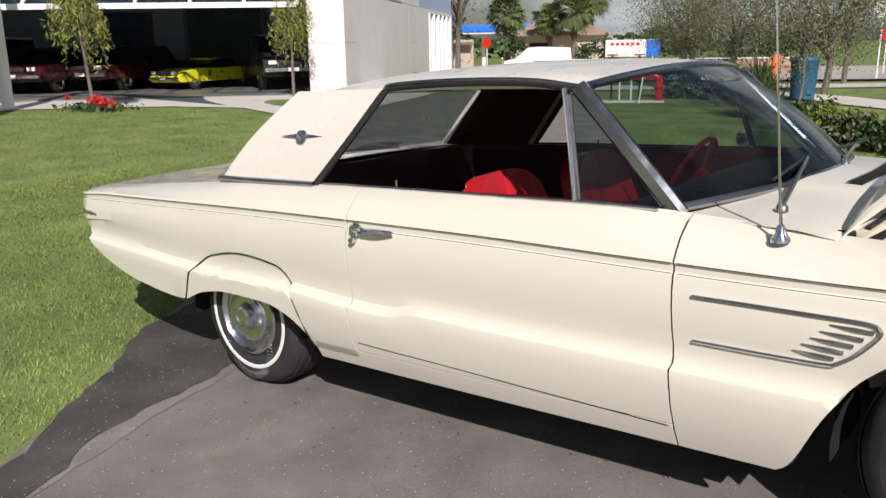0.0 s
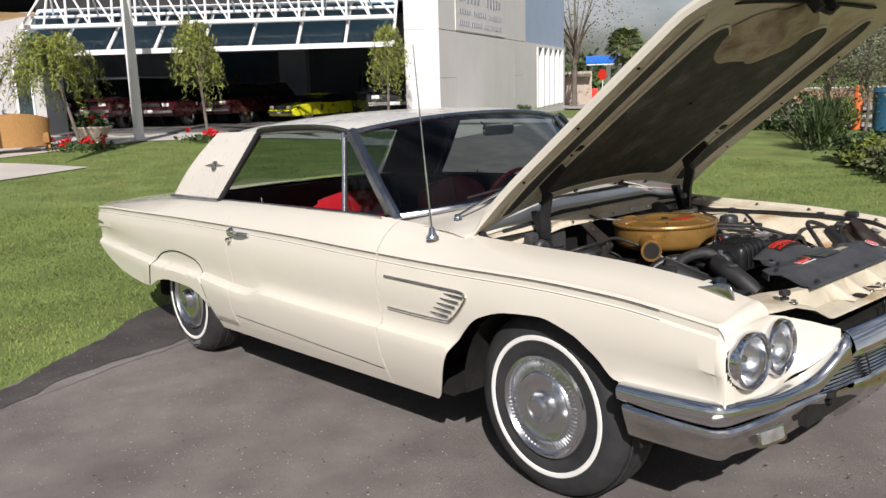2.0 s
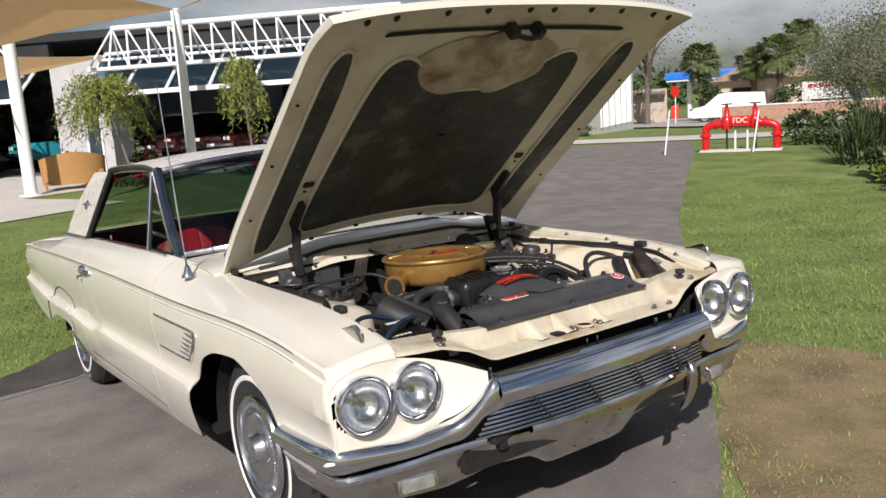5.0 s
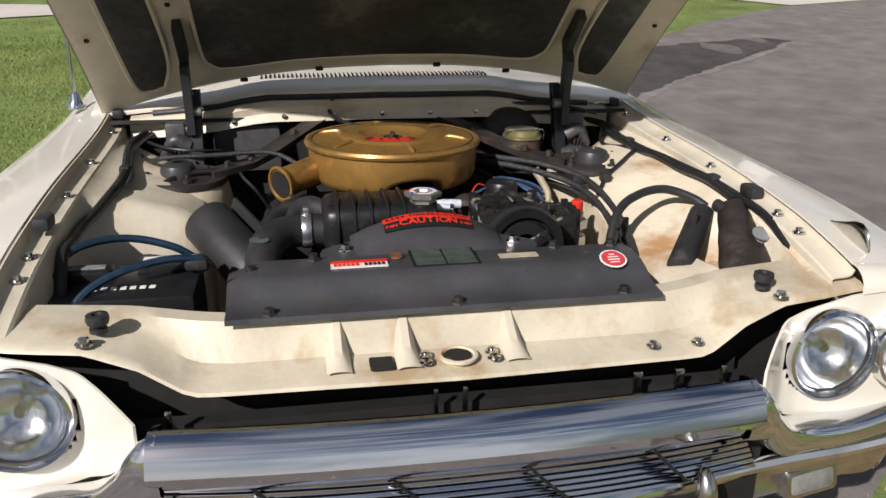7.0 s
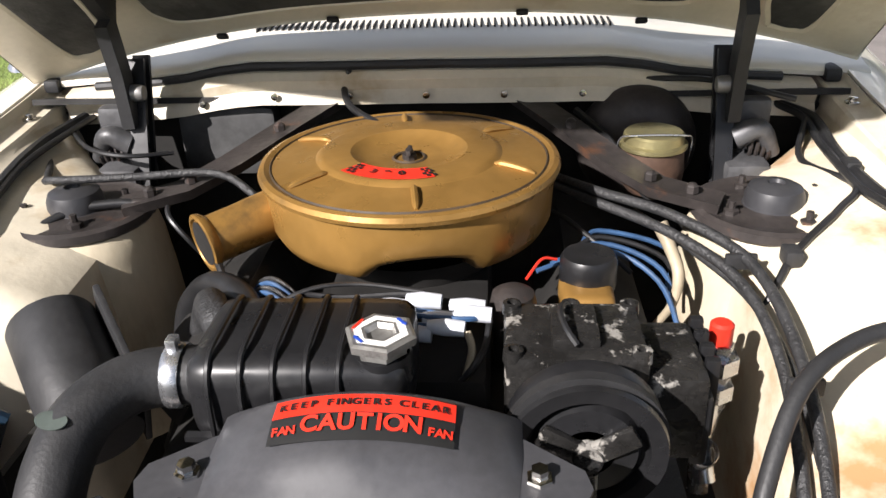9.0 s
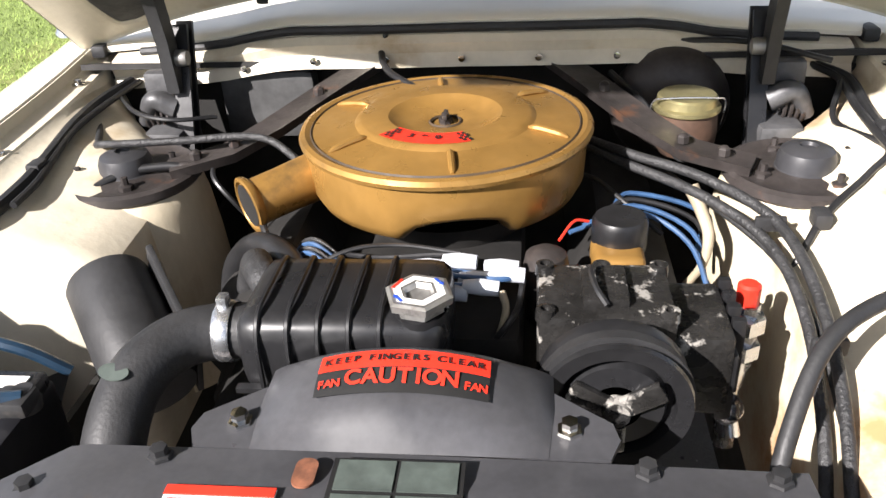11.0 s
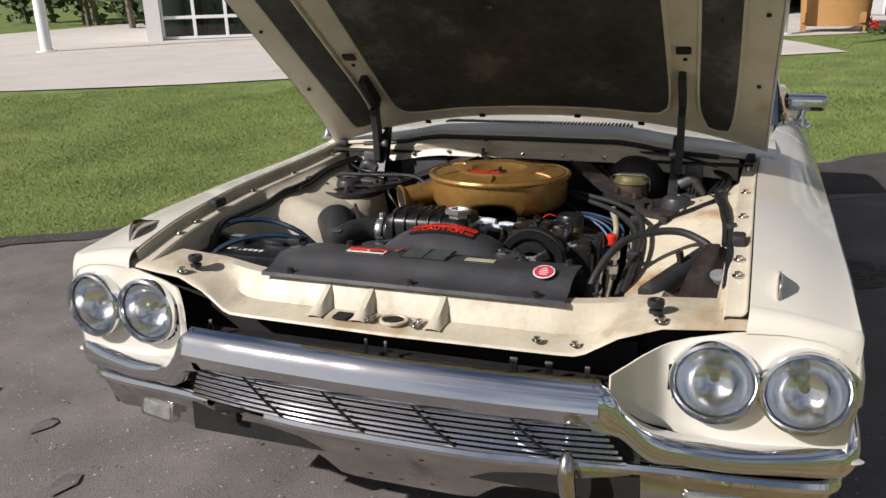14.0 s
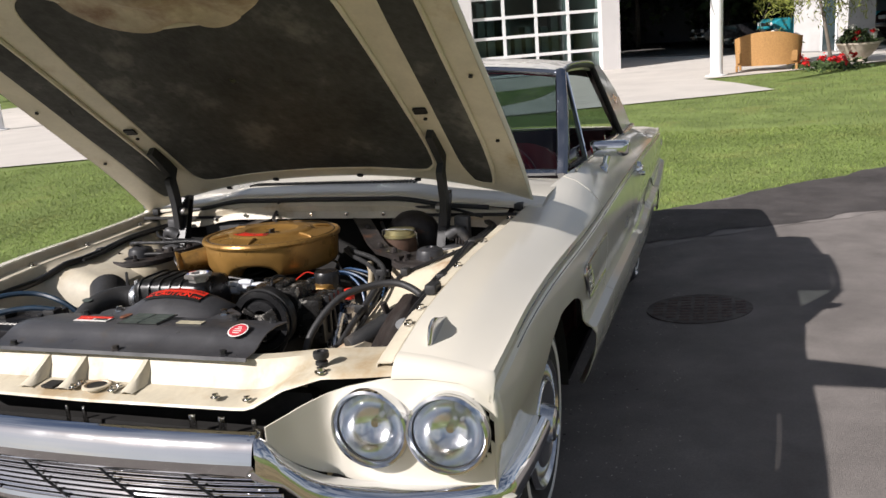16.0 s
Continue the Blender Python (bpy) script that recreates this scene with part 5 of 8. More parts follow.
# ---- radiator support and shroud ----
def sup_front(y):
    return float(np.interp(abs(y), [0, .40, .455, .54, .62, .70], [.799, .788, .774, .752, .742, .728]))


rows = []
for y in steps(-.71, .71, 72):
    a = abs(y)
    deep = float(np.interp(a, [0, .40, .47, .55, .7], [1, 1, .35, 0, 0]))
    f = sup_front(y)
    back = float(np.interp(a, [0, .34, .40, .50, .71], [.655, .655, .645, .615, .600]))
    zt = .752 if a < .36 else float(np.interp(a, [.36, .71], [.752, .768]))
    rows.append([(back, y, zt - .03), (back + .002, y, zt), (back + .035, y, zt - .001), (back + .050, y, zt - .003 - .030 * deep), (back + .068, y, zt - .004 - .052 * deep),
                 (f - .012, y, zt - .008 - .056 * deep), (f, y, zt - .014 - .054 * deep), (f + .003, y, zt - .019 - .054 * deep)])
SUPPORT = mat("stained_cream_panel", (.52, .465, .355), .45, var=.12, scale=9, fine=90, second=(.36, .27, .16), second_at=.52, second_soft=.16, second_scale=7, bump=.08, bump_scale=60)
sup = part("radiator_support", grid(rows), SUPPORT, car, "cream stamped radiator support panel", solid=.003, out=(0, 0, 1))
for y in (-.185, -.080, .090):
    rows = []
    for a in steps(0, 1, 8):
        x = .692 + .088 * a
        h = .697 + .048 * (1 - a) ** 1.2
        rows.append([(x, y - .019, .694), (x, y - .013, h - .35 * (h - .694)), (x, y - .006, h), (x, y + .006, h), (x, y + .013, h - .35 * (h - .694)), (x, y + .019, .694)])
    part("support_rib", grid(rows), INNER, sup)
m = Matrix.Translation((.757, -.002, .697))
part("latch_cup", lathe([(.031, .000), (.031, .004), (.026, .005), (.023, .002), (.020, -.02), (0, -.022)], 28, m), INNER_RUST, sup, "round latch cup")
part("latch_hole", lathe([(.021, .0035), (.010, .003), (0, .003)], 20, m), DARK, sup)
part("latch_slot", slab(rounded(.036, .036, .003), .6935, .6985, Matrix.Translation((.760, -.121, 0))), DARK, sup, "rectangular latch opening")
for x, y in ((.750, -.052), (.770, -.054), (.750, .053), (.772, .052), (.772, .312), (.773, .388)):
    part("support_bolt", lathe([(.011, 0), (.011, .002), (.0065, .003), (.0065, .008), (0, .009)], 10, Matrix.Translation((x, y, .697))), CHROME_WORN, sup)
for s in (-1, 1):
    st = part("hood_stop", lathe([(.013, 0), (.013, .006), (.006, .007), (.006, .012), (.015, .013), (.017, .019), (.016, .027), (.008, .028), (.007, .024), (0, .024)], 20, Matrix.Translation((.708, s * .531, .757))), RUBBER, sup, "black rubber hood stop")
    part("stop_bolt", lathe([(.013, 0), (.013, .003), (.008, .004), (.008, .011), (0, .012)], 10, Matrix.Translation((.742, s * .545, .752))), CHROME_WORN, sup)
bm = bmesh.new()
box(bm, .69, 0, .52, .03, 1.0, .34)
part("radiator_core", bm, DARK, car, "dark radiator core")
for y, w in ((-.045, .008), (.0, .008), (.275, .016), (.345, .016), (-.43, .010), (.42, .010)):
    bm = bmesh.new()
    box(bm, .806, y, .635, .006, w, .07, .002)
    box(bm, .812, y, .602, .03, w * 1.3, .006, .002)
    part("hood_lock_bracket", bm, CHROME_WORN if w < .05 else BLACK_MATT, car, "bracket behind the bumper bar")
for s in (-1, 1):
    rows = [[(x, s * y, z) for x, z in ((.58, .72), (.665, .72), (.675, .60), (.66, .50))] for y in (.47, .56, .70)]
    part("nose_filler", grid(rows), DARK, car, solid=.004)

SHROUD = mat("black_shroud_paint", (.050, .050, .054), .36, var=.25, scale=7, fine=130, rough_var=.1, second=(.055, .048, .042), second_at=.64, second_scale=10)
rows = []
for y in steps(-.352, .352, 45):
    a = abs(y) / .352
    cut = .05 * max(0, (-y - .30) / .05)
    b0 = .513 + .02 * max(0, y) + cut
    q = smooth_step((1 - a) / .13)
    rows.append([(b0, y, .762), (b0 + .002, y, .784), (b0 + .03, y, .787), (b0 + .05, y, .789 + .003 * q), (.612, y, .786 + .008 * q), (.624, y, .782 + .0115 * q), (.636, y, .778 + .0105 * q), (.647, y, .773 + .007 * q), (.657, y, .768 + .003 * q), (.672, y, .763), (.690, y, .761), (.706, y, .760), (.709, y, .752)])
sh = part("radiator_shroud", grid(rows), SHROUD, car, "black painted radiator cover", solid=.003, out=(0, 0, 1))
hump_h = curve([(.400, .028), (.408, .039), (.424, .044), (.445, .0425), (.465, .037), (.485, .027), (.502, .012), (.514, 0)])


def hump_at(y, x, up=.0):
    w = .142 - .10 * max(0, x - .45)
    return Vector((x, y, .783 + hump_h(x) * max(0, 1 - (y / w) ** 2) ** .80 + up))


part("fan_hump", grid([[hump_at(v * (.142 - .10 * max(0, x - .45)), x) for v in steps(-1, 1, 41)] for x in steps(.400, .514, 16)]), SHROUD, sh, "humped black fan guard", solid=.003, out=(0, 0, 1))
for s in (-1, 1):
    bm = slab([(.418, s * .120), (.425, s * .142), (.466, s * .195), (.488, s * .200), (.512, s * .190), (.514, s * .115)], .777, .7825)
    part("shroud_ear", bm, SHROUD, sh)
    part("ear_bolt", lathe([(.013, 0), (.012, .003), (.008, .004), (.008, .012), (0, .013)], 6, Matrix.Translation((.477, s * .155, .7825))), CHROME_WORN, sh)
for x, y in ((.694, .29), (.696, .01), (.694, -.285), (.535, .325), (.575, -.315), (.530, -.212), (.530, .218)):
    part("shroud_bolt", lathe([(.012, 0), (.011, .003), (.008, .004), (.008, .011), (0, .012)], 6, Matrix.Translation((x, y, .760 if x > .6 else .787))), RUSTY_BLACK if y == .01 else BLACK_MATT, sh)
RED_INK = mat("red_decal", (.62, .03, .015), .45, var=.08, scale=20)
BLACK_INK = mat("black_ink", (.012, .012, .012), .5)
WHITE_INK = mat("white_decal", (.72, .70, .66), .5, var=.1, scale=30)
def face_up(p, tilt=0, turn=0, roll=0):
    """Lettering that reads from the car's nose, lying on a surface."""
    return Matrix.Translation(p) @ Matrix.Rotation(radians(roll), 4, "X") @ Matrix.Rotation(radians(90 + turn), 4, "Z") @ Matrix.Rotation(radians(tilt), 4, "X")
rows = [[hump_at(y, x, .0045) for y in steps(-.082, .082, 21)] for x in (.4245, .4350, .4475)]
part("caution_label", grid(rows), RED_INK, sh, "orange-red caution label")
rows = [[hump_at(y, x, .0040) for y in steps(-.082, .082, 21)] for x in (.4470, .46, .474)]
part("caution_band", grid(rows), BLACK_INK, sh, "black band of the caution label")
def arc_words(words, y0, y1, x, size, up, material, name, parent):
    wide = [.55 if ch in "I " else 1.0 for ch in words]
    for i, ch in enumerate(words):
        if ch == " ":
            continue
        y = y0 + (y1 - y0) * (sum(wide[:i]) + wide[i] / 2) / sum(wide)
        slope = math.degrees(math.atan2(hump_at(y + .004, x).z - hump_at(y - .004, x).z, .008))
        part(name, text_bm(ch, size, bold=size * .03, m=face_up(hump_at(y, x, up), math.degrees(math.atan2(hump_at(y, x - .004).z - hump_at(y, x + .004).z, .008)), 0, slope)), material, parent)
arc_words("CAUTION", -.054, .054, .459, .023, .0055, RED_INK, "caution_letter", sh)
arc_words("FAN", -.080, -.058, .463, .012, .0055, RED_INK, "fan_letter", sh)
arc_words("FAN", .058, .080, .463, .012, .0055, RED_INK, "fan_letter", sh)
arc_words("KEEP FINGERS CLEAR", -.078, .078, .4365, .0115, .0060, BLACK_INK, "warning_letter", sh)
def label_plate(x, y, w, d, z, material, name, label):
    return part(name, slab([(x - d / 2, y - w / 2), (x + d / 2, y - w / 2), (x + d / 2, y + w / 2), (x - d / 2, y + w / 2)], z, z + .0015), material, sh, label)
label_plate(.588, -.138, .095, .030, .7945, WHITE_INK, "red_white_label", "red and white label with unreadable print")
label_plate(.578, -.138, .095, .010, .7962, RED_INK, "label_band", "")
for i in range(12):
    if i != 6:
        label_plate(.592, -.178 + .0073 * i, .005, .009, .7962, RED_INK if i < 6 else BLACK_INK, "print_bar", "")
GREEN_GREY = mat("faded_green_label", (.055, .068, .060), .6, var=.25, scale=30)
label_plate(.574, .008, .114, .080, .7945, BLACK_INK, "data_label", "dark data label with faint print")
for cy in (-.019, .035):
    for cx in (.5545, .5935):
        label_plate(cx, cy, .050, .034, .7962, GREEN_GREY, "data_field", "")
label_plate(.586, .137, .068, .020, .7945, mat("yellowed_label", (.42, .38, .27), .6, var=.15, scale=40), "small_label", "small yellowed label")
RUST = mat("flaking_rust", (.16, .06, .03), .8, var=.4, scale=60)
part("rust_patch", slab(rounded(.034, .020, .009), .7935, .7956, Matrix.Translation((.552, -.072, 0))), RUST, sh)
tilt = Matrix.Translation((.632, .292, .7955)) @ Matrix.Rotation(radians(19), 4, "Y")
part("round_sticker", lathe([(.0235, 0), (.0235, .001), (0, .0012)], 28, tilt), WHITE_INK, sh, "round red and white sticker")
part("sticker_field", lathe([(.0205, .0), (.0205, .0018), (0, .002)], 28, tilt), mat("pinkish_red_print", (.52, .045, .06), .5, var=.15, scale=200), sh)
for i, w in enumerate((.010, .018, .021, .016)):
    part("sticker_print", slab([(-.001, -w / 2), (.001, -w / 2), (.001, w / 2), (-.001, w / 2)], .0018, .0026, tilt @ Matrix.Translation((-.010 + .0068 * i, 0, 0))), WHITE_INK, sh)

# ---- engine and what hangs on it ----
GOLD = mat("gold_engine_paint", (.315, .175, .048), .34, .45, var=.16, scale=7, fine=50, second=(.085, .055, .026), second_at=.60, second_soft=.16, second_scale=8, rough_var=.14, bump=.04, bump_scale=40)
GRIME = mat("dark_grime", (.045, .030, .017), .6, var=.5, scale=18, fine=80)
GOLD_DULL = mat("dull_gold_paint", (.33, .18, .05), .5, .2, var=.2, scale=14, second=(.07, .045, .025), second_at=.6, second_scale=12)
GREY_HOSE = mat("grey_hose", (.030, .030, .031), .45, var=.35, scale=60, fine=260, bump=.4, bump_scale=220)
BLUE_WIRE = mat("blue_wire", (.035, .080, .17), .45, var=.2, scale=30)
BOOT = mat("pale_rubber_boot", (.50, .52, .56), .5, var=.1, scale=30)
ALU = mat("dull_aluminium", (.42, .41, .39), .4, .8, var=.2, scale=30, fine=120, second=(.03, .03, .03), second_at=.58, second_scale=18)
CHIPPED = mat("chipped_black_casting", (.024, .023, .022), .26, .2, var=.4, scale=22, fine=140, second=(.30, .285, .26), second_at=.575, second_soft=.05, second_scale=30, bump=.2)
ZINC = mat("zinc_fitting", (.55, .56, .58), .25, .9, var=.1, scale=30)
TAN = mat("dirty_cream_bits", (.32, .27, .19), .5, var=.2, scale=25)

bm = bmesh.new()
box(bm, .02, 0, .52, .74, .52, .32, .03)
box(bm, .05, 0, .70, .46, .22, .08, .02)
engine = part("engine_block", bm, DARK, car, "dark engine block")
for s in (-1, 1):
    bm = bmesh.new()
    box(bm, -.02, s * .245, .685, .50, .13, .09, .02, turn=Matrix.Rotation(radians(-s * 30), 4, "X"))
    part("valve_cover", bm, DARK, engine, "dark valve cover")
    bm = bmesh.new()
    for k in range(4):
        tube([(.18 - .12 * k, s * .18, .70), (.19 - .12 * k, s * .26, .66), (.19 - .12 * k, s * .31, .56)], .016, 8, bm=bm)
    part("manifold", bm, DARK, engine)

AC = Matrix.Translation((-.045, -.004, 0))
cleaner = part("air_cleaner", lathe([(.150, .772), (.185, .775), (.205, .784), (.214, .80), (.217, .845), (.216, .864)], 96, AC), GOLD, car, "gold air cleaner housing")
for v in cleaner.data.vertices:
    t = math.atan2(v.co.y + .004, v.co.x + .045) - .18
    if v.co.z < .84:
        v.co.z += (.84 - v.co.z) * .50 * max(0, 1 - (t / .40) ** 2) ** .5 if abs(t) < .40 else 0
part("cleaner_lid", lathe([(.217, .862), (.225, .864), (.227, .870), (.224, .876), (.217, .878), (.209, .875), (.200, .876), (.150, .881), (.140, .8825), (.134, .8865), (.128, .8885), (.088, .888), (.080, .884), (.070, .879), (.050, .876), (.030, .875), (.020, .872), (0, .872)], 72, AC), GOLD, cleaner, "round gold lid with pressed rings", angle=25)
for k in range(6):
    a = radians(k * 60 + 8)
    c, s_ = math.cos(a), math.sin(a)
    part("lid_rib", tube([AC @ Vector((r * c, r * s_, z)) for r, z in ((.138, .8825), (.148, .8835), (.165, .8825), (.188, .879), (.200, .876))], [.0025, .0050, .0050, .0050, .0025], 8), GOLD, cleaner)
for r, z, w in ((.2075, .8762, .0022), (.024, .8755, .003)):
    part("grime_ring", lathe([(r - w, z - .001), (r, z + .0012), (r + w, z - .001)], 72, AC), GRIME, cleaner)
bm = lathe([(.011, .872), (.011, .880), (.006, .881), (.006, .887), (0, .888)], 8, AC)
box(bm, -.045, -.004, .884, .030, .007, .008, .002)
part("wing_nut", bm, RUSTY_BLACK, cleaner, "wing nut")
rows = [[AC @ Vector((r * math.cos(radians(a)), r * math.sin(radians(a)), .8894)) for r in (.088, .098, .108, .118, .128)] for a in steps(-44, 22, 23)]
part("engine_size_decal", grid(rows), RED_INK, cleaner, "red decal with the number 390")
for a, ch in ((-22, "3"), (-11, "9"), (0, "0")):
    p = AC @ Vector((.108 * math.cos(radians(a)), .108 * math.sin(radians(a)), .8912))
    part("decal_digit", text_bm(ch, .019, face_up(p, 0, a), .0006), BLACK_INK, cleaner)
for k in range(16):
    a, r = (-42.5 if k < 8 else 15) + 3 * (k % 4) / 2 * 1.4, .094 + .008 * (k % 8 // 4 * 2 + k % 2)
    q = [AC @ Vector((rr * math.cos(radians(b)), rr * math.sin(radians(b)), .8905)) for rr, b in ((r, a), (r + .007, a), (r + .007, a + 2.6), (r, a + 2.6))]
    bm = bmesh.new()
    bm.faces.new([bm.verts.new(v) for v in q])
    part("checker", bm, BLACK_INK, cleaner)
snk = tube([(-.06, -.13, .818), (.0, -.20, .812), (.045, -.25, .806), (.082, -.292, .800)], [.040, .036, .034, .034], 24)
part("snorkel", snk, GOLD, cleaner, "gold intake snorkel")
m = Matrix.Translation((.082, -.292, .800)) @ (Vector((.037, -.042, -.006)).to_track_quat("Z", "Y").to_matrix().to_4x4())
part("snorkel_lip", lathe([(.034, -.012), (.041, -.004), (.042, .003), (.036, .004), (.033, -.002), (.030, -.004)], 28, m), GOLD, cleaner)
part("snorkel_mouth", lathe([(.0315, .003), (.01, .0035), (0, .0035)], 24, m), DARK, cleaner)
cleaner.scale, cleaner.location = (.925, .925, 1.0), (-.012, 0, .004)
bm = lathe([(.12, .74), (.13, .772)], 32, AC)
part("carburettor", bm, DARK, car)

# surge tank with ribs, cap and hose
bm = bmesh.new()
box(bm, .345, -.072, .785, .145, .222, .096, .026, seg=3)
tank = part("surge_tank", bm, BLACK, car, "black ribbed radiator surge tank")
for i in range(5):
    y = -.155 + .032 * i
    part("tank_rib", tube([(.424, y, .755), (.420, y, .812), (.400, y, .836), (.345, y, .839), (.290, y, .836), (.272, y, .812)], .0030, 6), BLACK, tank)
part("tank_seam", sweep([(.421, y, .752) for y in steps(-.185, .04, 9)], [(-.004, -.003), (.006, -.003), (.006, .003), (-.004, .003)]), BLACK, tank)
capm = Matrix.Translation((.385, .012, .832))
tank.location = (-.030, -.006, 0)
cap = part("radiator_cap", lathe([(.026, 0), (.026, .010), (.036, .012), (.037, .020), (.033, .022), (.017, .022), (.014, .017), (0, .017)], 6, capm @ Matrix.Rotation(.3, 4, "Z")), ALU, tank, "six-sided metal radiator cap", angle=20)
part("cap_face", lathe([(.029, .0224), (.020, .0227)], 6, capm @ Matrix.Rotation(.3, 4, "Z")), WHITE_INK, cap)
for a in (40, 220):
    part("cap_arrow", slab([(-.007, -.0015), (.004, -.0015), (.004, -.003), (.008, 0), (.004, .003), (.004, .0015), (-.007, .0015)], .0228, .0236, capm @ Matrix.Rotation(radians(a), 4, "Z") @ Matrix.Translation((0, .025, 0))), mat("blue_ink", (.02, .06, .35), .5), cap)
part("cap_print", slab([(-.009, -.0014), (.009, -.0014), (.009, .0014), (-.009, .0014)], .0228, .0236, capm @ Matrix.Rotation(radians(-25), 4, "Z") @ Matrix.Translation((0, -.026, 0))), RED_INK, cap)
part("filler_neck", lathe([(.03, -.03), (.028, 0)], 24, capm), BLACK, tank)
hose = part("upper_radiator_hose", tube([(.316, -.180, .772), (.320, -.228, .774), (.342, -.268, .776), (.388, -.296, .769), (.440, -.304, .745), (.50, -.300, .70)], .032, 20), RUBBER, car, "thick black radiator hose")
part("hose_clamp", lathe([(.034, -.010), (.0355, -.008), (.0355, .008), (.034, .010)], 24, axis_y(.319, -.220, .774, -1)), ZINC, hose, "metal hose clamp")
bm = bmesh.new()
box(bm, .319, -.220, .815, .016, .012, .014, .003)
part("clamp_screw", bm, ZINC, hose)
bm = slab([(.019 * math.cos(a), .011 * math.sin(a)) for a in steps(0, 6.0, 22)], 0, .001, Matrix.Translation((.418, -.308, .7905)) @ Matrix.Rotation(radians(70), 4, "Z") @ Matrix.Rotation(radians(12), 4, "X"))
part("hose_print", bm, GREEN_GREY, hose)
# black canister beside it
a, b = Vector((.205, -.422, .768)), Vector((.330, -.322, .690))
cm = Matrix.Translation(b) @ (a - b).to_track_quat("Z", "Y").to_matrix().to_4x4()
can = part("black_canister", lathe([(.0, 0), (.050, 0), (.052, .006), (.052, .172), (.049, .178), (.042, .180), (.038, .174), (0, .172)], 32, cm), BLACK_MATT, car, "satin black metal canister")
bm = bmesh.new()
box(bm, 0, 0, 0, .008, .10, .17, .002, turn=cm @ Matrix.Translation((-.056, 0, .09)))
part("canister_bracket", bm, BLACK_MATT, can)

# battery
bm = bmesh.new()
box(bm, .455, -.545, .655, .175, .26, .17, .008)
bat = part("battery", bm, mat("black_battery_case", (.012, .012, .014), .35, var=.2, scale=20), car, "black car battery")
bm = bmesh.new()
box(bm, .535, -.50, .62, .02, .20, .07, .003)
part("battery_label", bm, mat("blue_label", (.01, .05, .22), .4, var=.2, scale=30), bat, "blue label")
for x, y, w in ((.40, -.47, .115), (.43, -.615, .10)):
    bm = bmesh.new()
    box(bm, x, y, .748, .045, w, .020, .005)
    c = part("vent_cap", bm, BLACK, bat, "long black vent cap")
    bm = bmesh.new()
    box(bm, x, y, .7595, .018, w * .8, .002)
    part("cap_label", bm, WHITE_INK if y > -.5 else mat("faded_cap_print", (.20, .21, .21), .5, var=.3, scale=60), c)
for i in range(7):
    bm = bmesh.new()
    box(bm, .492, -.585 + .016 * i, .7405, .012, .010, .0015)
    part("battery_print", bm, WHITE_INK, bat)
bm = lathe([(.014, .74), (.016, .752), (.011, .768), (0, .768)], 14, Matrix.Translation((.44, -.675, 0)))
box(bm, .46, -.665, .760, .055, .030, .020, .006)
part("battery_terminal", bm, mat("brass", (.45, .33, .12), .4, .8, var=.2, scale=30), bat, "brass battery terminal")
bm = lathe([(.014, .74), (.016, .752), (.011, .768), (0, .768)], 14, Matrix.Translation((.42, -.415, 0)))
box(bm, .43, -.42, .758, .035, .040, .020, .006)
part("battery_terminal", bm, BLACK_MATT, bat)
for pts in ([(.45, -.66, .770), (.40, -.62, .79), (.35, -.55, .785), (.34, -.47, .76), (.33, -.42, .72)], [(.43, -.41, .765), (.455, -.47, .775), (.495, -.545, .768), (.53, -.60, .74), (.56, -.62, .69)]):
    part("battery_cable", tube(pts, .0075, 8), mat("blue_black_cable", (.012, .03, .055), .4, var=.2, scale=30), bat, "dark blue cable")

# compressor, pulley and fittings
bm = bmesh.new()
box(bm, .272, .200, .755, .115, .148, .10, .010)
comp = part("air_compressor", bm, CHIPPED, car, "compressor with chipped black paint over bare metal")
bm = bmesh.new()
box(bm, .272, .300, .728, .115, .072, .105, .010)
part("crankcase", bm, CHIPPED, comp)
bm = bmesh.new()
box(bm, .272, .20, .808, .075, .050, .014, .005)
part("valve_plate", bm, CHIPPED, comp)
for x, y in ((.225, .135), (.318, .135), (.225, .265), (.318, .265), (.225, .20)):
    part("boss", lathe([(.0115, .796), (.0105, .809), (.006, .810), (.006, .804), (0, .804)], 12, Matrix.Translation((x, y, 0))), CHIPPED, comp)
part("spring_clip", tube([(.315, .20, .812), (.30, .190, .822), (.27, .185, .826), (.245, .192, .82), (.24, .20, .808)], .0035, 6), CABLE, comp)
bm = bmesh.new()
for i in range(4):
    box(bm, .215 + .027 * i, .343, .735, .012, .016, .10, .004)
box(bm, .26, .332, .71, .13, .02, .09, .006)
part("cylinder_head", bm, BLACK, comp, "black cylinder head")
px = axis_x(.335, .205, .742) @ Matrix.Diagonal((.9, .9, 1, 1))
pul = part("pulley", lathe([(.030, .062), (.055, .060), (.060, .050), (.066, .050), (.068, .064), (.086, .066), (.088, .060), (.078, .046), (.088, .032), (.088, .018), (.060, .010), (.02, .0)], 48, px), BLACK, comp, "black belt pulley")
bm = bmesh.new()
for k in range(3):
    box(bm, 0, 0, 0, .075, .026, .010, .004, turn=px @ Matrix.Rotation(k * 2.094, 4, "Z") @ Matrix.Translation((.022, 0, .066)))
lathe([(.018, .06), (.016, .076), (0, .077)], 12, px, bm=bm)
part("clutch_plate", bm, CHIPPED, pul)
belt = [px @ Vector((.084 * math.cos(t), .084 * math.sin(t), .046)) for t in steps(-2.0, 2.0, 20)]
belt = [Vector((.381, -.02, .62)), Vector((.381, .09, .70))] + [Vector((.381, .205 + .077 * math.sin(t), .742 + .077 * math.cos(t))) for t in steps(-1.0, 2.0, 16)] + [Vector((.381, .20, .58))]
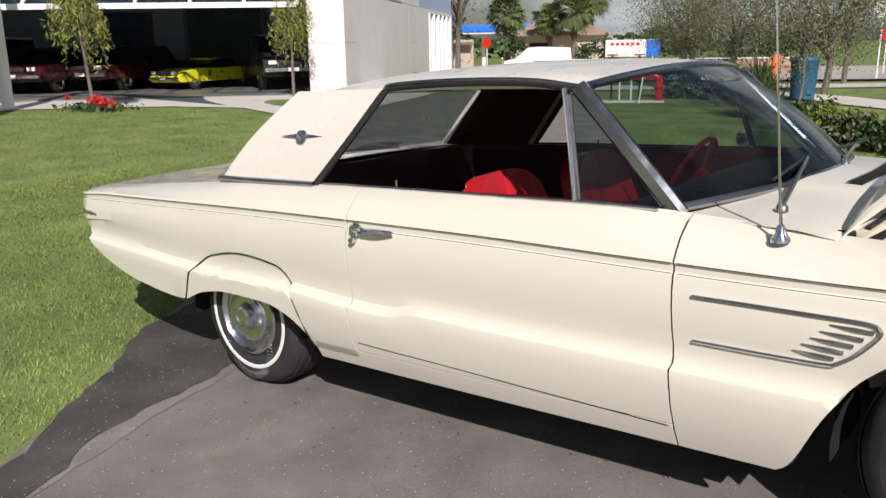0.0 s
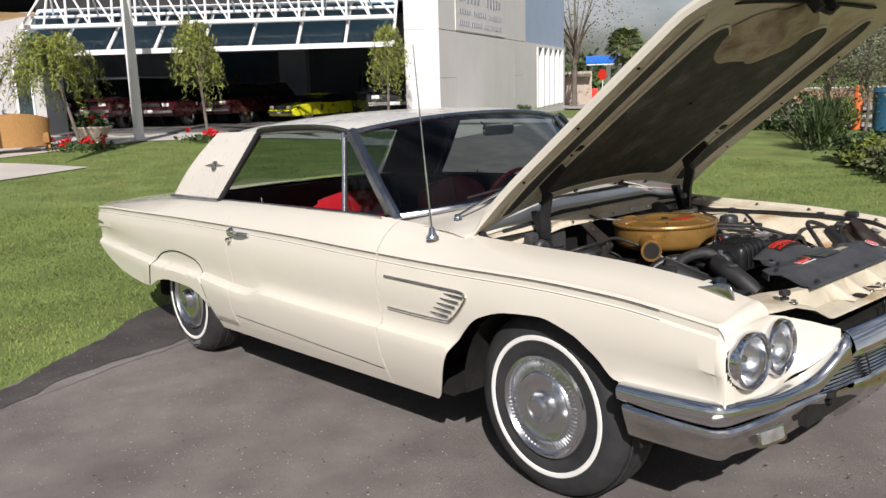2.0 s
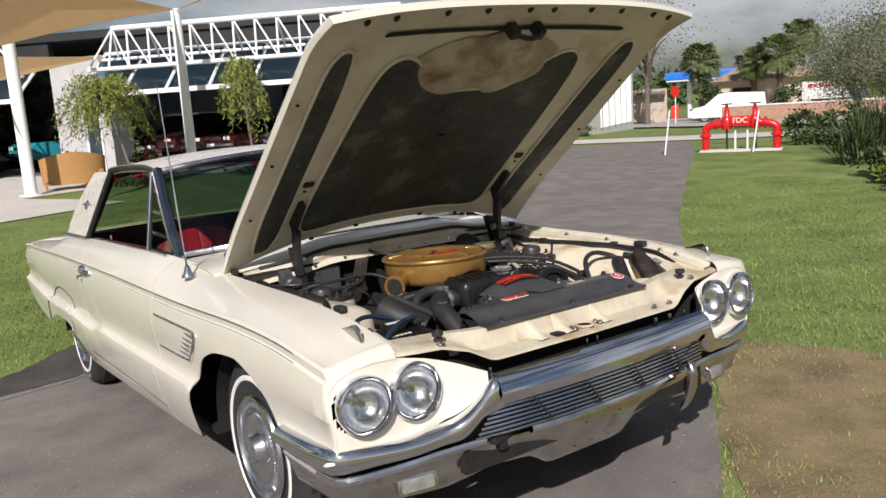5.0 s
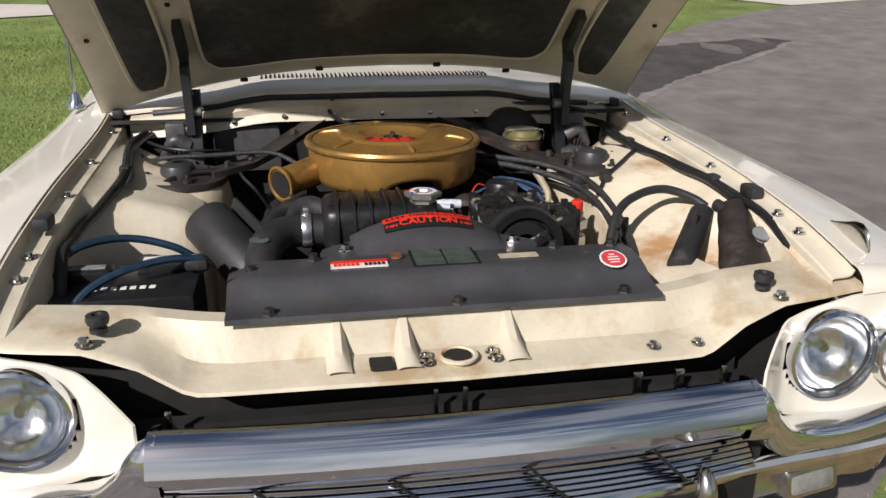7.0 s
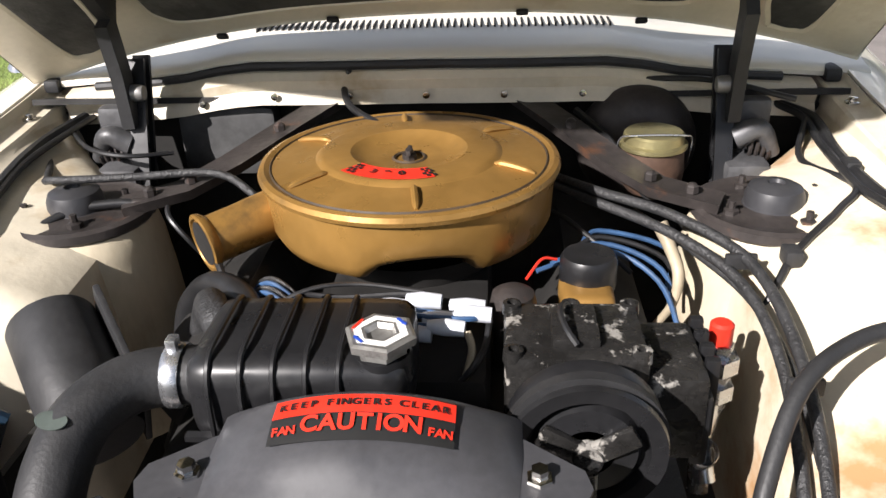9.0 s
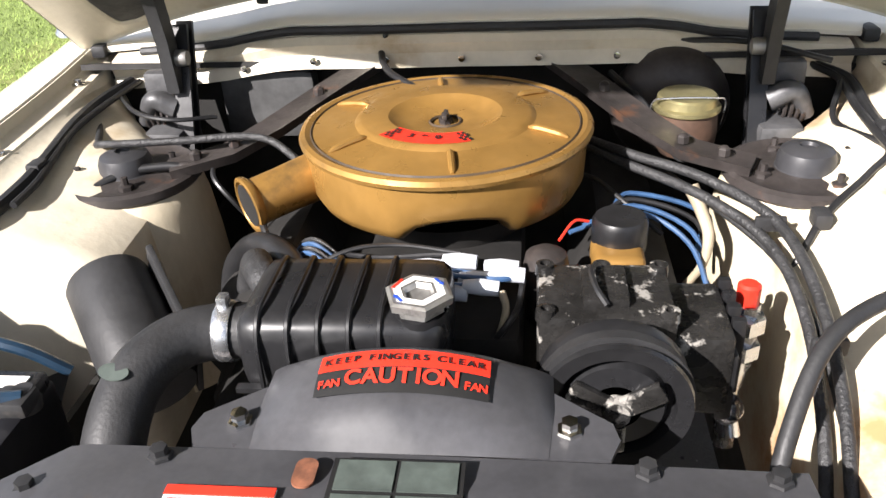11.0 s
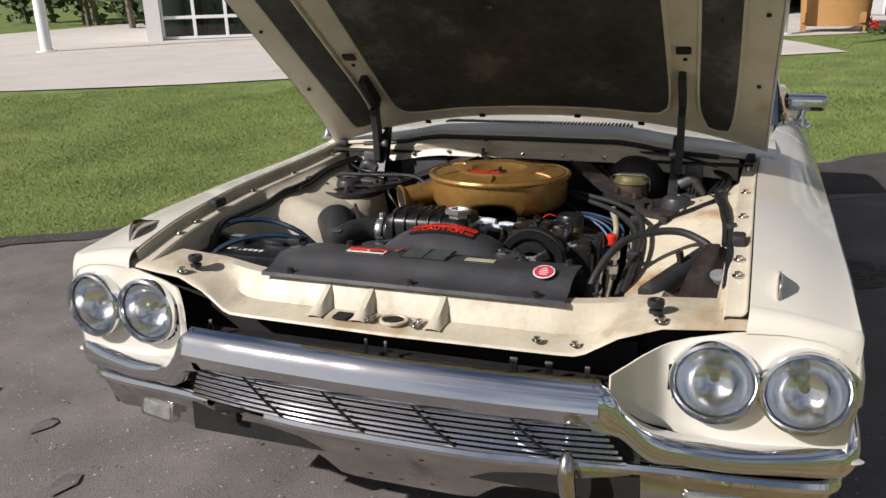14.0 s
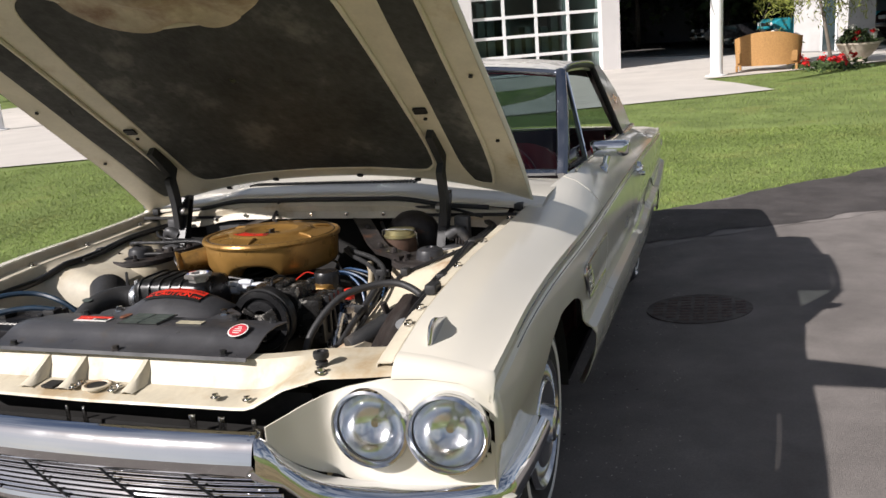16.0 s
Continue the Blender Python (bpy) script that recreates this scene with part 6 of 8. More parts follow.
part("fan_belt", sweep(belt, [(-.004, -.007), (.004, -.007), (.005, .007), (-.005, .007)], up=(1, 0, 0)), RUBBER, car, "black fan belt")
bm = tube([(.222, .372, .665), (.222, .372, .755)], .0150, 6, smooth=False)
for z0, r in ((.690, .021), (.728, .023)):
    lathe([(r, z0), (r, z0 + .020), (.012, z0 + .022)], 6, Matrix.Translation((.222, .372, -.008)), bm=bm)
tube([(.222, .372, .712), (.225, .352, .707), (.23, .335, .70)], .011, 8, bm=bm)
fit_ = part("service_valve", bm, ZINC, car, "zinc service valve with a red cap")
for z0 in (.728, .700):
    part("blue_nut", lathe([(.0, z0 - .009), (.016, z0 - .009), (.016, z0 + .009), (0, z0 + .009)], 6, Matrix.Translation((.224, .350, 0)) @ Matrix.Translation((0, 0, z0)) @ Matrix.Rotation(radians(90), 4, "X") @ Matrix.Translation((0, 0, -z0))), mat("blue_anodised", (.10, .20, .38), .3, .8, var=.2, scale=40), fit_, "blue anodised nut")
part("valve_cap", lathe([(.012, .757), (.0135, .760), (.0135, .787), (.010, .790), (0, .790)], 14, Matrix.Translation((.220, .371, -.008))), RED_INK, fit_, "red plastic cap")
bm = tube([(.222, .372, .688), (.225, .368, .66), (.23, .362, .62), (.25, .36, .56)], .013, 10)
tube([(.235, .350, .72), (.25, .345, .69), (.275, .345, .66), (.30, .35, .62)], .013, 10, bm=bm)
lathe([(.017, 0), (.018, .002), (.018, .018), (.017, .020)], 16, Matrix.Translation((.285, .346, .645)) @ Matrix.Rotation(.6, 4, "Y"), bm=bm)
part("compressor_line", bm, ZINC, fit_)

# oil filler, thermostat and spark plug leads
oil = part("oil_filler", lathe([(.028, .66), (.030, .745), (.033, .750)], 20, Matrix.Translation((.075, .236, 0))), GOLD_DULL, car, "gold oil filler tube with a black cap")
bm = bmesh.new()
box(bm, .102, .232, .69, .076, .068, .146, .014, seg=3)
part("filler_neck", bm, GOLD, oil, "gold neck under the cap")
part("filler_cap", lathe([(.036, .746), (.037, .752), (.037, .786), (.033, .793), (.012, .794), (0, .792)], 28, Matrix.Translation((.075, .236, 0))), BLACK, oil, "black round cap")
bm = lathe([(.024, .66), (.026, .72), (.030, .74), (.031, .755), (.026, .778), (.015, .785), (0, .786)], 20, Matrix.Translation((.150, .138, 0)))
part("distributor", bm, RUSTY_BLACK, car, "black distributor")
rng = random.Random(4)
for i in range(8):
    x, y = .175 + .030 * (i % 3), -.020 + .030 * (i // 2) + .008 * (i % 2)
    z = .770 + .008 * (i % 2)
    lead = part("spark_lead", tube([(x, y + .03, z), (x + rng.uniform(-.02, .02), y - .01, z + .004), (x - .03, y - .09 - .02 * (i % 3), z - .010), (x - .08, y - .17, z - .035), (x - .12, y - .22, z - .08)], .0036, 7), BLUE_WIRE if i % 3 else CABLE, car, "blue spark plug lead")
    part("lead_boot", tube([(x + .002, y + .034, z + .003), (x, y + .012, z + .004), (x - .003, y - .008, z + .003)], [.0095, .0105, .008], 10), BOOT, lead, "pale rubber boot")
for i in range(4):
    part("spark_lead", tube([(.07 - .02 * i, .17 + .02 * i, .765), (.03 - .02 * i, .26, .775), (.06 - .03 * i, .33 + .01 * i, .745), (.10 - .04 * i, .36, .68)], .0036, 7), BLUE_WIRE if i != 2 else CABLE, car, "blue spark plug lead")
for i in range(4):
    part("spark_lead", tube([(.13 + .012 * i, -.12, .745), (.11 + .012 * i, -.17, .775), (.09 + .014 * i, -.205, .74), (.09 + .014 * i, -.22, .66)], .0036, 7), BLUE_WIRE if i % 2 else GREY_HOSE, car, "blue spark plug lead")

# brake booster and reservoir
bo = axis_x(-.350, .355, .795)
boost = part("brake_booster", lathe([(.0, .055), (.05, .055), (.078, .046), (.096, .030), (.102, .016), (.102, .006), (.092, -.02), (.08, -.05)], 44, bo), RUSTY_BLACK, car, "round black brake booster")
part("master_cylinder", tube([(-.30, .358, .790), (-.16, .358, .790)], .026, 16, smooth=False), BLACK_MATT, boost)
res = part("brake_reservoir", lathe([(.036, .775), (.048, .792), (.050, .812), (.047, .848)], 32, Matrix.Translation((-.205, .360, -.010))), mat("rusty_iron", (.11, .065, .045), .6, .3, var=.35, scale=18, second=(.03, .025, .022), second_at=.55, second_scale=14), boost, "rusty iron reservoir")
part("reservoir_cap", lathe([(.050, .846), (.052, .848), (.052, .854), (.047, .857), (.046, .868), (.043, .871), (0, .871)], 36, Matrix.Translation((-.205, .360, -.010))), mat("gold_zinc", (.42, .37, .19), .35, .8, var=.15, scale=20), boost, "gold passivated cap")
part("cap_bail", tube([(-.205, .305, .81), (-.190, .305, .852), (-.175, .325, .864), (-.175, .395, .864), (-.190, .415, .852), (-.205, .415, .81)], .0014, 6), ZINC, boost)

# left side: hoses, black can, bag
for pts, r in (([(-.20, .18, .80), (-.08, .26, .815), (.0, .355, .812), (.10, .425, .80), (.22, .445, .775), (.36, .44, .73), (.50, .42, .66)], .0072),
               ([(-.22, .16, .79), (-.08, .25, .802), (.02, .345, .798), (.12, .412, .782), (.24, .43, .755), (.38, .42, .70), (.50, .40, .62)], .0072),
               ([(-.15, .30, .77), (.02, .38, .77), (.15, .43, .76), (.28, .445, .73), (.42, .44, .68), (.55, .43, .60)], .0055)):
    part("heater_hose", tube(pts, r, 12), GREY_HOSE, car, "grey braided hose")
for x, y, z in ((.10, .420, .795), (.30, .440, .752)):
    bm = bmesh.new()
    box(bm, x, y, z, .008, .040, .022, .004)
    part("hose_strap", bm, RUBBER, car)
part("vacuum_hose", tube([(.47, .352, .66), (.43, .365, .73), (.36, .41, .795), (.31, .475, .815), (.290, .54, .818), (.305, .595, .802), (.325, .622, .785)], .0092, 14), RUBBER, car, "thick black loop of hose")
a, b = Vector((.342, .606, .778)), Vector((.490, .490, .715))
cm = Matrix.Translation(b) @ (a - b).to_track_quat("Z", "Y").to_matrix().to_4x4()
can = part("vacuum_reservoir", lathe([(0, 0), (.0245, 0), (.026, .004), (.026, .185), (.026, .192), (.012, .194), (.012, .205), (0, .206)], 28, cm), BLACK_MATT, car, "black cylindrical reservoir")
part("reservoir_clamp", lathe([(.014, .192), (.016, .194), (.016, .205), (.014, .207)], 16, cm), ZINC, can, "zinc hose clamp")
for k in (-1, 1):
    bm = bmesh.new()
    box(bm, 0, 0, 0, .034, .012, .014, .002, turn=cm @ Matrix.Translation((0, k * .036, .12)) @ Matrix.Rotation(radians(90), 4, "Z"))
    part("reservoir_tab", bm, RUSTY_BLACK, can)
bag_rows = []
for a in steps(0, 1, 10):
    r = .022 + .034 * min(1, a * 1.5) + .004 * math.sin(a * 7)
    c = Vector((.415 + .15 * a, .628 - .020 * a, .812 - .12 * a))
    bag_rows.append([c + Vector((.75 * r * math.cos(t) + .004 * math.sin(3 * t + 9 * a), r * math.sin(t) + .006 * math.cos(4 * t + 5 * a), .02 * math.cos(t))) for t in steps(0, 2 * math.pi * 23 / 24, 24)])
bag = part("washer_bag", grid(bag_rows, close_v=True), mat("brown_black_vinyl", (.020, .015, .013), .5, var=.35, scale=20, bump=.3, bump_scale=40), car, "brown-black vinyl washer bag")
part("bag_cap", lathe([(.012, -.02), (.012, 0), (.0185, 0), (.0195, .003), (.0185, .006), (0, .007)], 24, Matrix.Translation((.515, .640, .783)) @ Matrix.Rotation(.35, 4, "Y")), mat("grey_plastic", (.20, .205, .21), .4, var=.1, scale=30), bag, "round grey cap")
part("bag_tube", tube([(.36, .625, .80), (.42, .640, .79), (.48, .645, .77)], .013, 10), BLACK_MATT, bag)
# wiring looms along both inner fenders
LOOM_L = [(-.36, -.62, .845)] + [(x, -y, apron_z(x, -y) + .009) for x, y in ((-.254, .636), (-.16, .630), (-.099, .622), (-.03, .613), (.041, .607), (.11, .606), (.166, .608))] + [(.225, -.628, .803), (.271, -.642, .792), (.359, -.643, .789), (.438, -.643, .784), (.52, -.635, .72)]
LOOM_R = [(-.37, .60, .85), (-.31, .635, .845)] + [(x, y, apron_z(x, y) + .008) for x, y in ((-.21, .632), (-.125, .622), (-.03, .626), (.064, .638), (.17, .648), (.282, .655), (.401, .658), (.50, .658))] + [(.60, .655, .77)]
part("wiring_loom", tube(LOOM_R, .0085, 9), CABLE, car, "black taped wiring loom")
part("wiring_loom", tube([(x - .008, y - .014, z + .003 * math.sin(30 * x)) for x, y, z in LOOM_R[:9]], .0065, 9), CABLE, car, "black taped wiring loom")
part("wiring_loom", tube([(-.30, .62, .845), (-.20, .585, .815)] + [(x, y, apron_z(x, y) + .006) for x, y in ((-.06, .61), (.0, .57), (.05, .52), (.09, .484), (.12, .462))] + [(.14, .44, .74)], .005, 9), CABLE, car, "thin black cable")
part("wiring_loom", tube(LOOM_L, .0105, 9), CABLE, car, "black taped wiring loom")
part("wiring_loom", tube([(x, y + .014 + .006 * math.sin(17 * x), z + .001) for x, y, z in LOOM_L[:7]], .0055, 8), CABLE, car, "thin black cable")
for x, y, z in ((.0, -.610, apron_z(.0, -.61) + .01), (.282, .655, apron_z(.282, .655) + .012), (.09, .484, apron_z(.09, .484) + .010), (-.11, .622, apron_z(-.11, .622) + .008)):
    bm = bmesh.new()
    box(bm, x, y, z, .03, .022, .022, .005)
    part("loom_clip", bm, RUBBER, car)
part("heater_hose", tube([(-.25, -.63, .82), (-.12, -.575, .825), (-.06, -.53, .845), (-.07, -.42, .845), (-.085, -.30, .845), (-.06, -.24, .825), (-.02, -.20, .80)], .0060, 10), GREY_HOSE, car, "grey hose over the spring tower")
part("heater_hose", tube([(-.055, -.405, .808), (-.05, -.44, .812), (-.03, -.50, .808), (.02, -.545, .785), (.07, -.560, .72), (.10, -.55, .62)], .0070, 10), CABLE, car, "black hose")
part("hose_joint", tube([(-.056, -.385, .805), (-.055, -.415, .808)], .0105, 12, smooth=False), RUSTY_BLACK, car, "rusty hose joint")
part("bypass_hose", tube([(.285, -.17, .79), (.235, -.205, .80), (.17, -.235, .77), (.15, -.26, .70), (.16, -.27, .60)], .020, 14), GREY_HOSE, car, "grey rubber hose")
part("bypass_hose", tube([(.22, -.16, .75), (.15, -.20, .77), (.09, -.26, .755), (.06, -.31, .70), (.06, -.33, .62)], .018, 14), CABLE, car, "black rubber hose")
part("vacuum_line", tube([(-.335, -.13, .93), (-.33, -.14, .90), (-.27, -.12, .885), (-.20, -.06, .875)], .006, 8), CABLE, car)
part("vacuum_line", tube([(-.35, .17, .93), (-.345, .17, .905), (-.34, .22, .90), (-.34, .45, .905), (-.30, .60, .88)], .005, 8), CABLE, car)
part("fuel_line", tube([(.0, .338, .80), (.02, .350, .775), (.05, .358, .75), (.06, .352, .71), (.04, .335, .66)], [.011, .009, .008, .006, .006], 10), TAN, car, "short pale fuel line")
part("bent_wire", tube([(.27, .05, .69), (.275, .075, .72), (.255, .09, .76), (.24, .085, .78)], .0045, 8), TAN, car)

for pts, r in (([(-.30, -.62, .84), (-.22, -.55, .835), (-.20, -.48, .83), (-.24, -.42, .82)], .004), ([(-.10, -.37, .812), (-.04, -.36, .80), (-.02, -.33, .77), (-.03, -.30, .72)], .004), ([(.03, .30, .74), (.0, .25, .775), (-.06, .20, .79), (-.12, .12, .78)], .0035),
               ([(.17, -.20, .74), (.16, -.12, .785), (.15, -.05, .79), (.16, .03, .785)], .003), ([(-.32, .25, .86), (-.25, .29, .84), (-.22, .31, .82)], .006), ([(.24, -.01, .70), (.27, .06, .72), (.26, .10, .76), (.20, .11, .77)], .004), ([(-.02, -.24, .76), (.04, -.26, .79), (.10, -.24, .775), (.13, -.20, .72)], .005)):
    part("small_cable", tube(pts, r, 8), CABLE, car, "thin black cable")
part("red_wire", tube([(.11, .155, .775), (.085, .175, .790), (.075, .195, .785)], .002, 6), RED_INK, car, "thin red wire")

# ---- outside details ----
ant = part("antenna", lathe([(.026, .0), (.025, .008), (.015, .022), (.011, .040), (.006, .046)], 20, Matrix.Translation((-.545, -.828, .887))), CHROME, car, "chrome telescopic antenna on the fender")
part("mast", tube([(-.545, -.828, .925), (-.556, -.832, 1.15), (-.575, -.838, 1.62)], [.0045, .0035, .0018], 8), CHROME, ant)
bm = bmesh.new()
box(bm, -1.230, .885, .988, .062, .160, .068, .018, seg=3)
for v in bm.verts:
    k = (.988 - v.co.z) / .034
    v.co.y = .885 + (v.co.y - .885) * (1 - .14 * max(0, k)) * (1 - .12 * max(0, (v.co.x + 1.23) / .031))
    v.co.z += .010 * max(0, (v.co.x + 1.23) / .031) * k
mir = part("door_mirror", bm, CHROME, car, "chrome door mirror")
part("mirror_stem", tube([(-1.20, .855, .900), (-1.215, .868, .925), (-1.222, .878, .965)], [.026, .014, .015], 12), CHROME, mir)


def wiper(s):
    y = -.42 if s < 0 else .25
    a = Vector((-.50 - .06, y, 1.0))
    part("wiper_arm", tube([(-.60, y - .22, cowl_z(y - .22) + .022), (-.625, y, cowl_z(y) + .05), (-.66, y + .22, cowl_z(min(.7, y + .22)) + .062)], .0065, 8), CHROME_WORN, car, "chrome wiper arm")
    part("wiper_pivot", lathe([(.018, 0), (.016, .014), (.010, .02), (0, .021)], 14, Matrix.Translation((-.60, y - .22, cowl_z(y - .22) + .008))), CHROME, car)
    part("wiper_blade", tube([(-.665, y - .10, cowl_z(y) + .055), (-.675, y + .40, cowl_z(min(.7, y + .3)) + .070)], .005, 6, smooth=False), RUBBER, car)


mirrored(wiper)

# ---- showroom across the lawn ----
WHITE_WALL = mat("white_render", (.64, .62, .61), .8, var=.04, scale=1.0, fine=30)
WHITE_STEEL = mat("white_painted_steel", (.78, .78, .78), .4, var=.03, scale=4)
BLUE_WALL = mat("pale_blue_wall", (.34, .42, .55), .7, var=.05, scale=1)
GREY_WALL = mat("grey_showroom_wall", (.42, .42, .43), .8, var=.1, scale=1)
DARK_FLOOR = mat("dark_showroom_floor", (.20, .19, .18), .35, var=.2, scale=1)
DARK_FASCIA = mat("dark_fascia", (.02, .02, .022), .6, var=.2, scale=2)
# Blue tint stands in for the sky showing in the canopy panes.
SKYGLASS = sky_tint_glass("sky_tinted_glass", (.35, .55, .70), (.16, .34, .52), .45)
WIN_GLASS = mat("dark_window_glass", (.03, .045, .05), .05, 0, var=.2, scale=2, spec=.9)
C0, FD, ND = Vector((-17.5, 14.1, 0)), Vector((-.68, -.73, 0)).normalized(), Vector((.73, -.68, 0)).normalized()
FM = Matrix(((FD.x, ND.x, 0, C0.x), (FD.y, ND.y, 0, C0.y), (0, 0, 1, 0), (0, 0, 0, 1)))


def fac(w, d, z):
    """A place by the showroom's front: w along it, d out of it, z up."""
    return FM @ Vector((w, d, z))


def fbox(w0, w1, d0, d1, z0, z1, bm=None):
    return box(bm or bmesh.new(), 0, 0, 0, 1, 1, 1, 0, turn=FM @ Matrix.Translation(((w0 + w1) / 2, (d0 + d1) / 2, (z0 + z1) / 2)) @ Matrix.Diagonal((w1 - w0, d1 - d0, z1 - z0, 1)))


show = empty("showroom", "white car showroom with open glass canopy doors", "building")
part("floor_slab", fbox(0, 36, -12, .4, -.3, .03), DARK_FLOOR, show, "dark polished floor")
part("back_wall", fbox(-.1, 36, -12.3, -12, 0, 4.3), GREY_WALL, show, "grey back wall")
part("side_wall", fbox(.0, .3, -12, -1.2, 0, 4.3), GREY_WALL, show)
part("side_wall", fbox(35.7, 36, -12, 0, 0, 4.3), GREY_WALL, show)
part("flat_roof", fbox(.3, 36, -12.3, .1, 4.3, 4.55), DARK_FASCIA, show, "dark flat roof")
part("fascia", fbox(1.05, 12.3, -.3, .0, 3.75, 4.5), DARK_FASCIA, show, "dark louvred fascia")
part("fascia", fbox(14.2, 36, -.3, .0, 3.75, 4.5), DARK_FASCIA, show, "dark louvred fascia")
tower = part("tower", fbox(.003, 1.05, -5.2, .0, 0, 5.4), WHITE_WALL, show, "white rendered tower block")
for z in (1.42, 2.9):
    part("panel_joint", fbox(.0, 1.053, -5.2, .003, z, z + .02), GREY_WALL, tower)
# long side wall running back along the lane, with its sign and tall windows
SD = Vector((-.512, .859, 0)).normalized()
SN = Vector((SD.y, -SD.x, 0))
SMX = Matrix(((SD.x, SN.x, 0, C0.x), (SD.y, SN.y, 0, C0.y), (0, 0, 1, 0), (0, 0, 0, 1)))


def sbox(a0, a1, d0, d1, z0, z1):
    return box(bmesh.new(), 0, 0, 0, 1, 1, 1, 0, turn=SMX @ Matrix.Translation(((a0 + a1) / 2, (d0 + d1) / 2, (z0 + z1) / 2)) @ Matrix.Diagonal((a1 - a0, d1 - d0, z1 - z0, 1)))


low_wing = part("side_wing", sbox(0, 15.2, -.3, 0, -1, 2.9), WHITE_WALL, show, "long white side wall")
part("side_wing_end", sbox(22.6, 23.2, -.3, 0, -1, 2.9), WHITE_WALL, show)
part("upper_wall", sbox(0, 12.6, -.3, .003, 2.92, 5.4), WHITE_WALL, show, "white wall carrying the sign")
rear_block = part("rear_block", sbox(12.6, 23.2, -6, -.05, 2.9, 8.0), BLUE_WALL, show, "taller pale blue block")
part("window_sill", sbox(15.2, 22.6, -.3, 0, -1, -.1), WHITE_WALL, show)
part("window_lintel", sbox(15.2, 22.6, -.3, 0, 2.75, 2.9), WHITE_WALL, show)
part("glazing", sbox(15.2, 22.6, -.25, -.2, -.1, 2.75), WIN_GLASS, show, "dark tall glazing")
for i in range(6):
    part("window_mullion", sbox(15.2 + 1.43 * i, 15.42 + 1.43 * i, -.22, .06, -.1, 2.75), WHITE_STEEL, show)
for a, z0, z1 in ((1.7, 0, 1.45), (10.2, 0, 2.9), (11.8, 1.2, 2.9)):
    part("panel_joint", sbox(a, a + .03, -.01, .004, z0, z1), GREY_WALL, low_wing)
for a0, a1 in ((0, 1.7), (10.2, 11.8)):
    part("panel_joint", sbox(a0, a1, -.01, .004, 1.44, 1.46), GREY_WALL, low_wing)
# sign: lettering drawn as plain bars
sign = part("sign_board", sbox(1.75, 8.6, .003, .03, 2.96, 4.75), WHITE_WALL, show, "white sign with grey lettering drawn as bars")
SIGN_INK = mat("grey_sign_lettering", (.34, .34, .38), .6)
rr = random.Random(2)
for row, (z, h, n, d0, d1) in enumerate(((4.10, .42, 13, 2.1, 7.8), (3.58, .18, 20, 2.1, 7.9), (3.22, .20, 24, 2.1, 7.9))):
    for i in range(n):
        if i in (6, 7) and row == 0 or i in (5, 12) and row:
            continue
        dd = d0 + (d1 - d0) * (i + .5) / n
        part("sign_letter", sbox(dd - (d1 - d0) / n * .30, dd + (d1 - d0) / n * .30, .03, .045, z - h / 2 * rr.uniform(.6, 1), z + h / 2 * rr.uniform(.6, 1)), SIGN_INK, sign)
# White pier greyed in its colour for the shade of canopy and sails.
pier = part("entrance_pier", fbox(12.3, 14.2, -1.2, .1, 0, 3.75), mat("shaded_white_stucco", (.44, .43, .42), .85, var=.08, scale=3, fine=90, bump=.1, bump_scale=60), show, "white pier greyed for shade, with a dark door")
part("door_leaf", fbox(12.68, 13.12, .08, .13, .05, 2.15), WIN_GLASS, pier)
bm = bmesh.new()
for a, b in (((12.62, 12.68)), ((13.12, 13.18))):
    fbox(a, b, .08, .16, 0, 2.2, bm=bm)
part("door_frame", bm, WHITE_STEEL, pier)


def canopy(w0, w1):
    """A glass canopy door standing open, carried by a white lattice girder."""
    can = part("canopy", fbox(w0, w1, 1.74, 1.86, 2.36, 2.50), WHITE_STEEL, show, "open glass canopy door with white girder")
    part("hinge_rail", fbox(w0, w1, -.02, .1, 3.70, 3.82), WHITE_STEEL, can)
    n = max(4, int((w1 - w0) / 1.25))
    for i in range(n + 1):
        w = w0 + (w1 - w0) * i / n
        part("canopy_rafter", tube([fac(w, .05, 3.76), fac(w, 1.8, 2.45)], .05, 6, smooth=False), WHITE_STEEL, can)
    for i in range(n):
        a, b = w0 + (w1 - w0) * (i + .06) / n, w0 + (w1 - w0) * (i + .94) / n
        pane = part("glass_pane", grid([[fac(a, .1, 3.74), fac(b, .1, 3.74)], [fac(a, 1.75, 2.50), fac(b, 1.75, 2.50)]]), SKYGLASS, can)
        pane.visible_shadow = False
    lo = [fac(w, 1.2, 3.22) for w in (w0, w1)]
    lo2 = [fac(w, .5, 3.55) for w in (w0, w1)]
    hi = [fac(w, 1.1, 4.42) for w in (w0 + 1.0, w1 - .9)]
    for a, b, r in ((lo[0], lo[1], .07), (lo2[0], lo2[1], .05), (hi[0], hi[1], .085)):
        part("girder_chord", tube([a, b], r, 10, smooth=False), WHITE_STEEL, can)
    for i in range(2 * n + 1):
        t = i / (2 * n)
        top = hi[0].lerp(hi[1], min(1, max(0, (t * (w1 - w0) - 1.0) / (w1 - w0 - 1.9))))
        part("girder_strut", tube([lo[0].lerp(lo[1], t), top], .035, 8, smooth=False), WHITE_STEEL, can)
        if i % 2:
            part("girder_strut", tube([lo2[0].lerp(lo2[1], t), top], .03, 8, smooth=False), WHITE_STEEL, can)
        if i < 2 * n:
            t2 = (i + 1) / (2 * n)
            top2 = hi[0].lerp(hi[1], min(1, max(0, (t2 * (w1 - w0) - 1.0) / (w1 - w0 - 1.9))))
            part("girder_brace", tube([lo[0].lerp(lo[1], t), top2], .028, 8, smooth=False), WHITE_STEEL, can)


canopy(1.25, 12.2)
